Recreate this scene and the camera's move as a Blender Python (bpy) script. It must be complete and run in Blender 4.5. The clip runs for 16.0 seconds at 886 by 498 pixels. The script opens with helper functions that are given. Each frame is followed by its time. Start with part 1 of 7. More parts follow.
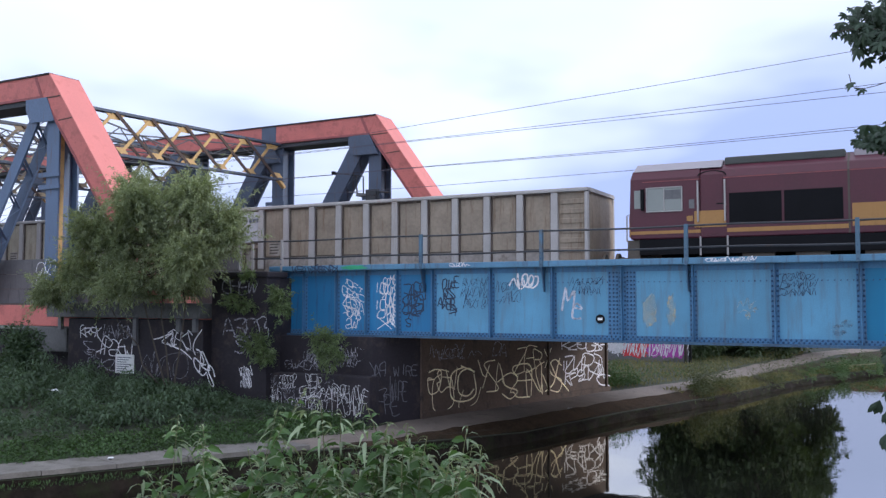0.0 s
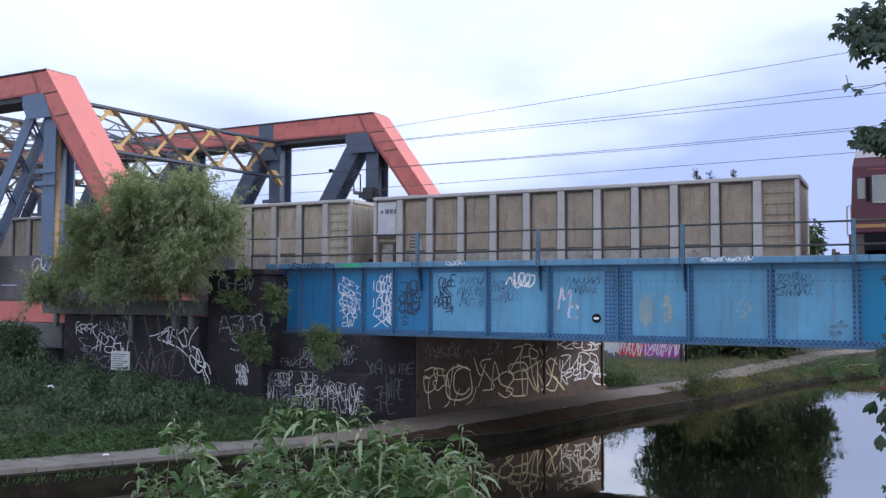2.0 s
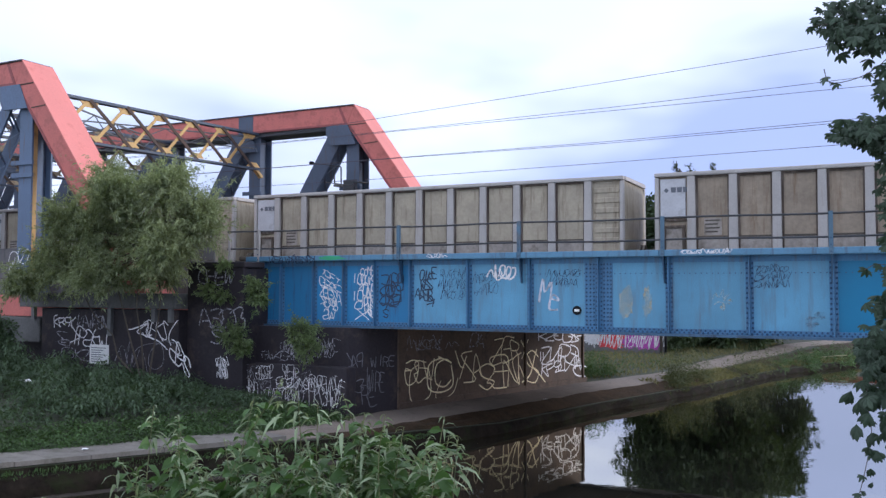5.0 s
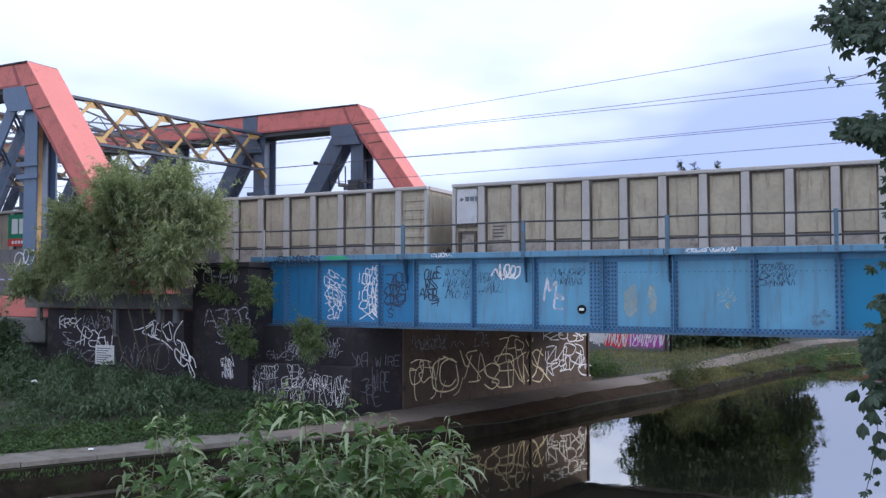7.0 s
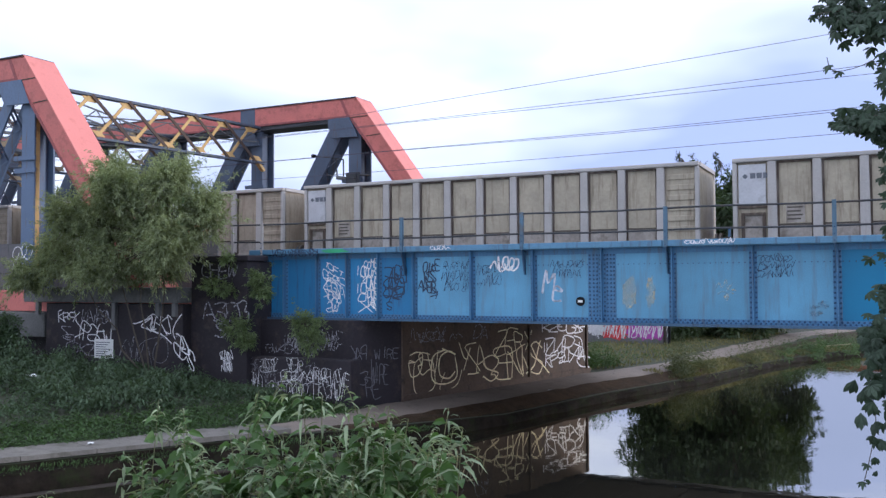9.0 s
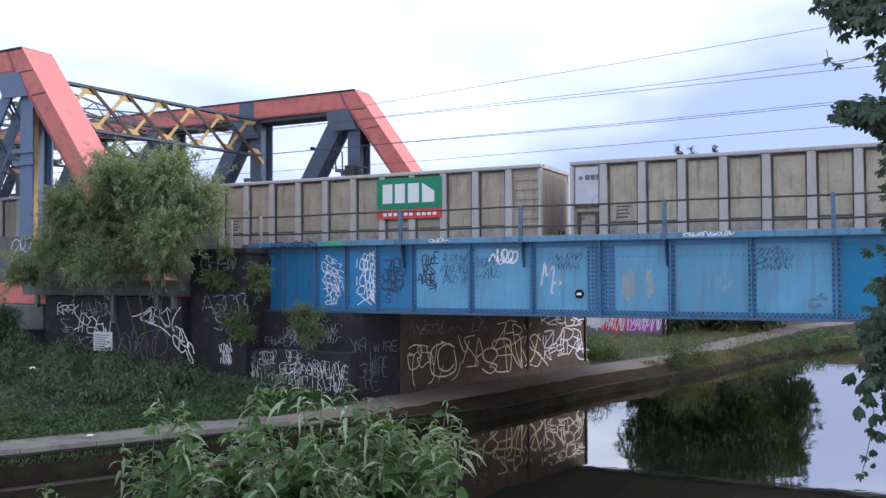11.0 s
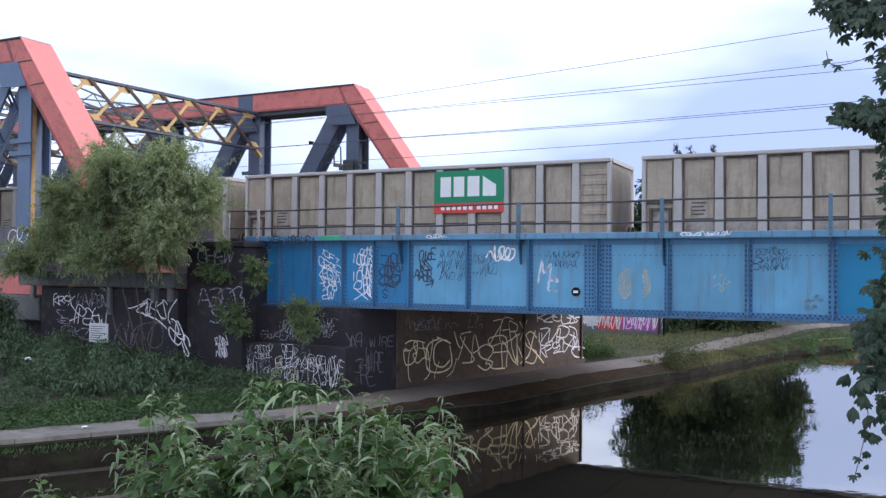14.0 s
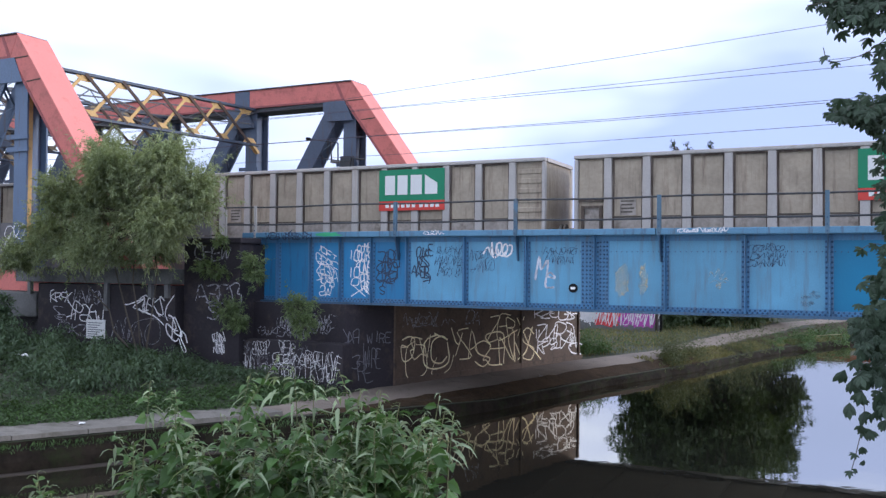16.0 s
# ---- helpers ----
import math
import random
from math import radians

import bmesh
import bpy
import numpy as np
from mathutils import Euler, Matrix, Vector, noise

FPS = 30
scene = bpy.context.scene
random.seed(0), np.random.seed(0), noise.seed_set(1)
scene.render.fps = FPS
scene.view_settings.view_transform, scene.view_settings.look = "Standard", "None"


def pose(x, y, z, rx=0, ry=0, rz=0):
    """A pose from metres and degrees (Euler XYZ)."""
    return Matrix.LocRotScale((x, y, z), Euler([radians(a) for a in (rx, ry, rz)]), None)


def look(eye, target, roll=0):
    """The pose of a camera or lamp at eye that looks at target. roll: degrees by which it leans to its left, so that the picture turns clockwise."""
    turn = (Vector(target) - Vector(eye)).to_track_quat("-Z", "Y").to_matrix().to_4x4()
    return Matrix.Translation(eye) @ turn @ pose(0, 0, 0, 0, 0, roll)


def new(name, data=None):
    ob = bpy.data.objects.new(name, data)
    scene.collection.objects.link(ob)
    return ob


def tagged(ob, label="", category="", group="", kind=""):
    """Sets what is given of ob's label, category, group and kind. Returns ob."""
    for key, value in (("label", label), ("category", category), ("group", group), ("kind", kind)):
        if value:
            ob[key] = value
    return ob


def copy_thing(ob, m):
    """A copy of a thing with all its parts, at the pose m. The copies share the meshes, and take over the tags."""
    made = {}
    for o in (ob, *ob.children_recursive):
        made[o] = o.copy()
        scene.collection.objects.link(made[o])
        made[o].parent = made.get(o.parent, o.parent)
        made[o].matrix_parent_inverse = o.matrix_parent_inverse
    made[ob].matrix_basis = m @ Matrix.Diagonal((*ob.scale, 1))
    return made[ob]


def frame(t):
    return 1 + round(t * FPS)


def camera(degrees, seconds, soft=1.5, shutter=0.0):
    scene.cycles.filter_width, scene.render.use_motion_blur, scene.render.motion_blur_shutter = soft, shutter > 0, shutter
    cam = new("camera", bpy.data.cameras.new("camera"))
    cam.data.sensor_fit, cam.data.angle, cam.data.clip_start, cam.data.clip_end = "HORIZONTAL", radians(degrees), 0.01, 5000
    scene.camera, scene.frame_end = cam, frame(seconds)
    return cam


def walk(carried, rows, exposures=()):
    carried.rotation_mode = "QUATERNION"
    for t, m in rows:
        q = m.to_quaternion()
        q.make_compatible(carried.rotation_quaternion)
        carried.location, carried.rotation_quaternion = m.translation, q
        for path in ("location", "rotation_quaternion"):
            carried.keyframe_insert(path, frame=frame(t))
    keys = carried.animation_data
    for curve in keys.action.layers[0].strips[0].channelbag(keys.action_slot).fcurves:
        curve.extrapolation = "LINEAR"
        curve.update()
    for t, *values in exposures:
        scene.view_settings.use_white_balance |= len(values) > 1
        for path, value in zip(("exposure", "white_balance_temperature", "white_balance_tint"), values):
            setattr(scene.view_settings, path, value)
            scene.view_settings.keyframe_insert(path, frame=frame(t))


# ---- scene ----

# A freight train crosses a canal on a riveted blue plate girder bridge.
# x runs along the railway, y away from the camera, z up; the water lies just above z = 0.
EYE = Vector((0.0, 0.0, 4.3))
PATH = [(0.0, 27.700, 3.230, 0.000), (0.5, 27.640, 3.189, 0.077), (1.0, 27.589, 3.181, 0.237),
        (1.5, 27.560, 3.139, 0.300), (2.0, 27.485, 3.128, 0.303), (2.5, 27.250, 3.095, 0.381),
        (3.0, 26.833, 3.017, 0.419), (3.5, 26.423, 2.900, 0.435), (4.0, 26.157, 2.777, 0.389),
        (6.5, 26.482, 2.602, -0.077), (7.0, 26.539, 2.609, -0.016), (7.5, 26.589, 2.507, 0.055),
        (8.0, 26.562, 2.394, -0.017), (8.5, 26.516, 2.299, -0.172), (9.0, 26.443, 2.123, -0.259),
        (11.5, 26.328, 1.599, -0.175), (12.0, 26.283, 1.551, 0.057), (12.5, 26.228, 1.513, 0.308),
        (13.0, 26.200, 1.431, 0.521), (13.5, 26.191, 1.421, 0.476), (14.0, 26.200, 1.392, 0.522),
        (14.5, 26.154, 1.365, 0.667), (15.0, 26.099, 1.329, 0.710), (15.5, 26.069, 1.243, 0.594),
        (16.0, 26.022, 1.156, 0.521)]


def aim(yaw, pitch, roll):
    a, b = radians(yaw), radians(pitch)
    ahead = Vector((-math.sin(a) * math.cos(b), math.cos(a) * math.cos(b), math.sin(b)))
    return look(EYE, EYE + ahead, roll)


cam = camera(53.46, 16.0, soft=1.4)
walk(cam, [(t, aim(yaw, pitch, roll)) for t, yaw, pitch, roll in PATH], [(0.0, -0.10, 5440, 13), (4.0, -0.08, 5440, 13), (8.0, -0.03, 5440, 13), (12.0, 0.07, 5440, 13), (14.0, 0.10, 5440, 13), (16.0, 0.11, 5440, 13)])

# ---- light ----
def make_world():
    world = bpy.data.worlds.new("evening_sky")
    scene.world = world
    world.use_nodes = True
    nt = world.node_tree
    nt.nodes.clear()
    n = nt.nodes.new
    out, bg = n("ShaderNodeOutputWorld"), n("ShaderNodeBackground")
    sky = n("ShaderNodeTexSky")
    sky.sky_type, sky.sun_disc = "NISHITA", False
    sky.sun_elevation, sky.sun_rotation = radians(SUN_ELEVATION), radians(SUN_ROTATION)
    dim = n("ShaderNodeVectorMath")
    dim.operation = "SCALE"
    dim.inputs["Scale"].default_value = 0.13
    coord, mapping = n("ShaderNodeTexCoord"), n("ShaderNodeMapping")
    mapping.inputs["Scale"].default_value = (1.2, 1.2, 3.2)
    mapping.inputs["Location"].default_value = (0.35, 0.1, 0.55)
    puff, fine = n("ShaderNodeTexNoise"), n("ShaderNodeTexNoise")
    for tex, scale, detail in ((puff, 1.3, 4.0), (fine, 2.7, 3.0)):
        tex.inputs["Scale"].default_value, tex.inputs["Detail"].default_value = scale, detail
        tex.inputs["Roughness"].default_value = 0.5
        nt.links.new(mapping.outputs["Vector"], tex.inputs["Vector"])
    # clouds thin out and turn blue-grey towards the horizon and the east
    lean, lift = n("ShaderNodeVectorMath"), n("ShaderNodeMath")
    lean.operation = "DOT_PRODUCT"
    lean.inputs[1].default_value = (-0.28, -0.32, 2.2)
    lift.operation = "MULTIPLY_ADD"
    lift.inputs[1].default_value = 1.05
    shift = n("ShaderNodeMath")
    shift.operation = "SUBTRACT"
    shift.inputs[1].default_value = 0.22
    third = n("ShaderNodeMath")
    third.operation = "MULTIPLY"
    third.inputs[1].default_value = 0.385
    cover, shade = n("ShaderNodeValToRGB"), n("ShaderNodeValToRGB")
    cover.color_ramp.elements[0].position, cover.color_ramp.elements[1].position = 0.36, 0.58
    cover.color_ramp.elements[0].color = (0.85, 0.85, 0.85, 1)
    shade.color_ramp.elements[0].position, shade.color_ramp.elements[1].position = 0.142, 0.262
    # the overcast is brightest overhead
    crest = shade.color_ramp.elements.new(0.75)
    crest.color = (1.45, 1.43, 1.44, 1)
    shade.color_ramp.elements[0].color = (0.60, 0.67, 0.98, 1)
    shade.color_ramp.elements[1].color = (1.16, 1.17, 1.22, 1)
    mix = n("ShaderNodeMix")
    mix.data_type = "RGBA"
    link = nt.links.new
    link(coord.outputs["Generated"], mapping.inputs["Vector"])
    link(coord.outputs["Generated"], lean.inputs[0])
    link(lean.outputs["Value"], lift.inputs[0])
    link(fine.outputs["Fac"], shift.inputs[0])
    link(shift.outputs[0], lift.inputs[2])
    link(sky.outputs["Color"], dim.inputs[0])
    link(puff.outputs["Fac"], cover.inputs["Fac"])
    link(lift.outputs[0], third.inputs[0])
    link(third.outputs[0], shade.inputs["Fac"])
    link(cover.outputs["Color"], mix.inputs["Factor"])
    link(dim.outputs["Vector"], mix.inputs["A"])
    link(shade.outputs["Color"], mix.inputs["B"])
    link(mix.outputs["Result"], bg.inputs["Color"])
    bg.inputs["Strength"].default_value = 1.0
    link(bg.outputs["Background"], out.inputs["Surface"])


SUN_ELEVATION, SUN_ROTATION = 11.0, 68.0
make_world()
sun = new("sun", bpy.data.lights.new("sun", "SUN"))
sun.data.energy, sun.data.angle, sun.data.color = 2.2, radians(14), (1.0, 0.88, 0.74)
SUN_FROM = Vector((math.sin(radians(SUN_ROTATION)) * math.cos(radians(SUN_ELEVATION)),
                   math.cos(radians(SUN_ROTATION)) * math.cos(radians(SUN_ELEVATION)),
                   math.sin(radians(SUN_ELEVATION))))
sun.matrix_world = look(SUN_FROM * 60, (0, 0, 0))


# ---- materials ----
def material(name, colour, rough=0.7, metal=0.0, vary=0.25, grain=30.0, blotch=1.3, stain=None, stain_amount=0.0,
             streak=False, bump=0.15, random_tone=0.0, spec=0.5, object_tone=0.0):
    m = bpy.data.materials.new(name)
    m.use_nodes = True
    nt = m.node_tree
    bsdf = nt.nodes["Principled BSDF"]
    n, link = nt.nodes.new, nt.links.new
    coord = n("ShaderNodeTexCoord")
    big, small = n("ShaderNodeTexNoise"), n("ShaderNodeTexNoise")
    big.inputs["Scale"].default_value, small.inputs["Scale"].default_value = blotch, grain
    big.inputs["Detail"].default_value, small.inputs["Detail"].default_value = 5.0, 3.0
    link(coord.outputs["Object"], big.inputs["Vector"])
    link(coord.outputs["Object"], small.inputs["Vector"])
    ramp = n("ShaderNodeValToRGB")
    ramp.color_ramp.elements[0].position, ramp.color_ramp.elements[1].position = 0.3, 0.7
    ramp.color_ramp.elements[0].color = (*[c * (1 - vary) for c in colour], 1)
    ramp.color_ramp.elements[1].color = (*[min(1, c * (1 + vary)) for c in colour], 1)
    both = n("ShaderNodeMath")
    both.operation = "MULTIPLY_ADD"
    both.inputs[1].default_value = 0.4
    half = n("ShaderNodeMath")
    half.operation = "MULTIPLY"
    half.inputs[1].default_value = 0.6
    link(big.outputs["Fac"], half.inputs[0])
    link(small.outputs["Fac"], both.inputs[0])
    link(half.outputs[0], both.inputs[2])
    link(both.outputs[0], ramp.inputs["Fac"])
    colour_out = ramp.outputs["Color"]
    if stain:
        mapping, tex, mask, mix = n("ShaderNodeMapping"), n("ShaderNodeTexNoise"), n("ShaderNodeValToRGB"), n("ShaderNodeMix")
        mapping.inputs["Scale"].default_value = (5.0, 5.0, 0.5) if streak else (1.7, 1.7, 1.7)
        tex.inputs["Scale"].default_value, tex.inputs["Detail"].default_value, tex.inputs["Roughness"].default_value = 1.4, 7.0, 0.68
        mask.color_ramp.elements[0].position = 0.62 - 0.3 * stain_amount
        mask.color_ramp.elements[1].position = 0.80 - 0.25 * stain_amount
        mix.data_type = "RGBA"
        mix.inputs["B"].default_value = (*stain, 1)
        link(coord.outputs["Object"], mapping.inputs["Vector"])
        link(mapping.outputs["Vector"], tex.inputs["Vector"])
        link(tex.outputs["Fac"], mask.inputs["Fac"])
        link(mask.outputs["Color"], mix.inputs["Factor"])
        link(colour_out, mix.inputs["A"])
        colour_out = mix.outputs["Result"]
    if random_tone:
        geo, hsv, span = n("ShaderNodeNewGeometry"), n("ShaderNodeHueSaturation"), n("ShaderNodeMapRange")
        span.inputs["To Min"].default_value, span.inputs["To Max"].default_value = 1 - random_tone, 1 + random_tone
        link(geo.outputs["Random Per Island"], span.inputs["Value"])
        link(span.outputs["Result"], hsv.inputs["Value"])
        link(colour_out, hsv.inputs["Color"])
        colour_out = hsv.outputs["Color"]
    if object_tone:
        info, hsv, span = n("ShaderNodeObjectInfo"), n("ShaderNodeHueSaturation"), n("ShaderNodeMapRange")
        span.inputs["To Min"].default_value, span.inputs["To Max"].default_value = 1 - object_tone, 1 + object_tone
        link(info.outputs["Random"], span.inputs["Value"])
        link(span.outputs["Result"], hsv.inputs["Value"])
        link(colour_out, hsv.inputs["Color"])
        colour_out = hsv.outputs["Color"]
    link(colour_out, bsdf.inputs["Base Color"])
    rr = n("ShaderNodeMapRange")
    rr.inputs["To Min"].default_value, rr.inputs["To Max"].default_value = max(0.03, rough - 0.12), min(1, rough + 0.12)
    link(big.outputs["Fac"], rr.inputs["Value"])
    link(rr.outputs["Result"], bsdf.inputs["Roughness"])
    bsdf.inputs["Metallic"].default_value = metal
    bsdf.inputs["Specular IOR Level"].default_value = spec
    if bump:
        b = n("ShaderNodeBump")
        b.inputs["Strength"].default_value, b.inputs["Distance"].default_value = bump, 0.02
        link(small.outputs["Fac"], b.inputs["Height"])
        link(b.outputs["Normal"], bsdf.inputs["Normal"])
    return m


def foliage(name, colour, tone=0.35, through_light=0.25, rough=0.55, vary=0.3):
    m = material(name, colour, rough, vary=vary, grain=9, blotch=0.9, bump=0, random_tone=tone, spec=0.35)
    nt = m.node_tree
    bsdf, out = nt.nodes["Principled BSDF"], nt.nodes["Material Output"]
    translucent, mix = nt.nodes.new("ShaderNodeBsdfTranslucent"), nt.nodes.new("ShaderNodeMixShader")
    mix.inputs["Fac"].default_value = through_light
    translucent.inputs["Color"].default_value = (colour[0] * 1.6, colour[1] * 1.6, colour[2] * 0.8, 1)
    nt.links.new(bsdf.outputs[0], mix.inputs[1])
    nt.links.new(translucent.outputs[0], mix.inputs[2])
    nt.links.new(mix.outputs[0], out.inputs["Surface"])
    return m


def worn(m, keep, scale=16.0, low=0.30, high=0.58):
    """Lets the surface below show through in specks, as thin sprayed paint does."""
    nt = m.node_tree
    n, link = nt.nodes.new, nt.links.new
    coord, tex, ramp, clear, mix = n("ShaderNodeTexCoord"), n("ShaderNodeTexNoise"), n("ShaderNodeValToRGB"), n("ShaderNodeBsdfTransparent"), n("ShaderNodeMixShader")
    tex.inputs["Scale"].default_value, tex.inputs["Detail"].default_value = scale, 6.0
    ramp.color_ramp.elements[0].position, ramp.color_ramp.elements[1].position = low, high
    ramp.color_ramp.elements[1].color = (keep, keep, keep, 1)
    link(coord.outputs["Object"], tex.inputs["Vector"])
    link(tex.outputs["Fac"], ramp.inputs["Fac"])
    link(ramp.outputs["Color"], mix.inputs["Fac"])
    link(clear.outputs[0], mix.inputs[1])
    link(nt.nodes["Principled BSDF"].outputs[0], mix.inputs[2])
    link(mix.outputs[0], nt.nodes["Material Output"].inputs["Surface"])


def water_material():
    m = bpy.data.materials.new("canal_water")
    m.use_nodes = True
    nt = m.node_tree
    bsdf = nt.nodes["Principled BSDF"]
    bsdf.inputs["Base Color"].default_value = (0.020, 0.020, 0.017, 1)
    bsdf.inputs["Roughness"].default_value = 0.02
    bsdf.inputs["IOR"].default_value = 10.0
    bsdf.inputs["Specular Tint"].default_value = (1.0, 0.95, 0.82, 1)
    coord, mapping, tex, b = (nt.nodes.new(k) for k in ("ShaderNodeTexCoord", "ShaderNodeMapping", "ShaderNodeTexNoise", "ShaderNodeBump"))
    mapping.inputs["Scale"].default_value = (0.8, 0.8, 1)
    tex.inputs["Scale"].default_value, tex.inputs["Detail"].default_value = 1.6, 3.0
    b.inputs["Strength"].default_value, b.inputs["Distance"].default_value = 0.12, 0.02
    nt.links.new(coord.outputs["Object"], mapping.inputs["Vector"])
    nt.links.new(mapping.outputs["Vector"], tex.inputs["Vector"])
    nt.links.new(tex.outputs["Fac"], b.inputs["Height"])
    nt.links.new(b.outputs["Normal"], bsdf.inputs["Normal"])
    return m


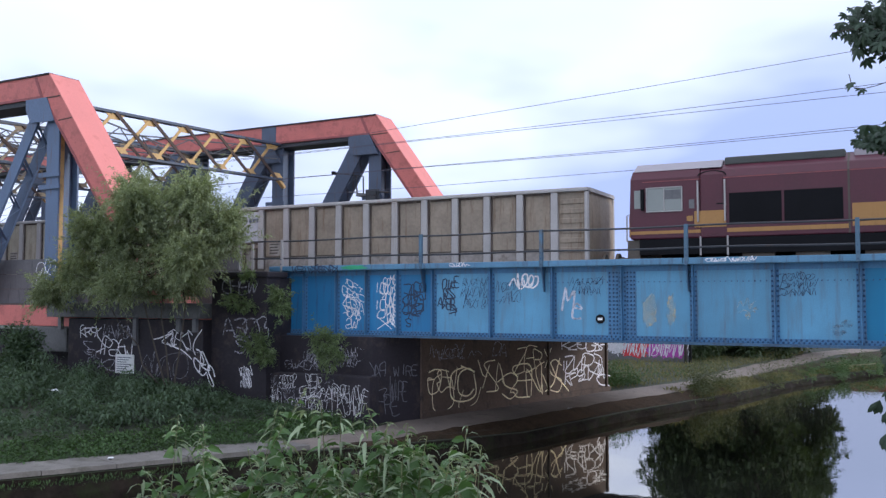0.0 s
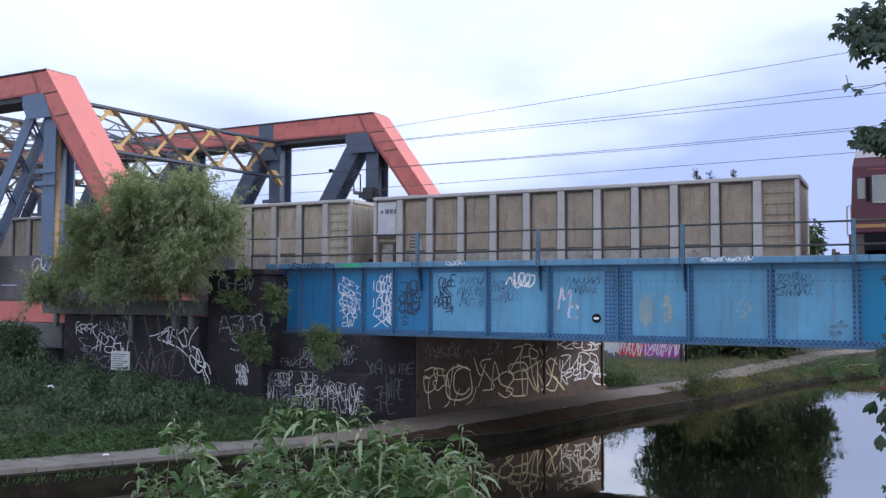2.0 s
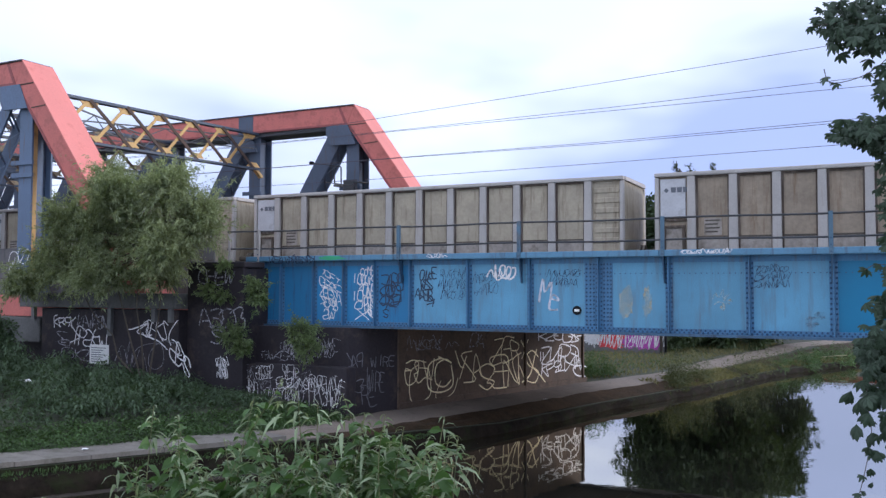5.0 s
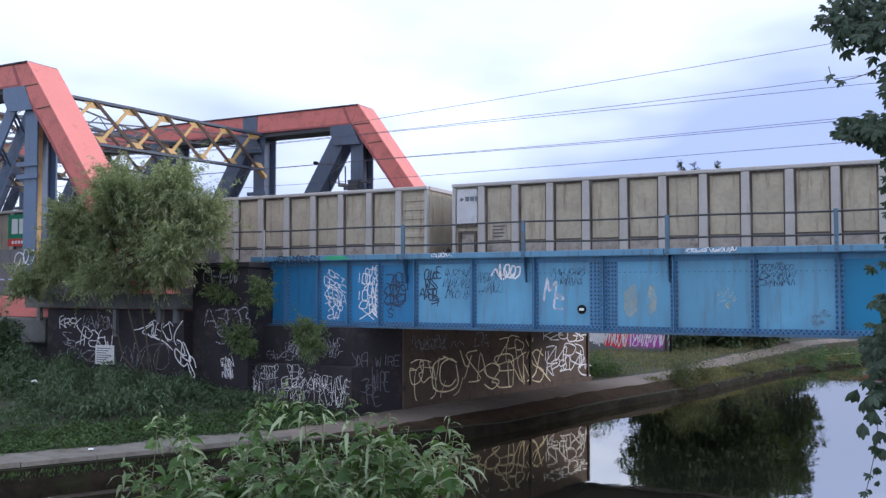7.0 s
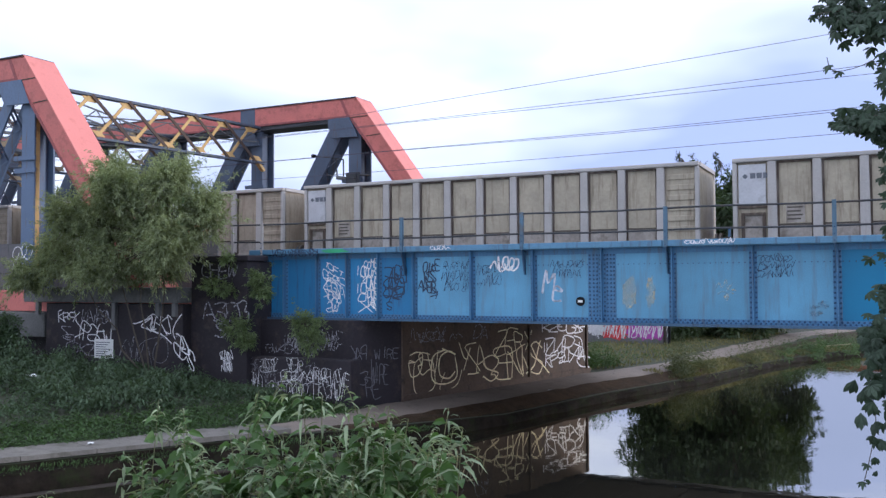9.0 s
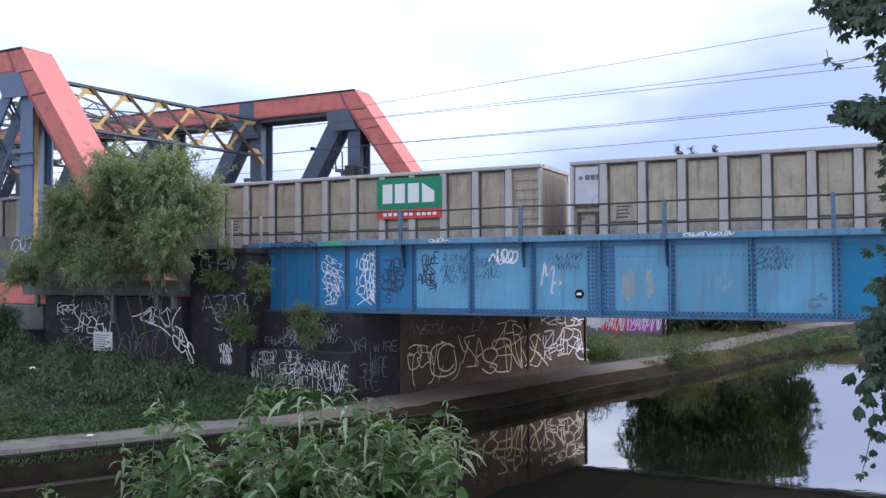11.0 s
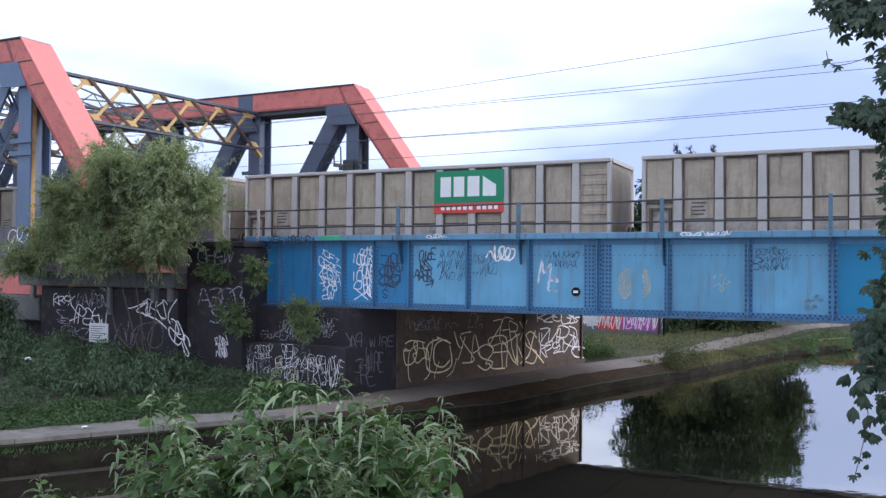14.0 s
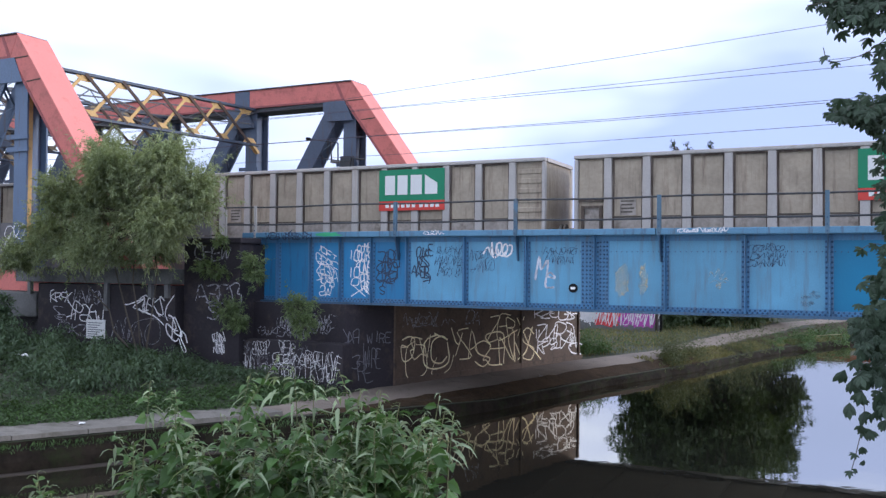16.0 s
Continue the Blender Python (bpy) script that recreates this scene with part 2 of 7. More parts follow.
M = {
    "blue": material("light_blue_paint", (0.108, 0.282, 0.445), 0.55, vary=0.22, grain=40, blotch=0.8, stain=(0.11, 0.20, 0.29), stain_amount=0.42, streak=True, bump=0.05, object_tone=0.12),
    "deep_blue": material("deep_blue_paint", (0.030, 0.20, 0.43), 0.55, vary=0.15, grain=40, blotch=0.8, stain=(0.04, 0.09, 0.2), stain_amount=0.3, streak=True, bump=0.05, object_tone=0.2),
    "teal_blue": material("dark_teal_paint", (0.01, 0.16, 0.32), 0.5, vary=0.15, grain=40, blotch=0.8, bump=0.05),
    "edge_blue": material("flange_blue_paint", (0.068, 0.175, 0.32), 0.6, vary=0.25, grain=25, blotch=1.0, stain=(0.09, 0.10, 0.12), stain_amount=0.32, streak=True, bump=0.08),
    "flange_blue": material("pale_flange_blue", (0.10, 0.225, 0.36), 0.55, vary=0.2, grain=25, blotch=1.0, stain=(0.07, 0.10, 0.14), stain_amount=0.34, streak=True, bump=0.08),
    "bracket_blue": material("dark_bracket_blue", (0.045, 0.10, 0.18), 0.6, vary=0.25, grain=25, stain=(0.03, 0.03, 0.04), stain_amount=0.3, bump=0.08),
    "post_blue": material("dull_blue_post_paint", (0.085, 0.155, 0.23), 0.6, vary=0.25, grain=25, stain=(0.12, 0.10, 0.09), stain_amount=0.3, bump=0.08),
    "rivet": material("rivet_paint", (0.025, 0.07, 0.16), 0.55, vary=0.15, bump=0),
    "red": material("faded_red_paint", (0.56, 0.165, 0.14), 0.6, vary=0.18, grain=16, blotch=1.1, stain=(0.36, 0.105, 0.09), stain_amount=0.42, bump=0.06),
    "red_pale": material("sunlit_red_paint", (0.68, 0.225, 0.195), 0.6, vary=0.10, grain=20, blotch=0.6, stain=(0.55, 0.17, 0.14), stain_amount=0.25, bump=0.06),
    "red_dark": material("weathered_shaded_red", (0.30, 0.085, 0.085), 0.65, vary=0.25, grain=14, blotch=1.2, stain=(0.12, 0.06, 0.07), stain_amount=0.35, bump=0.08),
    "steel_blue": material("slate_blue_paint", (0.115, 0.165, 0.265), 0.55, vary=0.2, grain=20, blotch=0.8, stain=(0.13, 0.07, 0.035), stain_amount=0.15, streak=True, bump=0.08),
    "slate_far": material("shaded_slate_paint", (0.080, 0.105, 0.160), 0.6, vary=0.25, grain=20, blotch=0.9, stain=(0.10, 0.065, 0.04), stain_amount=0.2, streak=True, bump=0.08),
    "slate_dark": material("dark_slate_paint", (0.065, 0.085, 0.125), 0.6, vary=0.25, grain=20, blotch=0.9, stain=(0.07, 0.05, 0.04), stain_amount=0.25, bump=0.08),
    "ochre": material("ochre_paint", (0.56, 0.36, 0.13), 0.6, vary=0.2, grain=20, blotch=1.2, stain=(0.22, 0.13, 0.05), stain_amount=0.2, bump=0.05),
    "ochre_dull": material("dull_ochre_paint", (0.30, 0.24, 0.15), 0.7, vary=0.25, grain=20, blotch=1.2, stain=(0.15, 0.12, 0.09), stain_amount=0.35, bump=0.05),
    "dark_steel": material("dark_steel", (0.035, 0.038, 0.045), 0.6, vary=0.3, grain=25, stain=(0.08, 0.05, 0.03), stain_amount=0.2, bump=0.08),
    "soot_brick": material("sooty_engineering_brick", (0.021, 0.017, 0.023), 0.8, vary=0.4, grain=14, blotch=0.7, stain=(0.065, 0.046, 0.042), stain_amount=0.3, bump=0.5),
    "brown_brick": material("stained_brown_brick", (0.094, 0.064, 0.047), 0.8, vary=0.4, grain=14, blotch=0.6, stain=(0.03, 0.024, 0.024), stain_amount=0.35, bump=0.5),
    "ledge": material("grey_concrete_ledge", (0.125, 0.125, 0.125), 0.85, vary=0.3, grain=18, stain=(0.04, 0.045, 0.04), stain_amount=0.3, bump=0.3),
    "board": material("weathered_grey_boards", (0.16, 0.16, 0.165), 0.8, vary=0.2, grain=10, stain=(0.07, 0.07, 0.07), stain_amount=0.25, streak=True, bump=0.2),
    "path": material("worn_path_gravel", (0.190, 0.155, 0.130), 0.9, vary=0.35, grain=45, blotch=0.6, stain=(0.10, 0.09, 0.07), stain_amount=0.25, bump=0.6),
    "coping": material("pale_paving_slab", (0.17, 0.155, 0.14), 0.9, vary=0.3, grain=30, stain=(0.09, 0.085, 0.065), stain_amount=0.45, bump=0.4),
    "bank_wall": material("wet_bank_wall", (0.017, 0.013, 0.010), 0.9, vary=0.7, grain=9, blotch=1.8, stain=(0.020, 0.026, 0.010), stain_amount=0.45, bump=0.9, spec=0.12),
    "timber": material("wet_brown_timber", (0.036, 0.027, 0.021), 0.7, vary=0.4, grain=8, blotch=1.5, bump=0.4),
    "soil": material("soil_and_turf", (0.030, 0.036, 0.019), 0.95, vary=0.5, grain=10, blotch=0.35, stain=(0.055, 0.05, 0.028), stain_amount=0.25, bump=0.8),
    "earth": material("trodden_brown_earth", (0.050, 0.033, 0.020), 0.95, vary=0.5, grain=14, blotch=0.9, stain=(0.022, 0.018, 0.011), stain_amount=0.45, bump=0.9, spec=0.15),
    "ballast": material("track_ballast", (0.16, 0.14, 0.12), 0.95, vary=0.5, grain=25, bump=1.0),
    "soffit": material("rusty_grey_soffit", (0.018, 0.015, 0.013), 0.8, vary=0.3, stain=(0.03, 0.02, 0.015), stain_amount=0.3, bump=0.2),
    "rail": material("running_rail", (0.22, 0.17, 0.14), 0.4, metal=0.8, vary=0.2),
    "rib": material("wagon_rib_grey", (0.43, 0.405, 0.39), 0.65, vary=0.18, grain=30, blotch=1.2, stain=(0.33, 0.28, 0.23), stain_amount=0.2, streak=True, bump=0.05),
    "plate": material("faded_white_plate", (0.52, 0.52, 0.55), 0.6, vary=0.14, grain=20, blotch=2.2, stain=(0.30, 0.29, 0.29), stain_amount=0.3, bump=0.05),
    "panel": material("wagon_panel_stained", (0.36, 0.305, 0.235), 0.65, vary=0.22, grain=11, blotch=1.5, stain=(0.21, 0.165, 0.125), stain_amount=0.35, streak=True, bump=0.4),
    "lip": material("rust_and_shade_edge", (0.075, 0.055, 0.042), 0.8, vary=0.4, grain=9, blotch=1.5, stain=(0.26, 0.22, 0.19), stain_amount=0.4, streak=True, bump=0.2),
    "brace_rust": material("rust_brown_brace", (0.085, 0.055, 0.042), 0.75, vary=0.3, grain=18, stain=(0.06, 0.045, 0.04), stain_amount=0.3, bump=0.1),
    "panel_pale": material("wagon_panel_dusty", (0.40, 0.35, 0.268), 0.7, vary=0.2, grain=11, blotch=1.5, stain=(0.21, 0.17, 0.12), stain_amount=0.33, streak=True, bump=0.4),
    "panel_brown": material("wagon_panel_rusty", (0.30, 0.245, 0.185), 0.7, vary=0.26, grain=11, blotch=1.5, stain=(0.20, 0.14, 0.09), stain_amount=0.35, streak=True, bump=0.4),
    "dust": material("pale_stone_dust", (0.33, 0.295, 0.265), 0.9, vary=0.35, grain=9, blotch=1.6, stain=(0.15, 0.125, 0.10), stain_amount=0.4, bump=0.2),
    "grime": material("wagon_underframe_grime", (0.10, 0.085, 0.07), 0.85, vary=0.3, bump=0.2),
    "green_board": material("green_board", (0.01, 0.21, 0.10), 0.5, vary=0.06, bump=0.02),
    "red_board": material("red_board", (0.58, 0.05, 0.035), 0.5, vary=0.06, bump=0.02),
    "white": material("white_paint", (0.74, 0.74, 0.74), 0.6, vary=0.1, bump=0.03),
    "grey_mark": material("faded_grey_lettering", (0.14, 0.15, 0.18), 0.6, vary=0.1, bump=0),
    "maroon": material("maroon_loco_paint", (0.085, 0.017, 0.030), 0.42, vary=0.15, grain=20, blotch=1.0, stain=(0.07, 0.02, 0.025), stain_amount=0.2, streak=True, bump=0.03),
    "gold": material("gold_band_paint", (0.40, 0.21, 0.06), 0.5, vary=0.12, stain=(0.3, 0.16, 0.04), stain_amount=0.2, streak=True, bump=0.03),
    "roof_grey": material("loco_roof_grey", (0.33, 0.30, 0.32), 0.6, vary=0.15, bump=0.05),
    "roof_dark": material("loco_roof_dark", (0.075, 0.08, 0.075), 0.75, vary=0.25, bump=0.1),
    "grille": material("loco_grille", (0.012, 0.012, 0.014), 0.8, vary=0.3, bump=0.1, spec=0.12),
    # opaque glass; its pale grey stands for daylight seen through the cab
    "glass": material("daylit_cab_glass", (0.27, 0.29, 0.27), 0.08, vary=0.05, bump=0),
    "spray_white": material("white_spray_paint", (0.74, 0.73, 0.76), 0.7, vary=0.25, grain=12, blotch=3.0, bump=0),
    "spray_cream": material("cream_spray_paint", (0.95, 0.74, 0.48), 0.7, vary=0.3, grain=12, blotch=3.0, bump=0),
    "spray_grey": material("faded_spray_paint", (0.34, 0.33, 0.37), 0.8, vary=0.4, grain=12, blotch=3.0, bump=0),
    "spray_ghost": material("rubbed_out_spray_paint", (0.15, 0.145, 0.17), 0.8, vary=0.5, grain=10, blotch=2.5, bump=0),
    "spray_black": material("black_spray_paint", (0.02, 0.04, 0.085), 0.6, vary=0.4, bump=0),
    "spray_yellow": material("faded_yellow_spray", (0.60, 0.55, 0.36), 0.7, vary=0.3, bump=0),
    "spray_faint": material("faint_white_spray", (0.60, 0.62, 0.70), 0.7, vary=0.2, bump=0),
    "rust": material("rust_patch", (0.16, 0.13, 0.09), 0.9, vary=0.5, grain=20, blotch=4, bump=0.3),
    "spray_red": material("red_spray_paint", (0.70, 0.06, 0.07), 0.6, vary=0.2, bump=0),
    "spray_pink": material("magenta_spray_paint", (0.45, 0.08, 0.42), 0.6, vary=0.2, bump=0),
    "spray_green": material("green_spray_paint", (0.05, 0.35, 0.16), 0.6, vary=0.2, bump=0),
    "dead_wood": material("bleached_dead_wood", (0.30, 0.28, 0.16), 0.8, vary=0.25, grain=20, bump=0.2),
    "bark": material("grey_brown_bark", (0.085, 0.07, 0.055), 0.9, vary=0.35, grain=25, bump=0.6),
    "leaf": foliage("bush_leaves", (0.225, 0.26, 0.155), 0.65, 0.36, vary=0.5),
    "leaf_dark": foliage("shaded_tree_leaves", (0.046, 0.070, 0.034)),
    "leaf_weed": foliage("nettle_leaves", (0.068, 0.104, 0.057), 0.45),
    "leaf_near": foliage("buddleia_leaves", (0.064, 0.120, 0.036), 0.8),
    "leaf_tip": foliage("young_buddleia_leaves", (0.21, 0.26, 0.16), 0.5),
    "leaf_shrub": foliage("wall_shrub_leaves", (0.14, 0.185, 0.085), 0.6, 0.32, vary=0.45),
    "edge_weed": foliage("dusty_weed_leaves", (0.085, 0.098, 0.050), 0.45),
    "leaf_creeper": foliage("creeper_leaves", (0.034, 0.056, 0.034), 0.35, 0.12),
    "grass": foliage("grass_blades", (0.060, 0.105, 0.036), 0.5, vary=0.5),
    "dry_grass": foliage("dry_grass_blades", (0.155, 0.148, 0.068), 0.35),
    "stem": material("green_brown_stems", (0.13, 0.14, 0.06), 0.8, vary=0.3, bump=0.1),
    "wire": material("overhead_wire", (0.07, 0.065, 0.09), 0.6, metal=0.0, vary=0.1, bump=0),
    "red_brick": material("distant_red_brick", (0.34, 0.13, 0.08), 0.85, vary=0.2, bump=0.1),
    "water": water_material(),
}


worn(M["spray_yellow"], 0.6, 4.0, 0.30, 0.75)
worn(M["spray_faint"], 0.95, 5.0, 0.22, 0.58)
worn(M["spray_grey"], 1.0)
worn(M["rust"], 0.6, 7.0, 0.38, 0.75)


# ---- mesh helpers ----
class Build:
    """Collects the vertices and faces of one mesh."""

    def __init__(self):
        self.v, self.f = [], []

    def add(self, verts, faces):
        k = len(self.v)
        self.v += [tuple(p) for p in verts]
        self.f += [tuple(i + k for i in face) for face in faces]
        return self

    def box(self, x0, x1, y0, y1, z0, z1):
        vs = [(x, y, z) for x in (x0, x1) for y in (y0, y1) for z in (z0, z1)]
        return self.add(vs, [(0, 1, 3, 2), (4, 6, 7, 5), (0, 4, 5, 1), (2, 3, 7, 6), (0, 2, 6, 4), (1, 5, 7, 3)])

    def beam(self, a, b, w, h, up=(0, 0, 1)):
        """A bar of width w and height h from a to b."""
        a, b = Vector(a), Vector(b)
        d = (b - a).normalized()
        side = d.cross(Vector(up))
        side = side.normalized() if side.length > 1e-4 else Vector((1, 0, 0))
        top = side.cross(d).normalized()
        vs = [p + side * (i * w / 2) + top * (j * h / 2) for p in (a, b) for i, j in ((-1, -1), (1, -1), (1, 1), (-1, 1))]
        return self.add(vs, [(3, 2, 1, 0), (4, 5, 6, 7), (0, 1, 5, 4), (1, 2, 6, 5), (2, 3, 7, 6), (3, 0, 4, 7)])

    def tube(self, points, radii, n=8):
        points = [Vector(p) for p in points]
        if isinstance(radii, (int, float)):
            radii = [radii] * len(points)
        vs, fs = [], []
        for i, p in enumerate(points):
            d = (points[min(i + 1, len(points) - 1)] - points[max(i - 1, 0)]).normalized()
            side = d.cross(Vector((0, 0, 1)) if abs(d.z) < 0.9 else Vector((1, 0, 0))).normalized()
            up = side.cross(d)
            vs += [p + (side * math.cos(a) + up * math.sin(a)) * radii[i] for a in (2 * math.pi * k / n for k in range(n))]
        for i in range(len(points) - 1):
            fs += [(i * n + k, i * n + (k + 1) % n, (i + 1) * n + (k + 1) % n, (i + 1) * n + k) for k in range(n)]
        fs += [tuple(range(n))[::-1], tuple((len(points) - 1) * n + k for k in range(n))]
        return self.add(vs, fs)

    def prism(self, outline, y0, y1):
        """An outline in x and z, drawn out along y."""
        n = len(outline)
        vs = [(x, y, z) for y in (y0, y1) for x, z in outline]
        fs = [tuple(range(n)), tuple(range(2 * n - 1, n - 1, -1))]
        fs += [(i, n + i, n + (i + 1) % n, (i + 1) % n) for i in range(n)]
        return self.add(vs, fs)

    def extrude_x(self, outline, x0, x1):
        """An outline in y and z, drawn out along x."""
        n = len(outline)
        vs = [(x, y, z) for x in (x0, x1) for y, z in outline]
        fs = [tuple(range(n - 1, -1, -1)), tuple(range(n, 2 * n))]
        fs += [(i, (i + 1) % n, n + (i + 1) % n, n + i) for i in range(n)]
        return self.add(vs, fs)


ORIGIN = {}


def mesh_of(name, build, at=(0, 0, 0)):
    me = bpy.data.meshes.new(name)
    me.from_pydata([(x - at[0], y - at[1], z - at[2]) for x, y, z in build.v], [], build.f)
    me.update()
    return me


def bevelled(ob, width):
    if width:
        mod = ob.modifiers.new("bevel", "BEVEL")
        mod.width, mod.segments, mod.limit_method = width, 2, "ANGLE"
    return ob


def thing(name, at=(0, 0, 0), label="", category="", group="", kind=""):
    """An empty at the thing's base, which carries its parts."""
    ob = new(name)
    ob.empty_display_size = 0.2
    ob.location = at
    ORIGIN[ob] = tuple(at)
    return tagged(ob, label, category, group, kind)


def part(name, build, mat, parent, label="", bevel=0.0, smooth=False, kind=""):
    at = ORIGIN[parent]
    ob = new(name, mesh_of(name, build, at))
    ob.data.materials.append(mat)
    ob.parent = parent
    ORIGIN[ob] = at
    if smooth:
        ob.data.polygons.foreach_set("use_smooth", [True] * len(ob.data.polygons))
    return tagged(bevelled(ob, bevel), label, kind=kind)


def solid(name, build, mat, label="", category="", group="", kind="", bevel=0.0, smooth=False, at=(0, 0, 0)):
    """A top-level thing of one mesh."""
    ob = new(name, mesh_of(name, build, at))
    ob.location = at
    ob.data.materials.append(mat)
    ORIGIN[ob] = tuple(at)
    if smooth:
        ob.data.polygons.foreach_set("use_smooth", [True] * len(ob.data.polygons))
    return tagged(bevelled(ob, bevel), label, category, group, kind)


def leaf_mesh(name, places, ways, lengths, widths, droop, seed, parent_at=(0, 0, 0), sections=2):
    """Many leaves in one mesh: each a bent, pointed blade from its place along its way."""
    rng = np.random.default_rng(seed)
    n = len(places)
    ways = ways / np.linalg.norm(ways, axis=1, keepdims=True)
    side = np.cross(ways, rng.normal(size=(n, 3)) * 0.5 + np.array((0, 0, 1.0)))
    side /= np.maximum(np.linalg.norm(side, axis=1, keepdims=True), 1e-6)
    L, W = lengths[:, None], widths[:, None]
    down = np.array((0, 0, -1.0))
    base = places - np.array(parent_at)
    if sections == 1:
        mid = base + ways * L * 0.45
        tip = base + ways * L + down * L * droop
        vs = np.stack([base, mid - side * W / 2, tip, mid + side * W / 2], 1).reshape(-1, 3)
        quads = np.arange(4 * n).reshape(n, 4)
        me = bpy.data.meshes.new(name)
        me.from_pydata(vs.tolist(), [], quads.tolist())
        return me
    mid1 = base + ways * L * 0.35 + down * L * droop * 0.1
    mid2 = base + ways * L * 0.7 + down * L * droop * 0.45
    tip = base + ways * L * 0.98 + down * L * droop
    fold = np.cross(side, ways) * W * 0.18
    vs = np.stack([base, mid1 - side * W / 2 + fold, mid1, mid1 + side * W / 2 + fold,
                   mid2 - side * W * 0.36 + fold, mid2, mid2 + side * W * 0.36 + fold, tip], 1).reshape(-1, 3)
    k = 8 * np.arange(n)[:, None]
    tris = np.concatenate([k + np.array(t) for t in ((0, 2, 1), (0, 3, 2), (4, 5, 7), (5, 6, 7))], 0)
    quads = np.concatenate([k + np.array(q) for q in ((1, 2, 5, 4), (2, 3, 6, 5))], 0)
    me = bpy.data.meshes.new(name)
    me.from_pydata(vs.tolist(), [], tris.tolist() + quads.tolist())
    return me


def leaves(name, parent, mat, label="", kind="", **given):
    ob = new(name, leaf_mesh(name, parent_at=ORIGIN[parent] if parent else (0, 0, 0), **given))
    ob.data.materials.append(mat)
    ob.parent = parent
    ORIGIN[ob] = ORIGIN[parent] if parent else (0, 0, 0)
    return tagged(ob, label, kind=kind)


# ---- the setting ----
WATER = 0.14
BANK_Y = [-600, -50, 0, 11.4, 15.9, 19.7, 24.2, 27.3, 29.5, 31, 33, 35.2, 37.3, 40.6, 44.4, 48.5, 53, 62, 80, 900]
BANK_X = [-410, -55, -23, -15.8, -13.1, -11.2, -9.85, -9.2, -8.75, -8.35, -7.7, -7.1, -6.4, -5.75, -4.95, -3.75, -1.85, 1.5, 13, 700]
NEAR_Y = [-600, -50, 0, 5, 11, 17, 24, 32, 45, 62, 80, 900]
NEAR_X = [-385, -36, -9, -5.5, -1, 3.5, 9, 12, 15, 20, 31, 730]


def bank_x(y):
    return float(np.interp(y, BANK_Y, BANK_X))


def near_x(y):
    return float(np.interp(y, NEAR_Y, NEAR_X))


FAR_D = [0.0, 1.0, 2.6, 6.6, 13.6, 28.0, 70.0, 250.0, 1600.0]
FAR_Z = [0.78, 0.95, 1.25, 1.6, 1.8, 1.9, 2.0, 2.0, 2.0]
NEAR_D = [0.0, 0.8, 3.0, 5.5, 8.0, 15.0, 40.0, 250.0, 1600.0]
NEAR_Z = [0.25, 0.7, 1.6, 2.3, 2.65, 2.7, 2.7, 2.7, 2.7]


def path_inset(y):
    return float(np.interp(y, [0, 18, 21, 33, 38, 46, 56, 69, 90], [0.05, 0.05, 0.75, 0.55, 0.6, 1.6, 3.9, 7.5, 12.0]))


def path_width(y):
    return float(np.interp(y, [0, 17, 20, 24, 31, 33, 36, 80], [1.15, 1.15, 1.3, 1.75, 1.75, 1.5, 1.4, 1.5]))


def edge_z(y):
    """The bank's edge: a slabbed wall before the bridge, a low worn lip beyond it."""
    return float(np.interp(y, [0, 16, 20, 24, 33, 38, 45], [0.74, 0.74, 0.62, 0.42, 0.42, 0.42, 0.40]))


def far_profile(y):
    """Distances from the water's edge and heights across the far bank."""
    a, e = path_inset(y), edge_z(y)
    low = float(np.interp(y, [31, 36], [1.0, 0.15]))
    return [0.0, 0.25, max(0.3, a)] + [a + path_width(y) + d for d in FAR_D], [e, e + 0.02, max(e + 0.03, 0.66)] + [0.78 + (z - 0.78) * low for z in FAR_Z]


def ground_z(x, y):
    if x < bank_x(y):
        return float(np.interp(bank_x(y) - x, *far_profile(y)))
    return float(np.interp(x - near_x(y), NEAR_D, NEAR_Z))


def make_ground():
    ys = sorted(set([-600, -300, -150, -80, -50] + [i * 2.0 for i in range(-20, 50)] + [110, 130, 170, 250, 400, 900]))
    rows = []
    for y in ys:
        kx, nx = bank_x(y), near_x(y)
        row = [(kx - d, y, z + (0.05 * noise.noise((d * 0.7, y * 0.7, 1)) if 3 < d < 60 else 0)) for d, z in list(zip(*far_profile(y)))[::-1]]
        row += [(kx, y, -1.0), (nx, y, -1.0)]
        row += [(nx + d, y, z + (0.06 * noise.noise((d * 0.8, y * 0.8, 5)) if 0.5 < d < 60 else 0)) for d, z in zip(NEAR_D, NEAR_Z)]
        rows.append(row)
    b, n = Build(), len(rows[0])
    b.v = [p for row in rows for p in row]
    b.f = [(i * n + k, i * n + k + 1, (i + 1) * n + k + 1, (i + 1) * n + k) for i in range(len(rows) - 1) for k in range(n - 1)]
    solid("ground", b, M["soil"], "rough turf and soil banks sloping to the canal", "ground", kind="structure")
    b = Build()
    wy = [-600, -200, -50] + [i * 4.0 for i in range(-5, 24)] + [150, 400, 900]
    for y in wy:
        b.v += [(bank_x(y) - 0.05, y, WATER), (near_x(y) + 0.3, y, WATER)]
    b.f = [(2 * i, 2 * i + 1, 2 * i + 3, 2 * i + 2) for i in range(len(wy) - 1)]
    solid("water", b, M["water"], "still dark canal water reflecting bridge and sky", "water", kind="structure")


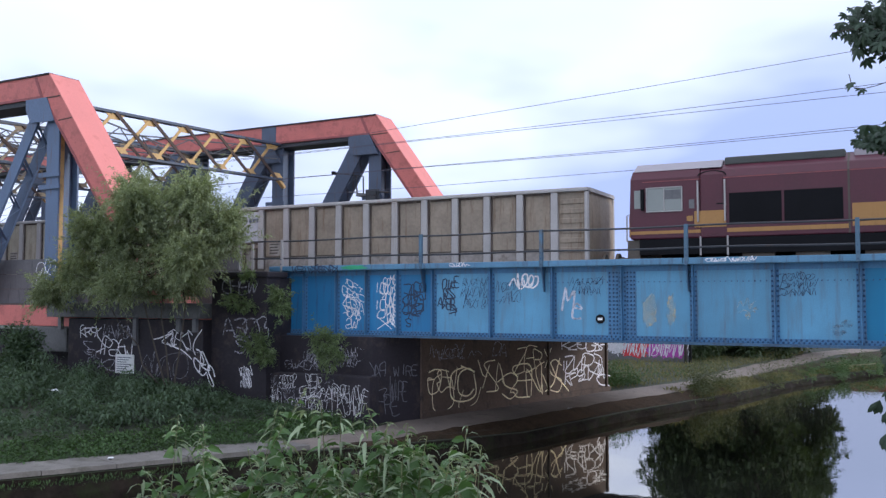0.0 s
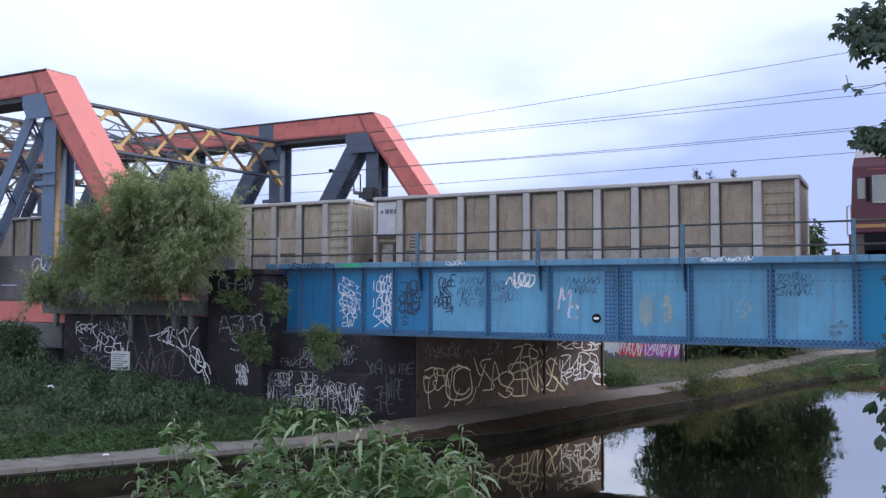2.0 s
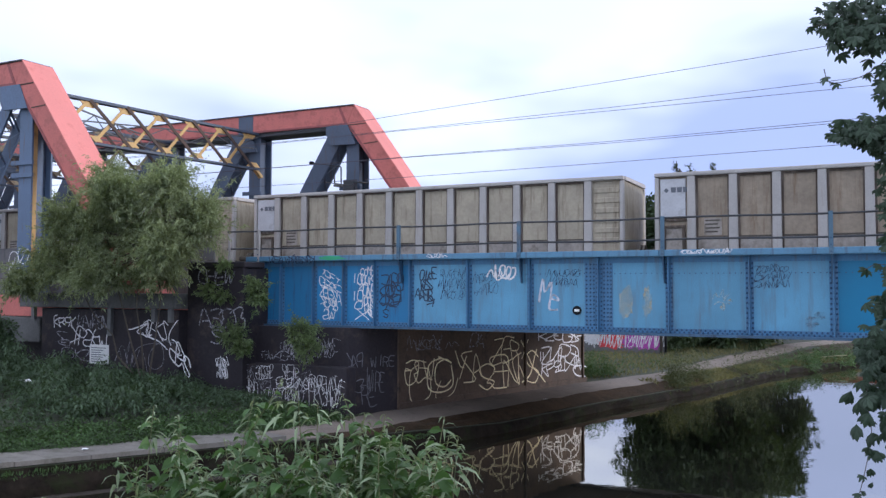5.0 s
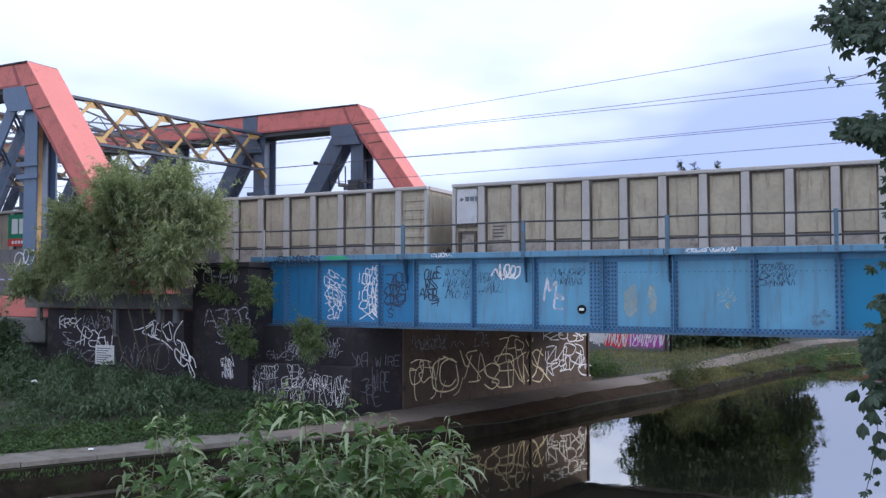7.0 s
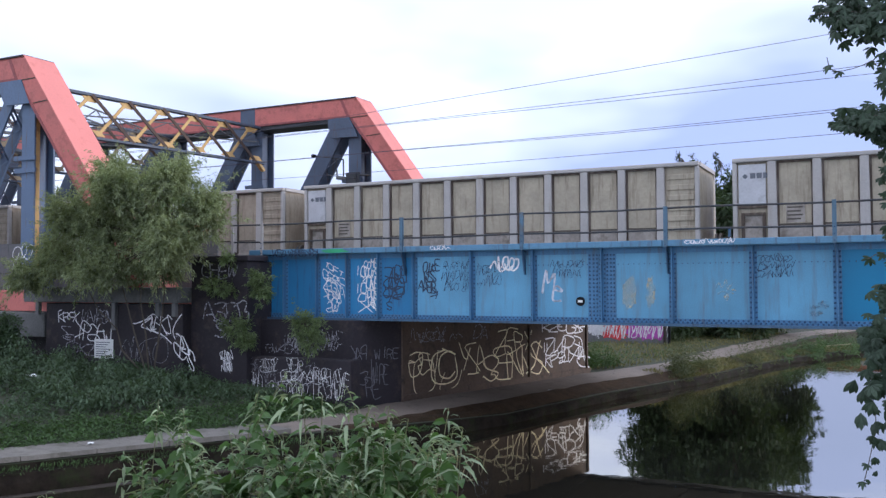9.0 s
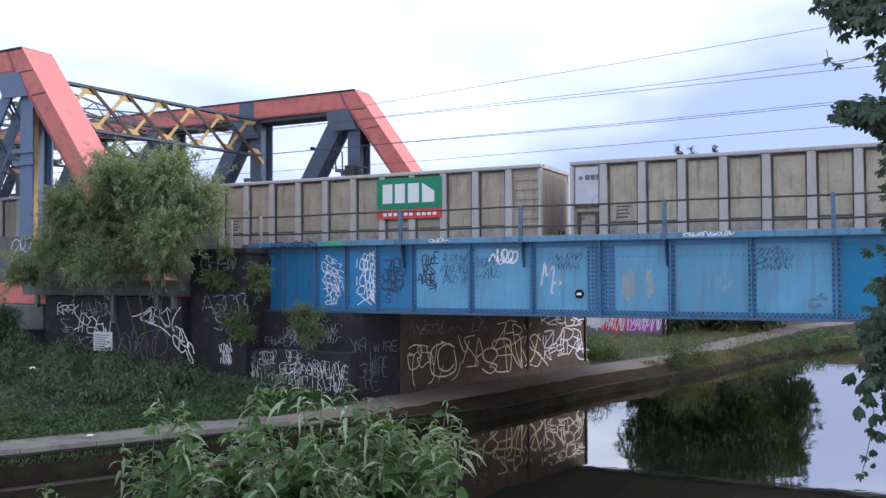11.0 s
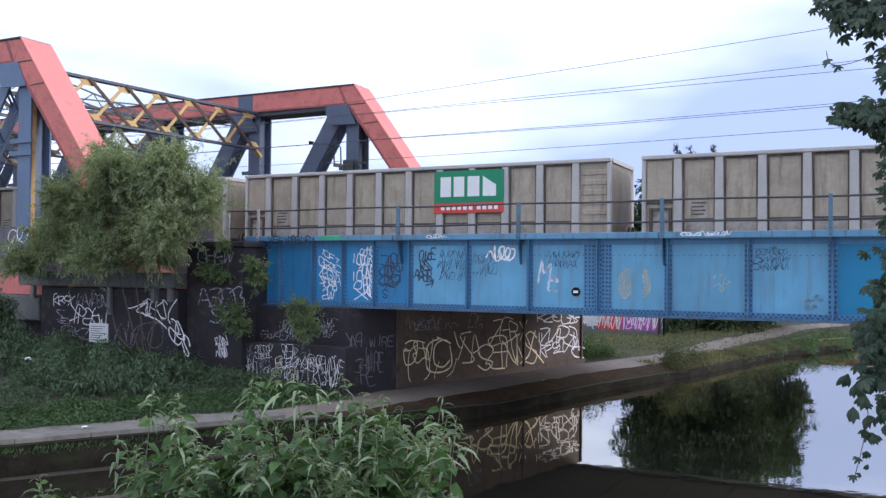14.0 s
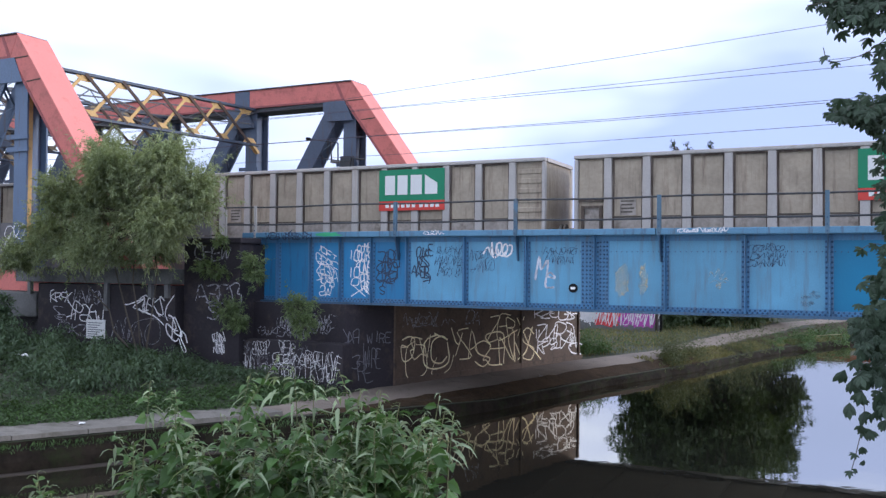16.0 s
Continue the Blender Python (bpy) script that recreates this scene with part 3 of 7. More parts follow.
def make_towpath():
    ys = [-60 + 2.0 * i for i in range(16)] + [-28 + 1.0 * i for i in range(118)]
    b = Build()
    for y in ys:
        kx = bank_x(y)
        a = path_inset(y) + 0.08 + 0.13 * noise.noise((y * 0.6, 0, 0))
        w = path_width(y) + 0.22 * noise.noise((y * 0.5, 3, 0))
        xs = (kx - a, kx - a, kx - a - w / 2, kx - a - w + 0.05, kx - a - w + 0.05)
        b.v += [(x, y, ground_z(x, y) + up) for x, up in zip(xs, (-0.05, 0.03, 0.05, 0.03, -0.05))]
    b.f = [(5 * i + k, 5 * i + k + 1, 5 * i + k + 6, 5 * i + k + 5) for i in range(len(ys) - 1) for k in range(4)]
    solid("pavement", b, M["path"], "worn pale gravel towpath beside the canal", "path", kind="structure")
    ys, b = [18 + 0.5 * i for i in range(112)], Build()
    for y in ys:
        kx, a = bank_x(y), path_inset(y)
        for u in (-0.03, 0.25, 0.5, 0.75, 1.0):
            x = kx - 0.02 - max(u, 0) * (a + 0.2) - 0.05 * noise.noise((y, u * 5, 2))
            b.v.append((x, y, ground_z(x, y) + (0.035 + 0.07 * (u - u * u) + 0.05 * noise.noise((y * 1.7, u * 7, 6)) if 0 < u < 1 else -0.02)))
    b.f = [(5 * i + k, 5 * i + k + 1, 5 * i + k + 6, 5 * i + k + 5) for i in range(len(ys) - 1) for k in range(4)]
    solid("verge", b, M["earth"], "bare brown earth between the path and the water", "ground", kind="structure")
    wall = thing("bank_wall", (-15.8, 11.4, 0), "low dark canal bank wall with pale coping stones", "canal wall", kind="structure")
    b = Build()
    ys = [-40 + 0.5 * i for i in range(210)]
    for y in ys:
        kx, j = bank_x(y), (0.06 if y < 17 else 0.17) * noise.noise((y * 0.9, 7, 0))
        e = edge_z(y)
        ledge = float(np.interp(y, [16, 20], [1.0, 0.0]))
        j2 = 0.10 * noise.noise((y * 2.3, 9, 0)) * (1 - 0.45 * ledge)
        b.v += [(kx + 0.16 + 0.14 * ledge + j, y, -0.6), (kx + 0.13 + 0.13 * ledge + j + j2, y, 0.5 * e), (kx + 0.09 + 0.11 * ledge + j * 0.6 - j2, y, 0.75 * e + j * 0.3),
                (kx + 0.03, y, e - 0.12 * ledge - 0.03 + j * 0.15), (kx + 0.006, y, e - 0.02), (kx - 0.14 + j * 0.3, y, e + 0.022)]
    b.f = [(6 * i + k, 6 * i + k + 1, 6 * i + k + 7, 6 * i + k + 6) for i in range(len(ys) - 1) for k in range(5)]
    part("wall_face", b, M["bank_wall"], wall, "dark damp bank wall")
    rng = random.Random(4)
    y = 3.0
    while y < 17.5:
        y1, z = y + rng.uniform(2.2, 3.4), rng.uniform(0.17, 0.21)
        q = [(bank_x(v) + dx + rng.uniform(-0.015, 0.015), v, h) for v in (y + 0.02, y1 - 0.02) for dx, h in ((0.20, -0.3), (0.46, -0.3), (0.45, z - 0.02), (0.22, z))]
        part("waling_timber", Build().add(q, [(0, 1, 2, 3), (7, 6, 5, 4), (0, 4, 5, 1), (1, 5, 6, 2), (2, 6, 7, 3), (3, 7, 4, 0)]), M["timber"], wall, "wet brown timber at the waterline", 0.012)
        y = y1
    y = -6.0
    while y < 16.0:
        y1 = y + rng.uniform(1.15, 1.45)
        w = path_width(y) + 0.05
        q = []
        for z in (0.76, 0.862 + rng.uniform(-0.008, 0.008)):
            for v in (y + 0.008, y1 - 0.008):
                q += [(bank_x(v) - 0.0, v + 0.5 * 0, z), (bank_x(v) - w, v + 0.35, z)]
        part("paving_slab", Build().add(q, [(0, 1, 3, 2), (4, 6, 7, 5), (0, 4, 5, 1), (2, 3, 7, 6), (0, 2, 6, 4), (1, 5, 7, 3)]), M["coping"], wall)
        y = y1


RAIL = 4.3
TRACK, TRACK_FAR = 25.25, 28.9


def make_railway():
    deck = thing("bridge_deck", (-6, 27, 3.3), "ballasted double track deck carried by the girders", "bridge deck", kind="structure")
    part("slab", Build().box(-17.2, 18.0, 21.55, 32.0, 3.30, 3.62), M["soffit"], deck, "rusty steel trough floor")
    for x in [-15.5 + 1.83 * i for i in range(18)]:
        part("cross_girder", Build().box(x - 0.12, x + 0.12, 21.5, 32.0, 3.26, 3.30), M["soffit"], deck)
    part("ballast", Build().extrude_x([(21.9, 3.62), (22.6, 4.12), (31.0, 4.12), (31.8, 3.62)], -140, 110), M["ballast"], deck, "brown stone ballast")
    for y in (TRACK, TRACK_FAR):
        for s in (-0.75, 0.75):
            b = Build().box(-140, 110, y + s - 0.035, y + s + 0.035, 4.14, RAIL).box(-140, 110, y + s - 0.07, y + s + 0.07, 4.13, 4.15)
            part("running_rail", b, M["rail"], deck, "worn steel running rail")
    part("slab", Build().box(-66, -17.2, 21.8, 32.0, 3.30, 3.62), M["dark_steel"], deck)
    for x0, x1 in ((-140, -66), (18.0, 110)):
        b = Build().extrude_x([(16.5, 1.2), (21.5, 3.62), (32.2, 3.62), (37.5, 1.2)], x0, x1)
        solid("embankment", b, M["soil"], "grassy railway embankment carrying the tracks", "embankment", kind="structure")


def make_walls():
    wall = thing("abutment_wall", (-14, 21, 0.8), "soot-dark brick bridge abutment covered with spray tags", "abutment", kind="structure")
    plan = [(-24.1, 21.9), (-13.6, 21.9), (-12.6, 22.6), (-10.1, 32.75), (-24.1, 32.75)]
    n = len(plan)
    b = Build().add([(x, y, z) for z in (0.2, 3.22) for x, y in plan],
                    [tuple(range(n)), tuple(range(2 * n - 1, n - 1, -1))] + [(i, n + i, n + (i + 1) % n, (i + 1) % n) for i in range(n)])
    part("masonry", b, M["brown_brick"], wall, "damp brown brick face")
    corner = [(-18.2, 20.9), (-13.2, 20.9), (-12.58, 22.58), (-13.6, 21.896), (-18.2, 21.896)]
    n = len(corner)
    b = Build().add([(x, y, z) for z in (0.2, 3.22) for x, y in corner],
                    [tuple(range(n)), tuple(range(2 * n - 1, n - 1, -1))] + [(i, n + i, n + (i + 1) % n, (i + 1) % n) for i in range(n)])
    part("corner_face", b, M["soot_brick"], wall, "black sooty corner face")
    # brick piers that show as upright breaks in the face
    for f in (0.0, 0.62, 0.985):
        x, y = -12.6 + 2.5 * f, 22.6 + 10.15 * f
        part("pilaster", Build().box(x - 0.06, x + 0.06, y - 0.05, y + 0.05, 0.5, 3.2), M["brown_brick"], wall)
    part("plinth", Build().add([(x, y, z) for z in (0.5, 0.98) for x, y in [(-12.55, 22.6), (-10.02, 32.8), (-10.2, 32.8), (-12.75, 22.6)]],
                               [(0, 1, 5, 4), (1, 2, 6, 5), (2, 3, 7, 6), (3, 0, 4, 7), (4, 5, 6, 7)]), M["brown_brick"], wall)
    pier = thing("end_pier", (-17.7, 20.5, 1), "tall black brick pier at the girder's end", "bridge pier", kind="structure")
    part("shaft", Build().box(-18.5, -16.40, 20.25, 21.85, 0.4, 4.92), M["soot_brick"], pier, "", 0.03)
    part("cap", Build().box(-18.55, -16.33, 20.2, 21.14, 4.92, 5.09), M["soot_brick"], pier, "dark sooty cap", 0.03)
    part("wing", Build().box(-16.40, -13.0, 20.45, 20.95, 0.4, 2.15), M["soot_brick"], pier, "low painted wing wall", 0.03)
    retaining = thing("retaining_wall", (-21, 20, 1), "black brick retaining wall with white spray tags and a notice", "retaining wall", kind="structure")
    part("face", Build().box(-24.3, -18.5, 19.9, 20.35, 0.4, 3.66), M["soot_brick"], retaining, "", 0.02)
    part("ledge", Build().box(-25.2, -18.5, 19.75, 20.38, 3.70, 4.16), M["ledge"], retaining, "grey concrete ledge beam", 0.02)
    for x in (-24.6, -21.2, -19.4, -18.75):
        part("bracket", Build().box(x - 0.07, x + 0.07, 19.78, 19.9, 2.85 if x == -21.2 else 3.3, 3.70), M["board"], retaining, "grey bracket post")
    part("face", Build().box(-34, -24.3, 20.9, 21.4, 0.4, 3.2), M["soot_brick"], retaining)
    part("bearing_block", Build().box(-26.6, -24.4, 19.9, 20.7, 2.55, 3.35), M["ledge"], retaining, "grey concrete bearing block", 0.03)
    notice = thing("notice_board", (-22.1, 19.86, 1.9), "small white printed notice fixed to the dark wall", "sign")
    part("plate", Build().box(-22.09, -21.29, 19.87, 19.896, 1.96, 2.56), M["white"], notice, "", 0.005)
    for i in range(7):
        w = 0.62 - 0.1 * (i % 3)
        part("text_line", Build().box(-22.02, -22.02 + w, 19.862, 19.868, 2.46 - 0.07 * i - 0.012, 2.46 - 0.07 * i + 0.012), M["grey_mark"], notice)
    east = Build().box(15.0, 18.5, 21.5, 32.2, -0.8, 3.22)
    solid("abutment_east", east, M["brown_brick"], "brown brick abutment on the near bank", "abutment", kind="structure")


# ---- the blue girder bridge ----
STIFFENERS = [-16.5, -15.88, -14.72, -13.69, -12.65, -11.52, -9.77, -8.02, -6.21, -4.48, -2.64, -0.86, 0.95, 2.76, 4.57, 6.38, 8.19, 10.0, 11.81, 13.62, 15.43, 17.24]
POSTS = [-16.57, -11.79, -8.25, -4.58, -0.89, 2.76, 6.38, 10.0, 13.62, 17.24]
GY = 21.4
GTOP, GBOT = 5.27, 3.24


def make_girder():
    g = thing("plate_girder", (-4, GY, GBOT), "riveted blue plate girder with graffiti spanning the canal", "bridge girder")
    xs = [-16.9] + STIFFENERS[1:] + [17.9]
    for a, b in zip(xs, xs[1:]):
        mat = M["deep_blue"] if b <= -11.5 else (M["blue"] if b <= -0.8 else M["teal_blue"])
        part("web_panel", Build().box(a + 0.003, b - 0.003, GY, GY + 0.03, GBOT + 0.03, GTOP - 0.15), mat, g)
    for x in STIFFENERS:
        mat = M["edge_blue"]
        b = Build().box(x - 0.012, x + 0.012, GY - 0.15, GY - 0.003, GBOT + 0.035, GTOP - 0.16)
        b.box(x - 0.09, x + 0.09, GY - 0.018, GY - 0.002, GBOT + 0.14, GTOP - 0.22)
        part("stiffener", b, mat, g)
    # wide riveted splice
    part("splice_plate", Build().box(-6.58, -6.305, GY - 0.015, GY - 0.001, GBOT + 0.14, GTOP - 0.22), M["edge_blue"], g)
    part("splice_plate", Build().box(-6.115, -5.86, GY - 0.015, GY - 0.001, GBOT + 0.14, GTOP - 0.22), M["edge_blue"], g)
    x = -17.05
    for x1 in (-11.95, -8.3, -4.66, -0.9, 4.0, 8.9, 13.6, 18.0):
        mat = M["edge_blue"]
        part("top_flange", Build().box(x, x1 - 0.006, GY - 0.27, GY + 0.24, GTOP - 0.155, GTOP), M["flange_blue"], g, "", 0.02)
        # the dark bracket blue stands for the shadow along the lower flange
        part("bottom_flange", Build().box(max(x, -16.6), x1 - 0.004, GY - 0.20, GY + 0.24, GBOT - 0.03, GBOT + 0.03), M["bracket_blue"], g, "lower flange with its shadow put into dark blue", 0.006)
        x = x1
    part("flange_angle", Build().box(-16.5, 17.9, GY - 0.02, GY - 0.001, GBOT + 0.03, GBOT + 0.15), M["edge_blue"], g)
    part("flange_angle", Build().box(-16.5, 17.9, GY - 0.02, GY - 0.001, GTOP - 0.30, GTOP - 0.155), M["edge_blue"], g)
    r = Build()
    dome = [(math.cos(a), math.sin(a)) for a in (2 * math.pi * k / 6 for k in range(6))]

    def rivet(x, z, y=GY - 0.02, s=0.027):
        vs = [(x + s * c, y, z + s * d) for c, d in dome] + [(x + s * 0.5 * c, y - 0.018, z + s * 0.5 * d) for c, d in dome]
        r.add(vs, [(i, (i + 1) % 6, 6 + (i + 1) % 6, 6 + i) for i in range(6)] + [tuple(range(6, 12))])
    x = -16.4
    while x < 3:
        rivet(x, GBOT + 0.115)
        rivet(x + 0.055, GBOT + 0.06)
        x += 0.11
    for x in STIFFENERS[1:13]:
        for s in (-0.06, 0.06):
            z = GBOT + 0.2
            while z < GTOP - 0.3:
                rivet(x + s, z)
                z += 0.115
    for x in (-6.53, -6.43, -6.345, -6.08, -5.99, -5.91):
        z = GBOT + 0.2
        while z < GTOP - 0.3:
            rivet(x, z)
            z += 0.1
    x = -11.4
    while x < 0.5:
        rivet(x, GTOP - 0.56, GY - 0.001, 0.016)
        x += 0.13
    part("rivets", r, M["rivet"], g, "small dark rivet heads in rows", kind="stuff")
    # round maker's plate
    b = Build().tube([(-6.78, GY - 0.005, 3.79), (-6.78, GY - 0.03, 3.79)], 0.115, 20)
    plate = part("roundel", b, M["grille"], g, "small black and white round plate")
    part("roundel_rim", Build().box(-6.84, -6.72, GY - 0.036, GY - 0.030, 3.76, 3.82), M["white"], plate)

    far = thing("plate_girder", (-4, 32.2, GBOT), "far blue plate girder of the canal bridge", "bridge girder")
    part("web", Build().box(-14.4, 18.0, 32.05, 32.09, GBOT, GTOP - 0.1), M["edge_blue"], far)
    part("top_flange", Build().box(-14.5, 18.1, 31.85, 32.3, GTOP - 0.1, GTOP), M["edge_blue"], far)
    part("bottom_flange", Build().box(-14.5, 18.1, 31.85, 32.3, GBOT - 0.03, GBOT + 0.03), M["dark_steel"], far, "dark bottom flange")
    for i in range(18):
        x = -14 + 1.83 * i
        part("stiffener", Build().box(x - 0.015, x + 0.015, 31.9, 32.25, GBOT + 0.03, GTOP - 0.1), M["edge_blue"], far)

    rail = thing("handrail", (-4, GY, GTOP), "dark tubular handrail on blue bolted posts along the girder", "handrail")
    for x in POSTS:
        y = GY - 0.285
        half = 0.028 if x < -16 else 0.045
        post = part("post", Build().box(x - half, x + half, y - 0.012, y + 0.012, GTOP - 0.16, GTOP + 0.80)
                    .box(x + half - 0.02, x + half, y, y + 0.07, GTOP - 0.15, GTOP + 0.80), M["rib" if x < -16 else "post_blue"], rail, "thin pale post" if x < -16 else "flat blue post")
        b = Build().add([(x - 0.012, y, GTOP - 0.15), (x - 0.012, GY - 0.02, GTOP - 0.15), (x - 0.012, GY - 0.02, GTOP - 0.8), (x - 0.012, GY - 0.1, GTOP - 0.8),
                         (x + 0.012, y, GTOP - 0.15), (x + 0.012, GY - 0.02, GTOP - 0.15), (x + 0.012, GY - 0.02, GTOP - 0.8), (x + 0.012, GY - 0.1, GTOP - 0.8)],
                        [(0, 1, 2, 3), (7, 6, 5, 4), (0, 4, 5, 1), (1, 5, 6, 2), (2, 6, 7, 3), (3, 7, 4, 0)])
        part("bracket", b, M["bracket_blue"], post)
        b = Build()
        for z in (GTOP + 0.05, GTOP - 0.1, GTOP + 0.2):
            b.tube([(x, y - 0.012, z), (x, y - 0.03, z)], 0.018, 6)
        part("bolts", b, M["rivet"], post, kind="stuff")
    part("post", Build().box(-17.74, -17.67, GY - 0.26, GY - 0.21, 5.085, 5.97), M["rib"], rail, "pale post on the pier")
    for z in (GTOP + 0.76, GTOP + 0.24):
        pts = [(x, GY - 0.20, z + 0.012 * math.sin(x * 1.3)) for x in np.arange(-17.8, 18.0, 0.6)]
        part("rail_tube", Build().tube(pts, 0.024, 8), M["dark_steel"], rail, "thin dark rail", smooth=True)
    # far side handrail, seen between the wagons
    rail = thing("handrail", (-4, 32, GTOP), "handrail along the far girder", "handrail")
    for i in range(7):
        x = -12 + 3.65 * i
        part("post", Build().box(x - 0.04, x + 0.04, 31.9, 31.95, GTOP, GTOP + 0.9), M["edge_blue"], rail)
    for z in (GTOP + 0.85, GTOP + 0.45):
        part("rail_tube", Build().tube([(-14, 31.92, z), (18, 31.92, z)], 0.025, 6), M["dark_steel"], rail)


# ---- the red truss bridge ----
PANEL = 5.2
TTOP, TBOT = 12.1, 3.37


def slanted(xa, za, xb, zb, width, y0, y1):
    """A member in the truss plane from (xa, za) to (xb, zb)."""
    d = Vector((xb - xa, zb - za)).normalized() * (width / 2)
    return Build().prism([(xa - d.y, za + d.x), (xa + d.y, za - d.x), (xb + d.y, zb - d.x), (xb - d.y, zb + d.x)], y0, y1)


def make_truss(y0, corner, label):
    """One main truss, whose front plane is y0 and whose top chord ends at x = corner."""
    y1 = y0 + 1.15
    t = thing("truss", (corner, y0, TBOT), label, "bridge truss", group="main trusses of the red bridge")
    panels, end = 8, corner - 8 * PANEL
    part("top_chord", Build().prism([(corner - 0.05, TTOP), (corner - 0.42, TTOP - 0.80), (end, TTOP - 0.80), (end, TTOP)], y0, y1), M["red"], t, "faded red box girder chord", 0.015)
    part("cover_plate", Build().box(end, corner - 0.05, y0 - 0.05, y1 + 0.05, TTOP + 0.003, TTOP + 0.05), M["dark_steel"], t, "thin dark cover plate")
    foot = corner + 5.9
    part("end_raker", Build().prism([(corner - 0.05, TTOP), (foot + 0.35, TBOT + 0.2), (foot - 0.55, TBOT + 0.2), (corner - 0.42, TTOP - 0.80)], y0, y1), M["red"], t, "sloping red end post", 0.015)
    # a wide flange plate along the sloping upper face, proud of both sides;
    # its lighter red puts the sunlight on this face into the paint
    way = Vector((foot + 0.40 - corner, TBOT + 0.2 - TTOP)).normalized()
    up = Vector((-way.y, way.x)) * 0.035
    part("flange_plate", Build().prism([(corner - 0.05, TTOP + 0.004), (foot + 0.35, TBOT + 0.204), (foot + 0.35 + up.x, TBOT + 0.204 + up.y), (corner - 0.05 + up.x, TTOP + 0.004 + up.y)], y0 - 0.05, y1 + 0.05), M["red_pale"], t, "flange plate in a lighter, sunlit red")
    part("soffit_plate", Build().box(end, corner - 0.9, y0 + 0.06, y1 - 0.06, TTOP - 0.98, TTOP - 0.803), M["dark_steel"], t, "dark riveted soffit")
    part("bottom_chord", Build().box(end, foot + 0.6, y0, y1, TBOT, TBOT + 0.7), M["red"], t, "red bottom chord", 0.015)
    # cover strips and joints on the outer face
    part("seam", Build().prism([(corner - 0.45, TTOP - 0.80), (corner + 0.58, TTOP - 0.79), (corner + 0.60, TTOP - 0.83), (corner - 0.45, TTOP - 0.85)], y0 - 0.012, y0 - 0.002), M["brace_rust"], t, "dark joint")
    part("seam", Build().prism([(corner + 0.42, TTOP - 1.65), (corner + 1.12, TTOP - 1.61), (corner + 1.14, TTOP - 1.65), (corner + 0.44, TTOP - 1.69)], y0 - 0.012, y0 - 0.002), M["brace_rust"], t, "dark joint")
    part("cover_strip", Build().prism([(corner - 0.86, TTOP - 0.03), (corner - 0.72, TTOP - 0.03), (corner - 0.36, TTOP - 0.80), (corner - 0.50, TTOP - 0.80)], y0 - 0.010, y0 - 0.002), M["red_dark"], t, "dark grimy strip")
    # edge angles in darker red, with the shade put into the colour
    part("edge_angle", slanted(corner - 0.30, TTOP - 0.84, foot - 0.52, TBOT + 0.25, 0.09, y0 - 0.014, y0 - 0.002), M["red_dark"], t, "red edge angle, shaded by its colour")
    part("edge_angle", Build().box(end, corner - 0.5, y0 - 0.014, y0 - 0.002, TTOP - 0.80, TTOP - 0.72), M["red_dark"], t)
    # far members take a darker slate copy, their backlit shade as colour
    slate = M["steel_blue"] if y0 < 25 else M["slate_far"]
    for k in range(panels):
        x = corner - k * PANEL + (0.0 if y0 < 25 else -0.2)
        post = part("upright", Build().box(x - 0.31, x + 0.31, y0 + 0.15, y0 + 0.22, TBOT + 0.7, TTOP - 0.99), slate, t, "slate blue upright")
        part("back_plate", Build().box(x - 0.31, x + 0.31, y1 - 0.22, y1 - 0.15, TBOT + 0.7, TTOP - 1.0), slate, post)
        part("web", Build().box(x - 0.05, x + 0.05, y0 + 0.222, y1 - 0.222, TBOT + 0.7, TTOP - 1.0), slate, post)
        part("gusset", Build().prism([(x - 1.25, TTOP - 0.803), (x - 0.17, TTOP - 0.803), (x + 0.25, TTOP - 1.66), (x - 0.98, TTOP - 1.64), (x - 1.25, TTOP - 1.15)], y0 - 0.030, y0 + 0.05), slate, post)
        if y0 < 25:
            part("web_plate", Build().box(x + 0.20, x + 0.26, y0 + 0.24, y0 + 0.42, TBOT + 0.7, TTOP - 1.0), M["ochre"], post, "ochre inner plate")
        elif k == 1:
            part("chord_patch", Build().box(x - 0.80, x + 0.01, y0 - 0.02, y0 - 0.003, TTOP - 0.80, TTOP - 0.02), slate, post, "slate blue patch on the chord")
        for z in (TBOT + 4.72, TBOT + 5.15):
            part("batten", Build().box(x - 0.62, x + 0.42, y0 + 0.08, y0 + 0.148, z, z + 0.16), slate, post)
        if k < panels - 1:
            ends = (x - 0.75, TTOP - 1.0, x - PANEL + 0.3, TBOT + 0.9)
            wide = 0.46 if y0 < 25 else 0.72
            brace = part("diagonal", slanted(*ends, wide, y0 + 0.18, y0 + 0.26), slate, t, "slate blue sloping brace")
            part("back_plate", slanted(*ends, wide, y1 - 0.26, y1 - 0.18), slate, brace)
            # lacing bars between the two plates, on both edges
            pa, pb = Vector((ends[0], ends[1])), Vector((ends[2], ends[3]))
            w = Vector((-(pb - pa).y, (pb - pa).x)).normalized() * (wide / 2 - 0.03)
            for e in (-1, 1):
                for i in range(12):
                    q, r = pa.lerp(pb, i / 12) + w * e, pa.lerp(pb, (i + 1) / 12) + w * e
                    ya, yb = (y0 + 0.25, y1 - 0.25) if i % 2 else (y1 - 0.25, y0 + 0.25)
                    part("lacing_bar", Build().beam((q.x, ya, q.y), (r.x, yb, r.y), 0.08, 0.02), slate, brace)
    return t


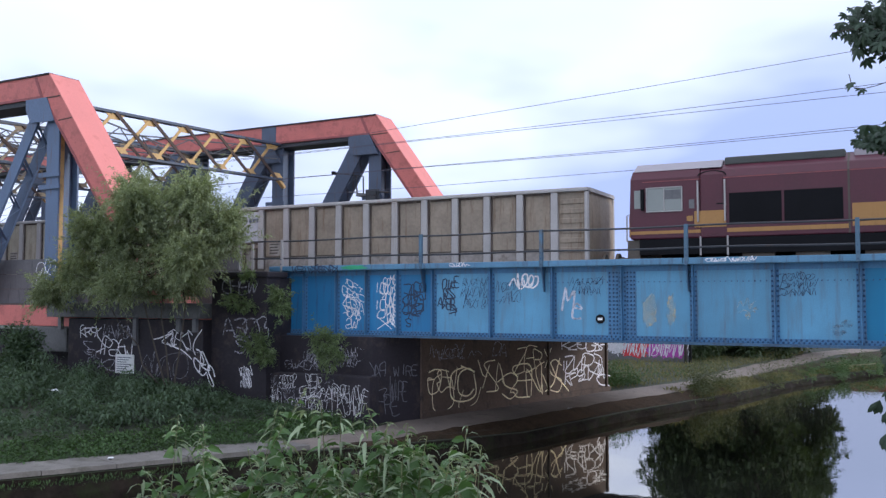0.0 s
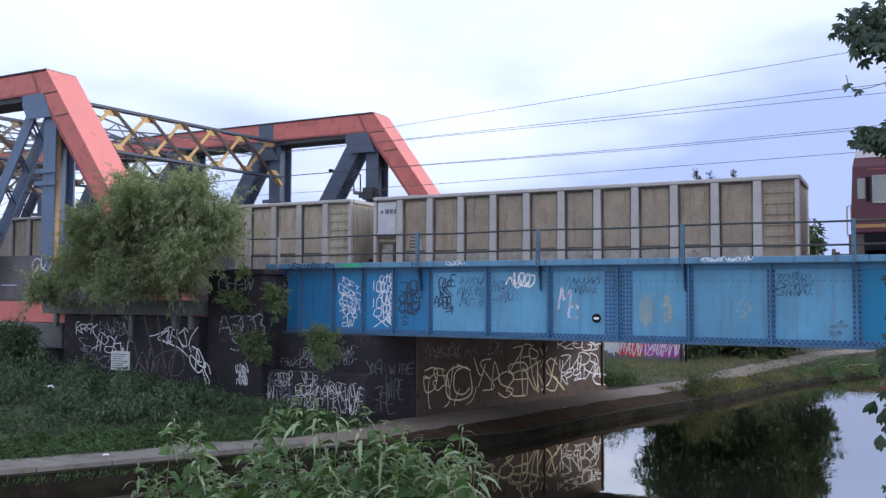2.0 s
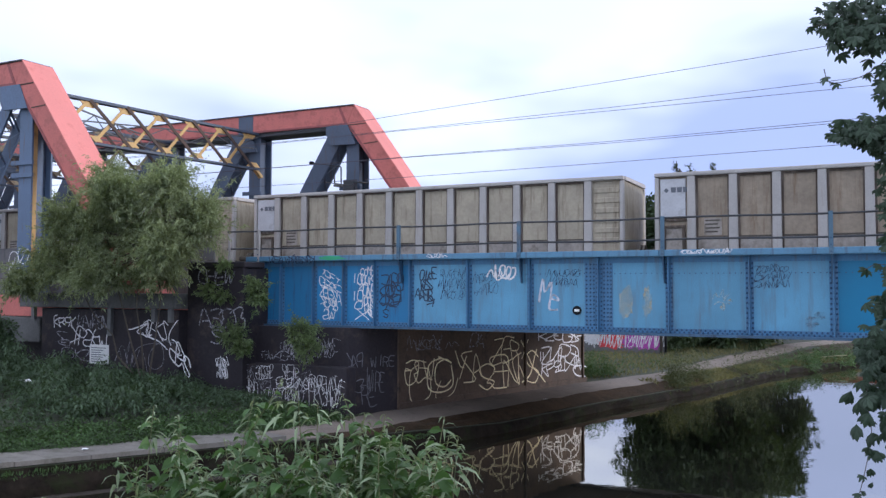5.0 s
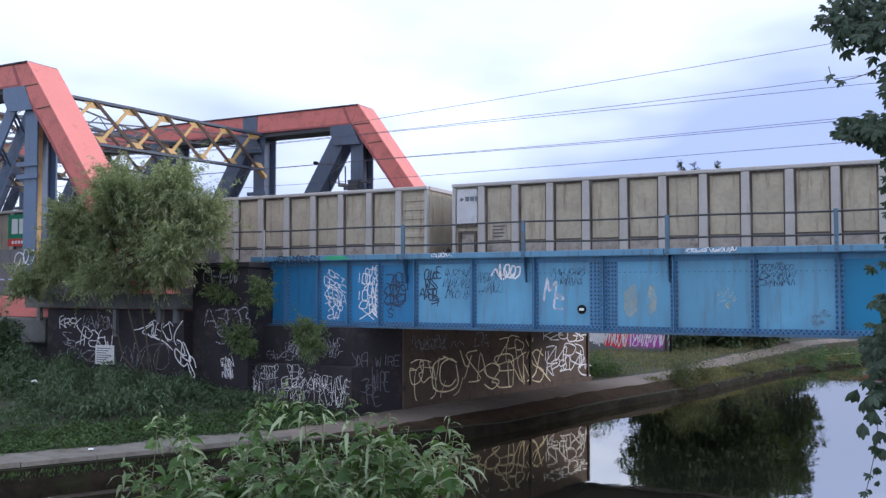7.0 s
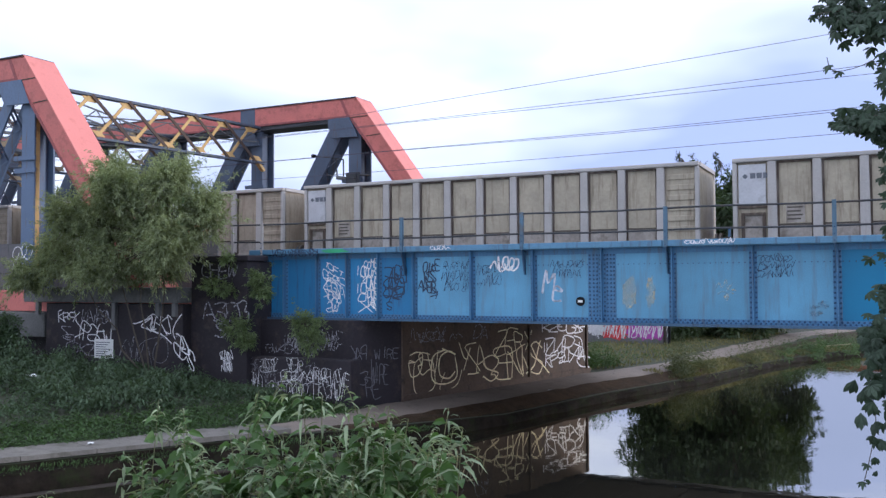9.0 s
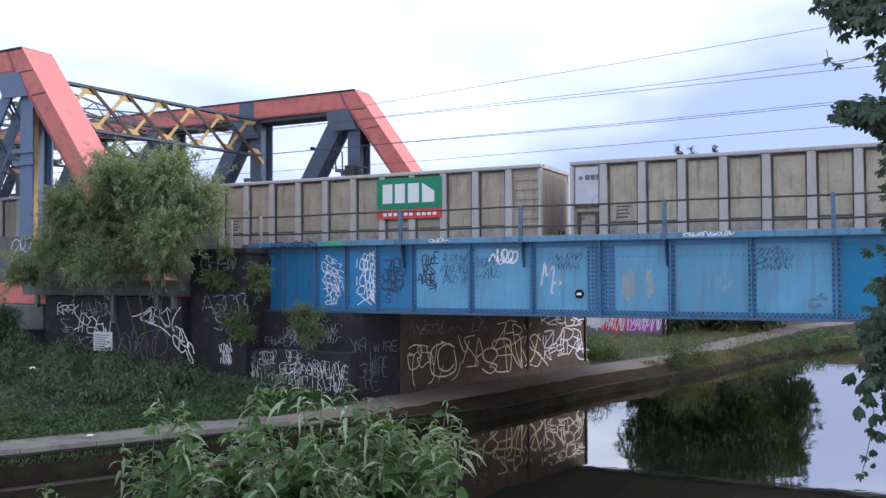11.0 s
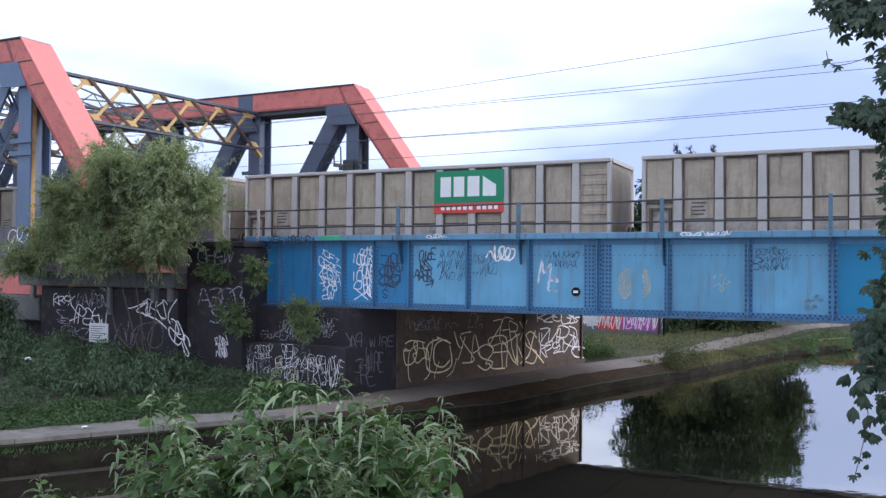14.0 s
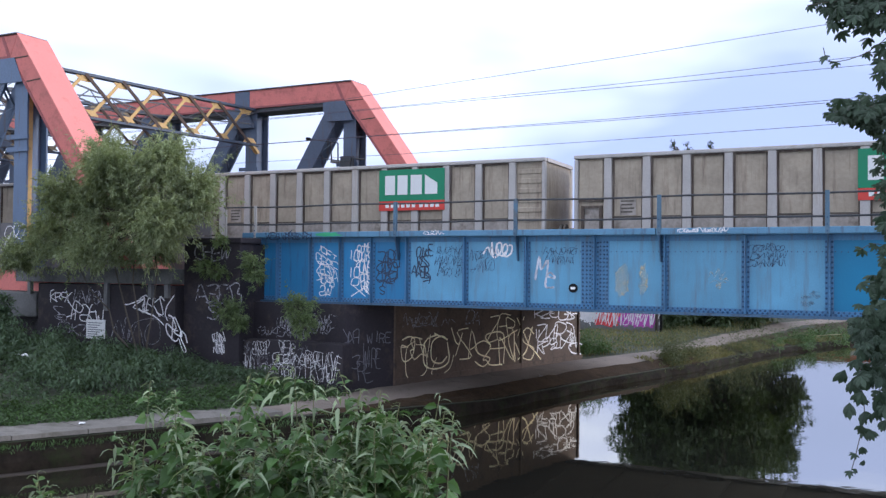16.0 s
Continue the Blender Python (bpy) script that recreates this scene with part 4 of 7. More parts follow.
def make_lattice(k):
    """Lattice bracing across the top, from the near truss to the far truss at panel point k."""
    a, c = Vector((-26.25 - k * PANEL, 21.35, 0)), Vector((-24.95 - k * PANEL, 31.6, 0))
    top, low = 11.25, 9.62
    t = thing("portal_bracing", (a.x, a.y, low), "yellow and slate lattice portal between the trusses", "bridge bracing", group="portals of the red bridge")
    up, down = Vector((0, 0, top)), Vector((0.25, 0, low))
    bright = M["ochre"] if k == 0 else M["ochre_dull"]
    part("chord", Build().beam(a + up, c + up, 0.30, 0.10), M["slate_dark"], t, "slate top chord")
    part("chord", Build().beam(a + down, c + down, 0.30, 0.09), M["slate_dark"], t, "slate bottom chord")
    d = (c - a).normalized()
    nrm = Vector((-d.y, d.x, 0)) * -0.06
    stations = [0.015 + 0.155 * i for i in range(7)]
    for u, v in zip(stations, stations[1:]):
        p, q = a.lerp(c, u), a.lerp(c, v)
        part("brace", Build().beam(p + up + nrm * 2.2, q + down + nrm * 2.2, 0.05, 0.12), M["brace_rust"], t, "rust-brown brace")
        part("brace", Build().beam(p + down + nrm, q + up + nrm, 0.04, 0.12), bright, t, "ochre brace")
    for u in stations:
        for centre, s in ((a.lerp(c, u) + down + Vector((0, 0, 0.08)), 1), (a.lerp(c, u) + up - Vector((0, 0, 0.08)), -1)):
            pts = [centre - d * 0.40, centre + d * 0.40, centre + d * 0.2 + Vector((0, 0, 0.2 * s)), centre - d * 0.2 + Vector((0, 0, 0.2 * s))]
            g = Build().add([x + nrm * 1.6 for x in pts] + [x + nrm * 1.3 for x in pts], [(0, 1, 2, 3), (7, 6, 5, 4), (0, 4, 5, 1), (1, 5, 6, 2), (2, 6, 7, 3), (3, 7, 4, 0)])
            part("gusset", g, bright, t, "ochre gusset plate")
    # knee at the far post
    part("knee", Build().beam(a.lerp(c, 0.965) + down, c + Vector((0.25, 0, low - 0.32)), 0.2, 0.12), M["ochre"], t, "ochre knee brace")
    part("knee", Build().beam(a.lerp(c, 0.035) + down, a + Vector((0.25, 0, low - 0.32)), 0.2, 0.12), M["ochre"], t, "ochre knee brace")


def make_top_bracing(k):
    a, c = Vector((-26.25 - k * PANEL, 21.35, 11.0)), Vector((-24.95 - (k + 1) * PANEL, 31.6, 11.0))
    t = thing("lateral_bracing", tuple(a), "crossed pale grey lattice bracing between the top chords", "bridge bracing", group="top bracing of the red bridge")
    for p, q in ((a, c), (Vector((-26.25 - (k + 1) * PANEL, 21.35, 11.0)), Vector((-24.95 - k * PANEL, 31.6, 11.0)))):
        for z in (0.12, -0.38):
            part("chord", Build().beam(p + Vector((0, 0, z)), q + Vector((0, 0, z)), 0.06, 0.05), M["board"], t)
        for i in range(12):
            u, v = p.lerp(q, i / 12), p.lerp(q, (i + 1) / 12)
            s = 1 if i % 2 else -1
            part("brace", Build().beam(u + Vector((0, 0, -0.13 - 0.25 * s)), v + Vector((0, 0, -0.13 + 0.25 * s)), 0.025, 0.04), M["board"], t)


def make_parapet():
    t = thing("parapet", (-40, 21.9, 3.6), "weathered grey boarded parapet beside the track on the truss", "parapet")
    for i in range(3):
        z = 4.12 + 0.55 * i
        part("board", Build().box(-66, -18.8, 21.75, 21.80, z, z + 0.53), M["board"], t)
    for i in range(20):
        part("post", Build().box(-65 + 2.4 * i, -64.9 + 2.4 * i, 21.81, 21.90, 3.6, 5.75), M["ledge"], t)


def make_wires():
    far = [("contact wire", [(-60, 29, 8.5), (-15.8, 29, 8.53), (-8.07, 29, 8.61), (40, 29, 9.3)]),
           ("catenary", [(-60, 29, 9.0), (-16.3, 29, 9.28), (-7.43, 29, 9.27), (-0.38, 29, 9.39), (40, 29, 10.4)]),
           ("catenary", [(-60, 29, 9.0), (-16.3, 29, 9.30), (-7.43, 29, 9.33), (-0.38, 29, 9.47), (40, 29, 10.6)]),
           ("feeder", [(-60, 29, 9.9), (-16.79, 29, 10.34), (-6.48, 29, 10.51), (-0.35, 29, 10.71), (40, 29, 12)]),
           ("feeder", [(-60, 29, 9.8), (-16.79, 29, 10.31), (-6.48, 29, 10.38), (-0.36, 29, 10.43), (40, 29, 11.2)]),
           ("feeder", [(-60, 29, 9.6), (-22.5, 29, 10.55), (-17.3, 29, 10.87), (-8.37, 29, 11.34), (-1.52, 29, 11.75), (40, 29, 14.5)])]
    for name, pts in far:
        xs, zs = [p[0] for p in pts], [p[2] for p in pts]
        line = [(x, 29.0, float(np.interp(x, xs, zs))) for x in np.arange(-60, 40.1, 4)]
        solid("overhead_wire", Build().tube(line, 0.009, 5), M["wire"], "thin grey overhead railway wire", "wire", group="overhead wires")
    t = thing("wire_bracket", (-19.7, 31.4, 8.6), "insulated overhead line cantilever fixed to the truss upright", "overhead line bracket")
    for a, c, r in (((-21.7, 31.2, 9.72), (-20.26, 31.3, 9.48), 0.022), ((-20.63, 31.3, 9.55), (-20.56, 31.3, 8.7), 0.03), ((-20.26, 31.3, 9.48), (-20.24, 31.3, 8.72), 0.03),
                    ((-20.6, 31.3, 8.7), (-19.9, 31.3, 8.66), 0.035), ((-20.0, 31.3, 8.86), (-18.9, 31.3, 8.72), 0.04), ((-20.0, 31.3, 8.42), (-18.9, 31.3, 8.30), 0.04), ((-19.5, 31.3, 8.9), (-19.5, 31.3, 8.3), 0.05), ((-19.5, 31.3, 8.62), (-19.5, 29.0, 8.53), 0.02)):
        part("tube", Build().tube([a, c], r, 6), M["dark_steel"], t)
    part("insulator", Build().tube([(-21.78, 31.2, 9.73), (-21.6, 31.2, 9.70)], 0.07, 8), M["grille"], t, "dark insulator")
    part("insulator", Build().tube([(-20.6, 31.3, 8.70), (-20.35, 31.3, 8.69), (-20.1, 31.3, 8.68)], [0.05, 0.08, 0.05], 8), M["board"], t, "grey ribbed insulator")
    part("clamp", Build().box(-20.1, -19.6, 31.24, 31.5, 8.4, 8.9), M["dark_steel"], t)


make_ground()
make_towpath()
make_railway()
make_walls()
make_girder()
make_truss(20.4, -26.1, "near truss of a red and slate blue steel railway bridge")
make_truss(31.5, -19.7, "far truss of a red and slate blue steel railway bridge")
for k in range(6):
    make_lattice(k)
for k in range(3):
    make_top_bracing(k)
make_parapet()
make_wires()


# ---- the train ----
BODY, GAP, HALF = 12.75, 0.85, 1.33


def make_wheelset(bogie, x, r):
    """Two wheels on an axle, with the axle at the part's own origin so that it can roll."""
    w = Build().tube([(0, -0.9, 0), (0, 0.9, 0)], 0.08, 10)
    for s in (-0.75, 0.75):
        w.tube([(0, s - 0.07, 0), (0, s + 0.07, 0)], r, 24)
        for k in range(6):
            a = math.pi * k / 3
            w.box(r * 0.6 * math.cos(a) - 0.04, r * 0.6 * math.cos(a) + 0.04, s - 0.085, s + 0.085, r * 0.6 * math.sin(a) - 0.04, r * 0.6 * math.sin(a) + 0.04)
    part("wheelset", w, M["rail"], bogie, "steel wheelset").location = (x, 0, r)


def make_bogie(parent, x):
    b = Build()
    for s in (-1, 1):
        b.box(x - 1.35, x + 1.35, s * 0.98 - 0.06, s * 0.98 + 0.06, 0.42, 0.68)
        b.box(x - 0.25, x + 0.25, s * 0.98 - 0.1, s * 0.98 + 0.1, 0.3, 0.75)
    b.box(x - 0.2, x + 0.2, -0.95, 0.95, 0.5, 0.8)
    bogie = part("bogie", b, M["grime"], parent, "grimy cast bogie frame", 0.02)
    for dx in (-0.9, 0.9):
        make_wheelset(bogie, x + dx, 0.46)


def make_wagon(marks):
    """A bogie box wagon; its front end is at x = 0, the rest behind it. z = 0 is the rail head."""
    w = thing("box_wagon", label={"board": "stained grey ribbed box wagon with a green and red board",
                                  "plain": "stained grey ribbed box wagon with a faded white end panel"}[marks],
              category="freight wagon", group="wagons of the train")
    z0, z1 = 0.97, 3.18
    x0, x1 = -BODY + 0.05, -0.05
    for s in (-1, 1):
        part("side_wall", Build().box(x0, x1, s * (HALF - 0.14) - 0.03, s * (HALF - 0.14) + 0.03, z0 + 0.012, z1 - 0.06), M["panel"], w, "stained beige panels")
    for x in (x0, x1 - 0.06):
        part("end_wall", Build().box(x, x + 0.06, -HALF + 0.18, HALF - 0.18, z0 + 0.012, z1 - 0.06), M["panel"], w)
    part("floor_plate", Build().box(x0, x1, -HALF + 0.12, HALF - 0.12, z0 - 0.05, z0 + 0.01), M["grime"], w)
    part("load", Build().extrude_x([(-1.1, z0 + 0.02), (-1.1, 2.0), (0, 2.45), (1.1, 2.0), (1.1, z0 + 0.02)], x0 + 0.2, x1 - 0.2), M["ballast"], w, "crushed stone load")
    for s in (-1, 1):
        part("top_rail", Build().box(-BODY, 0, s * (HALF - 0.08) - 0.09, s * (HALF - 0.08) + 0.09, z1 - 0.11, z1), M["rib"], w, "pale grey top rail", 0.025)
        part("side_sill", Build().box(-BODY + 0.03, -0.03, s * (HALF - 0.10) - 0.05, s * (HALF - 0.10) + 0.05, z0 - 0.14, z0 + 0.03), M["dust"], w, "sill under pale stone dust", 0.01)
        for i in range(11):
            x = -1.02 - 1.075 * i
            part("rib", Build().prism([(x - 0.12, z0 + 0.06), (x + 0.12, z0 + 0.06), (x + 0.105, z1 - 0.112), (x - 0.105, z1 - 0.112)], *sorted((s * (HALF - 0.17), s * (HALF - 0.005)))), M["rib"], w, "", 0.02)
            part("rib_foot", Build().box(x - 0.16, x + 0.16, s * (HALF - 0.08) - 0.08, s * (HALF - 0.08) + 0.09, z0 - 0.12, z0 + 0.055), M["grime"], w)
        for x in (-0.06, -BODY + 0.06):
            part("corner_post", Build().box(x - 0.06, x + 0.06, s * (HALF - 0.1) - 0.08, s * (HALF - 0.1) + 0.08, z0, z1 - 0.112), M["rib"], w, "", 0.04)
        ys = sorted((s * (HALF - 0.125), s * (HALF - 0.06)))
        for i in range(10):
            x = -1.02 - 1.075 * i
            # dark strips beside each rib: rust and recess shade in one colour
            for e in (x - 0.15, x - 0.96):
                part("panel_lip", Build().box(e, e + 0.05, *sorted((s * (HALF - 0.115), s * (HALF - 0.07))), z0 + 0.02, z1 - 0.115), M["lip"], w)
            # the shadow under the top rail, with rust, drawn as a dark strip
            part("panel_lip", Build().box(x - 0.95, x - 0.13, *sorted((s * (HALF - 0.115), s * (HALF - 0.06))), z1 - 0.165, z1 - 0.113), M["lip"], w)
            part("panel_foot", Build().box(x - 0.93, x - 0.145, *sorted((s * (HALF - 0.115), s * (HALF - 0.09))), z0 + 0.035, z0 + 0.43), M["dust"], w, "dusty lower strip")
            part("lower_rail", Build().box(x - 0.93, x - 0.145, *ys, z0 + 0.44, z0 + 0.475), M["grime"], w)
        # pressed corrugations on the leading panel
        for i in range(6):
            part("corrugation", Build().box(-0.86, -0.13, *sorted((s * (HALF - 0.13), s * (HALF - 0.085))), z0 + 0.35 + 0.28 * i, z0 + 0.5 + 0.28 * i), M["panel"], w, "", 0.02)
        # trailing panel: pale plate above an open step frame
        xe = -BODY + 0.15
        part("end_plate", Build().box(xe, -11.92, *sorted((s * (HALF - 0.13), s * (HALF - 0.05))), z0 + 0.98, z1 - 0.17), M["plate" if marks == "plain" else "panel"], w, "pale end plate", 0.02)
        ys2 = sorted((s * (HALF - 0.12), s * (HALF - 0.045)))
        part("step_frame", Build().box(xe - 0.02, -11.9, *ys2, z0 + 0.90, z0 + 0.955).box(xe + 0.06, -11.94, *ys2, z0 + 0.72, z0 + 0.78).box(xe + 0.06, xe + 0.14, *ys2, z0 + 0.06, z0 + 0.72)
             .box(-12.02, -11.94, *ys2, z0 + 0.06, z0 + 0.72).box(xe + 0.06, -11.94, *ys2, z0 + 0.02, z0 + 0.07), M["lip"], w, "dark rusty frame")
        part("step_plate", Build().box(xe + 0.145, -12.025, *sorted((s * (HALF - 0.125), s * (HALF - 0.09))), z0 + 0.075, z0 + 0.715), M["dust"], w, "dusty plate inside the frame")
        panel = part("data_panel", Build().box(-11.45, -11.0, *sorted((s * (HALF - 0.125), s * (HALF - 0.10))), z0 + 0.5, z0 + 0.95), M["dust"], w, "dusty data panel with unreadable lines")
        for i in range(4):
            part("text_line", Build().box(-11.42, -11.05 - 0.05 * (i % 2), *sorted((s * (HALF - 0.104), s * (HALF - 0.094))), z0 + 0.87 - 0.1 * i, z0 + 0.91 - 0.1 * i), M["grime"], panel)
        y = sorted((s * (HALF - 0.05), s * (HALF - 0.040)))
        if marks == "plain":
            part("emblem", Build().prism([(xe + 0.1, 2.7), (xe + 0.17, 2.63), (xe + 0.24, 2.7), (xe + 0.17, 2.77)], *y), M["grey_mark"], w, "faded grey emblem")
            for i in range(3):
                part("emblem", Build().prism([(xe + 0.30 + 0.16 * i, 2.64), (xe + 0.42 + 0.16 * i, 2.64), (xe + 0.43 + 0.16 * i, 2.78), (xe + 0.29 + 0.16 * i, 2.78)], *y), M["grey_mark"], w)
        else:
            board = part("sign_board", Build().box(-5.48, -3.2, *sorted((s * (HALF - 0.003), s * (HALF + 0.022))), 2.03, 3.00), M["green_board"], w, "green board with a white block emblem", 0.004)
            part("red_strip", Build().box(-5.48, -3.2, *sorted((s * (HALF - 0.003), s * (HALF + 0.020))), 1.73, 2.026), M["red_board"], board, "red strip with white marks")
            y = sorted((s * (HALF + 0.022), s * (HALF + 0.030)))
            for pts in EMBLEM:
                part("emblem_block", Build().prism([(-5.48 + 0.22 + 1.84 * u, 2.22 + 0.60 * v) for u, v in pts], *y), M["white"], board, "plain white block")
            for i in range(10):
                u = -5.24 + 0.185 * i + (0.08 if i > 5 else 0)
                part("white_mark", Build().box(u, u + 0.12, *y, 1.82, 1.94), M["white"], board)
    for x in (x0 + 0.01, x1 - 0.01):
        out = 0.07 if x > -1 else -0.07
        part("end_bulge", Build().prism([(x, z0 + 0.1), (x + out * 0.8, z0 + 0.35), (x + out, z0 + 1.1), (x + out * 0.8, z1 - 0.35), (x, z1 - 0.115)], -HALF + 0.2, HALF - 0.2), M["panel"], w, "smooth pressed end sheet", 0.02, True)
        part("end_rail", Build().box(x - 0.08, x + 0.08, -HALF + 0.175, HALF - 0.175, z1 - 0.11, z1), M["rib"], w)
    part("underframe", Build().box(-BODY + 0.1, -0.1, -0.45, 0.45, 0.70, z0 - 0.055).box(-BODY + 0.1, -BODY + 0.3, -1.2, 1.2, 0.7, 0.91).box(-0.3, -0.1, -1.2, 1.2, 0.7, 0.91), M["grime"], w)
    for x, d in ((0.0, 1), (-BODY, -1)):
        for y in (-0.86, 0.86):
            part("buffer", Build().tube([(x - 0.1 * d, y, 1.05), (x + 0.34 * d, y, 1.05), (x + 0.34 * d, y, 1.05), (x + 0.40 * d, y, 1.05)], [0.09, 0.09, 0.21, 0.21], 14), M["grime"], w)
    part("coupler", Build().box(-0.2, GAP + 0.2, -0.06, 0.06, 0.98, 1.1), M["grime"], w)
    make_bogie(w, -2.0)
    make_bogie(w, -BODY + 2.0)
    return w


# solid white blocks of the board's emblem
EMBLEM = [[(0.0, 0.0), (0.19, 0.0), (0.19, 1.0), (0.0, 1.0)], [(0.24, 0.0), (0.43, 0.0), (0.43, 1.0), (0.24, 1.0)],
          [(0.49, 0.0), (0.70, 0.0), (0.70, 1.0), (0.49, 1.0)], [(0.76, 0.0), (0.99, 0.0), (0.99, 0.55), (0.76, 1.0)]]


def make_locomotive():
    """A diesel freight locomotive; its trailing cab end is at x = 0 and it runs ahead of that."""
    L, W = 20.8, 1.32
    t = thing("diesel_locomotive", label="maroon diesel freight locomotive with a gold band", category="locomotive")
    # body section in y and z: upright sides, sloped cantrail, flat roof
    side = [(-W, 1.62), (-W, 3.22), (-W + 0.10, 3.44), (-0.75, 3.72), (0.75, 3.72), (W - 0.10, 3.44), (W, 3.22), (W, 1.62)]
    part("body", Build().extrude_x(side, 1.95, L - 1.95), M["maroon"], t, "maroon bodyside", 0.03)
    for end in (0, 1):
        f = (lambda x: x) if not end else (lambda x: L - x)
        b = Build()
        cab = [(-W, 1.62), (-W, 2.25), (-W, 3.28), (-W + 0.12, 3.52), (-0.8, 3.72), (0.8, 3.72), (W - 0.12, 3.52), (W, 3.28), (W, 2.25), (W, 1.62)]
        front = [0.05, 0.02, 0.05, 0.09, 0.20, 0.20, 0.09, 0.05, 0.02, 0.05]
        n = len(cab)
        vs = [(f(front[i]), y, z) for i, (y, z) in enumerate(cab)] + [(f(1.95), y, z) for y, z in cab]
        b.add(vs, [tuple(range(n)), tuple(range(2 * n - 1, n - 1, -1))] + [(i, n + i, n + (i + 1) % n, (i + 1) % n) for i in range(n)])
        cabp = part("cab", b, M["maroon"], t, "maroon driving cab", 0.04)
        part("cab_roof", Build().extrude_x([(-W + 0.08, 3.50), (-0.8, 3.76), (0.8, 3.76), (W - 0.08, 3.50)], *sorted((f(0.12), f(2.5)))), M["roof_grey"], cabp, "pale grey cab roof", 0.03)
        for s in (-1, 1):
            y0, y1 = sorted((s * (W - 0.02), s * (W + 0.012)))
            xa, xb = sorted((f(0.52), f(1.47)))
            win = part("window", Build().box(xa, xb, y0, y1, 2.38, 3.02), M["glass"], cabp, "cab side window")
            y2 = sorted((s * (W + 0.012), s * (W + 0.03)))
            part("window_frame", Build().box(xa - 0.02, xa + 0.005, *y2, 2.36, 3.04).box(xb - 0.005, xb + 0.02, *y2, 2.36, 3.04).box(xa, xb, *y2, 2.36, 2.385).box(xa, xb, *y2, 3.015, 3.04)
                 .box((xa + xb) / 2 - 0.012, (xa + xb) / 2 + 0.012, *y2, 2.39, 3.01), M["rib"], win, "bright metal frame")
            part("blind", Build().box(*sorted((f(0.98), f(1.45))), *sorted((s * (W + 0.0125), s * (W + 0.015))), 2.7, 2.95), M["board"], win, "pale blind behind the glass")
            part("mirror", Build().box(*sorted((f(0.37), f(0.45))), *sorted((s * W, s * (W + 0.10))), 2.42, 3.0), M["grille"], cabp, "dark mirror")
            part("windscreen_corner", Build().box(*sorted((f(0.17), f(0.34))), *sorted((s * (W - 0.01), s * (W + 0.008))), 2.48, 2.98), M["glass"], cabp)
            door = part("door", Build().box(*sorted((f(1.98), f(2.54))), y0, y1, 1.70, 3.3), M["maroon"], cabp, "side door with tall grab rails")
            part("door_band", Build().box(*sorted((f(1.80), f(2.62))), *y2, 1.90, 2.34), M["gold"], door, "gold lower door")
            arch = [(f(2.26 - 0.36 * math.cos(a)), s * (W + 0.005 - 0.10 * math.sin(a)), 3.28 + 0.13 * math.sin(a)) for a in (math.pi * k / 10 for k in range(11))]
            part("door_arch", Build().tube(arch, 0.018, 6), M["grille"], door, "dark rain strip over the door")
            part("door_handle", Build().box(*sorted((f(2.38), f(2.56))), *sorted((s * (W + 0.012), s * (W + 0.03))), 2.50, 2.53), M["grille"], door)
            for x in (1.90, 2.60):
                part("grab_rail", Build().tube([(f(x), s * (W + 0.05), 2.05), (f(x), s * (W + 0.05), 3.15)], 0.026, 6), M["rib"], door, "pale grab rail")
                part("step_rail", Build().tube([(f(x + 0.05), s * (W + 0.02), 1.15), (f(x + 0.05), s * (W + 0.02), 1.66)], 0.026, 6), M["rib"], door)
            part("number_panel", Build().box(*sorted((f(1.66), f(1.80))), y0, y1, 2.42, 2.66), M["board"], cabp, "small pale panel")
            part("light_panel", Build().box(*sorted((f(1.60), f(1.76))), *y2, 2.08, 2.22), M["gold"], cabp, "yellow warning plate")
        part("windscreen", Build().box(*sorted((f(0.05), f(0.12))), -1.1, 1.1, 2.5, 3.0), M["glass"], cabp, "cab windscreen")
        part("nose_band", Build().box(*sorted((f(0.0), f(0.05))), -1.25, 1.25, 1.7, 2.3), M["gold"], cabp, "gold warning panel")
        part("buffer_beam", Build().box(*sorted((f(-0.05), f(0.3))), -1.25, 1.25, 0.85, 1.61), M["grime"], t)
        for y in (-0.86, 0.86):
            part("buffer", Build().tube([(f(0), y, 1.05), (f(-0.38), y, 1.05), (f(-0.38), y, 1.05), (f(-0.46), y, 1.05)], [0.1, 0.1, 0.23, 0.23], 14), M["grime"], t)
            part("hand_rail", Build().tube([(f(0.02), y * 1.4, 1.5), (f(-0.08), y * 1.4, 1.6), (f(-0.08), y * 1.4, 2.3), (f(0.05), y * 1.4, 2.35)], 0.022, 6), M["rib"], cabp)
    for s in (-1, 1):
        y0, y1 = sorted((s * W, s * (W + 0.010)))
        part("gold_stripe", Build().box(0.06, 1.96, y0, y1, 1.76, 1.845), M["gold"], t, "gold stripe along the sill")
        part("gold_stripe", Build().box(L - 1.96, L - 0.06, y0, y1, 1.76, 1.845), M["gold"], t)
        part("gold_stripe", Build().box(2.64, 5.55, y0, y1, 1.75, 1.86), M["gold"], t)
        part("gold_band", Build().box(5.64, L - 5.64, y0, y1, 1.80, 2.37), M["gold"], t, "broad gold band")
        part("stripe", Build().box(0.4, L - 0.4, *sorted((s * (W - 0.01), s * (W + 0.006))), 3.19, 3.212), M["red_dark"], t)
        for xa, xb in ((2.70, 4.00), (4.06, 5.44)):
            g = part("grille", Build().box(xa, xb, *sorted((s * (W - 0.02), s * (W + 0.012))), 1.99, 2.78), M["grille"], t, "dark bodyside grille")
            for i in range(11):
                z = 2.02 + 0.07 * i
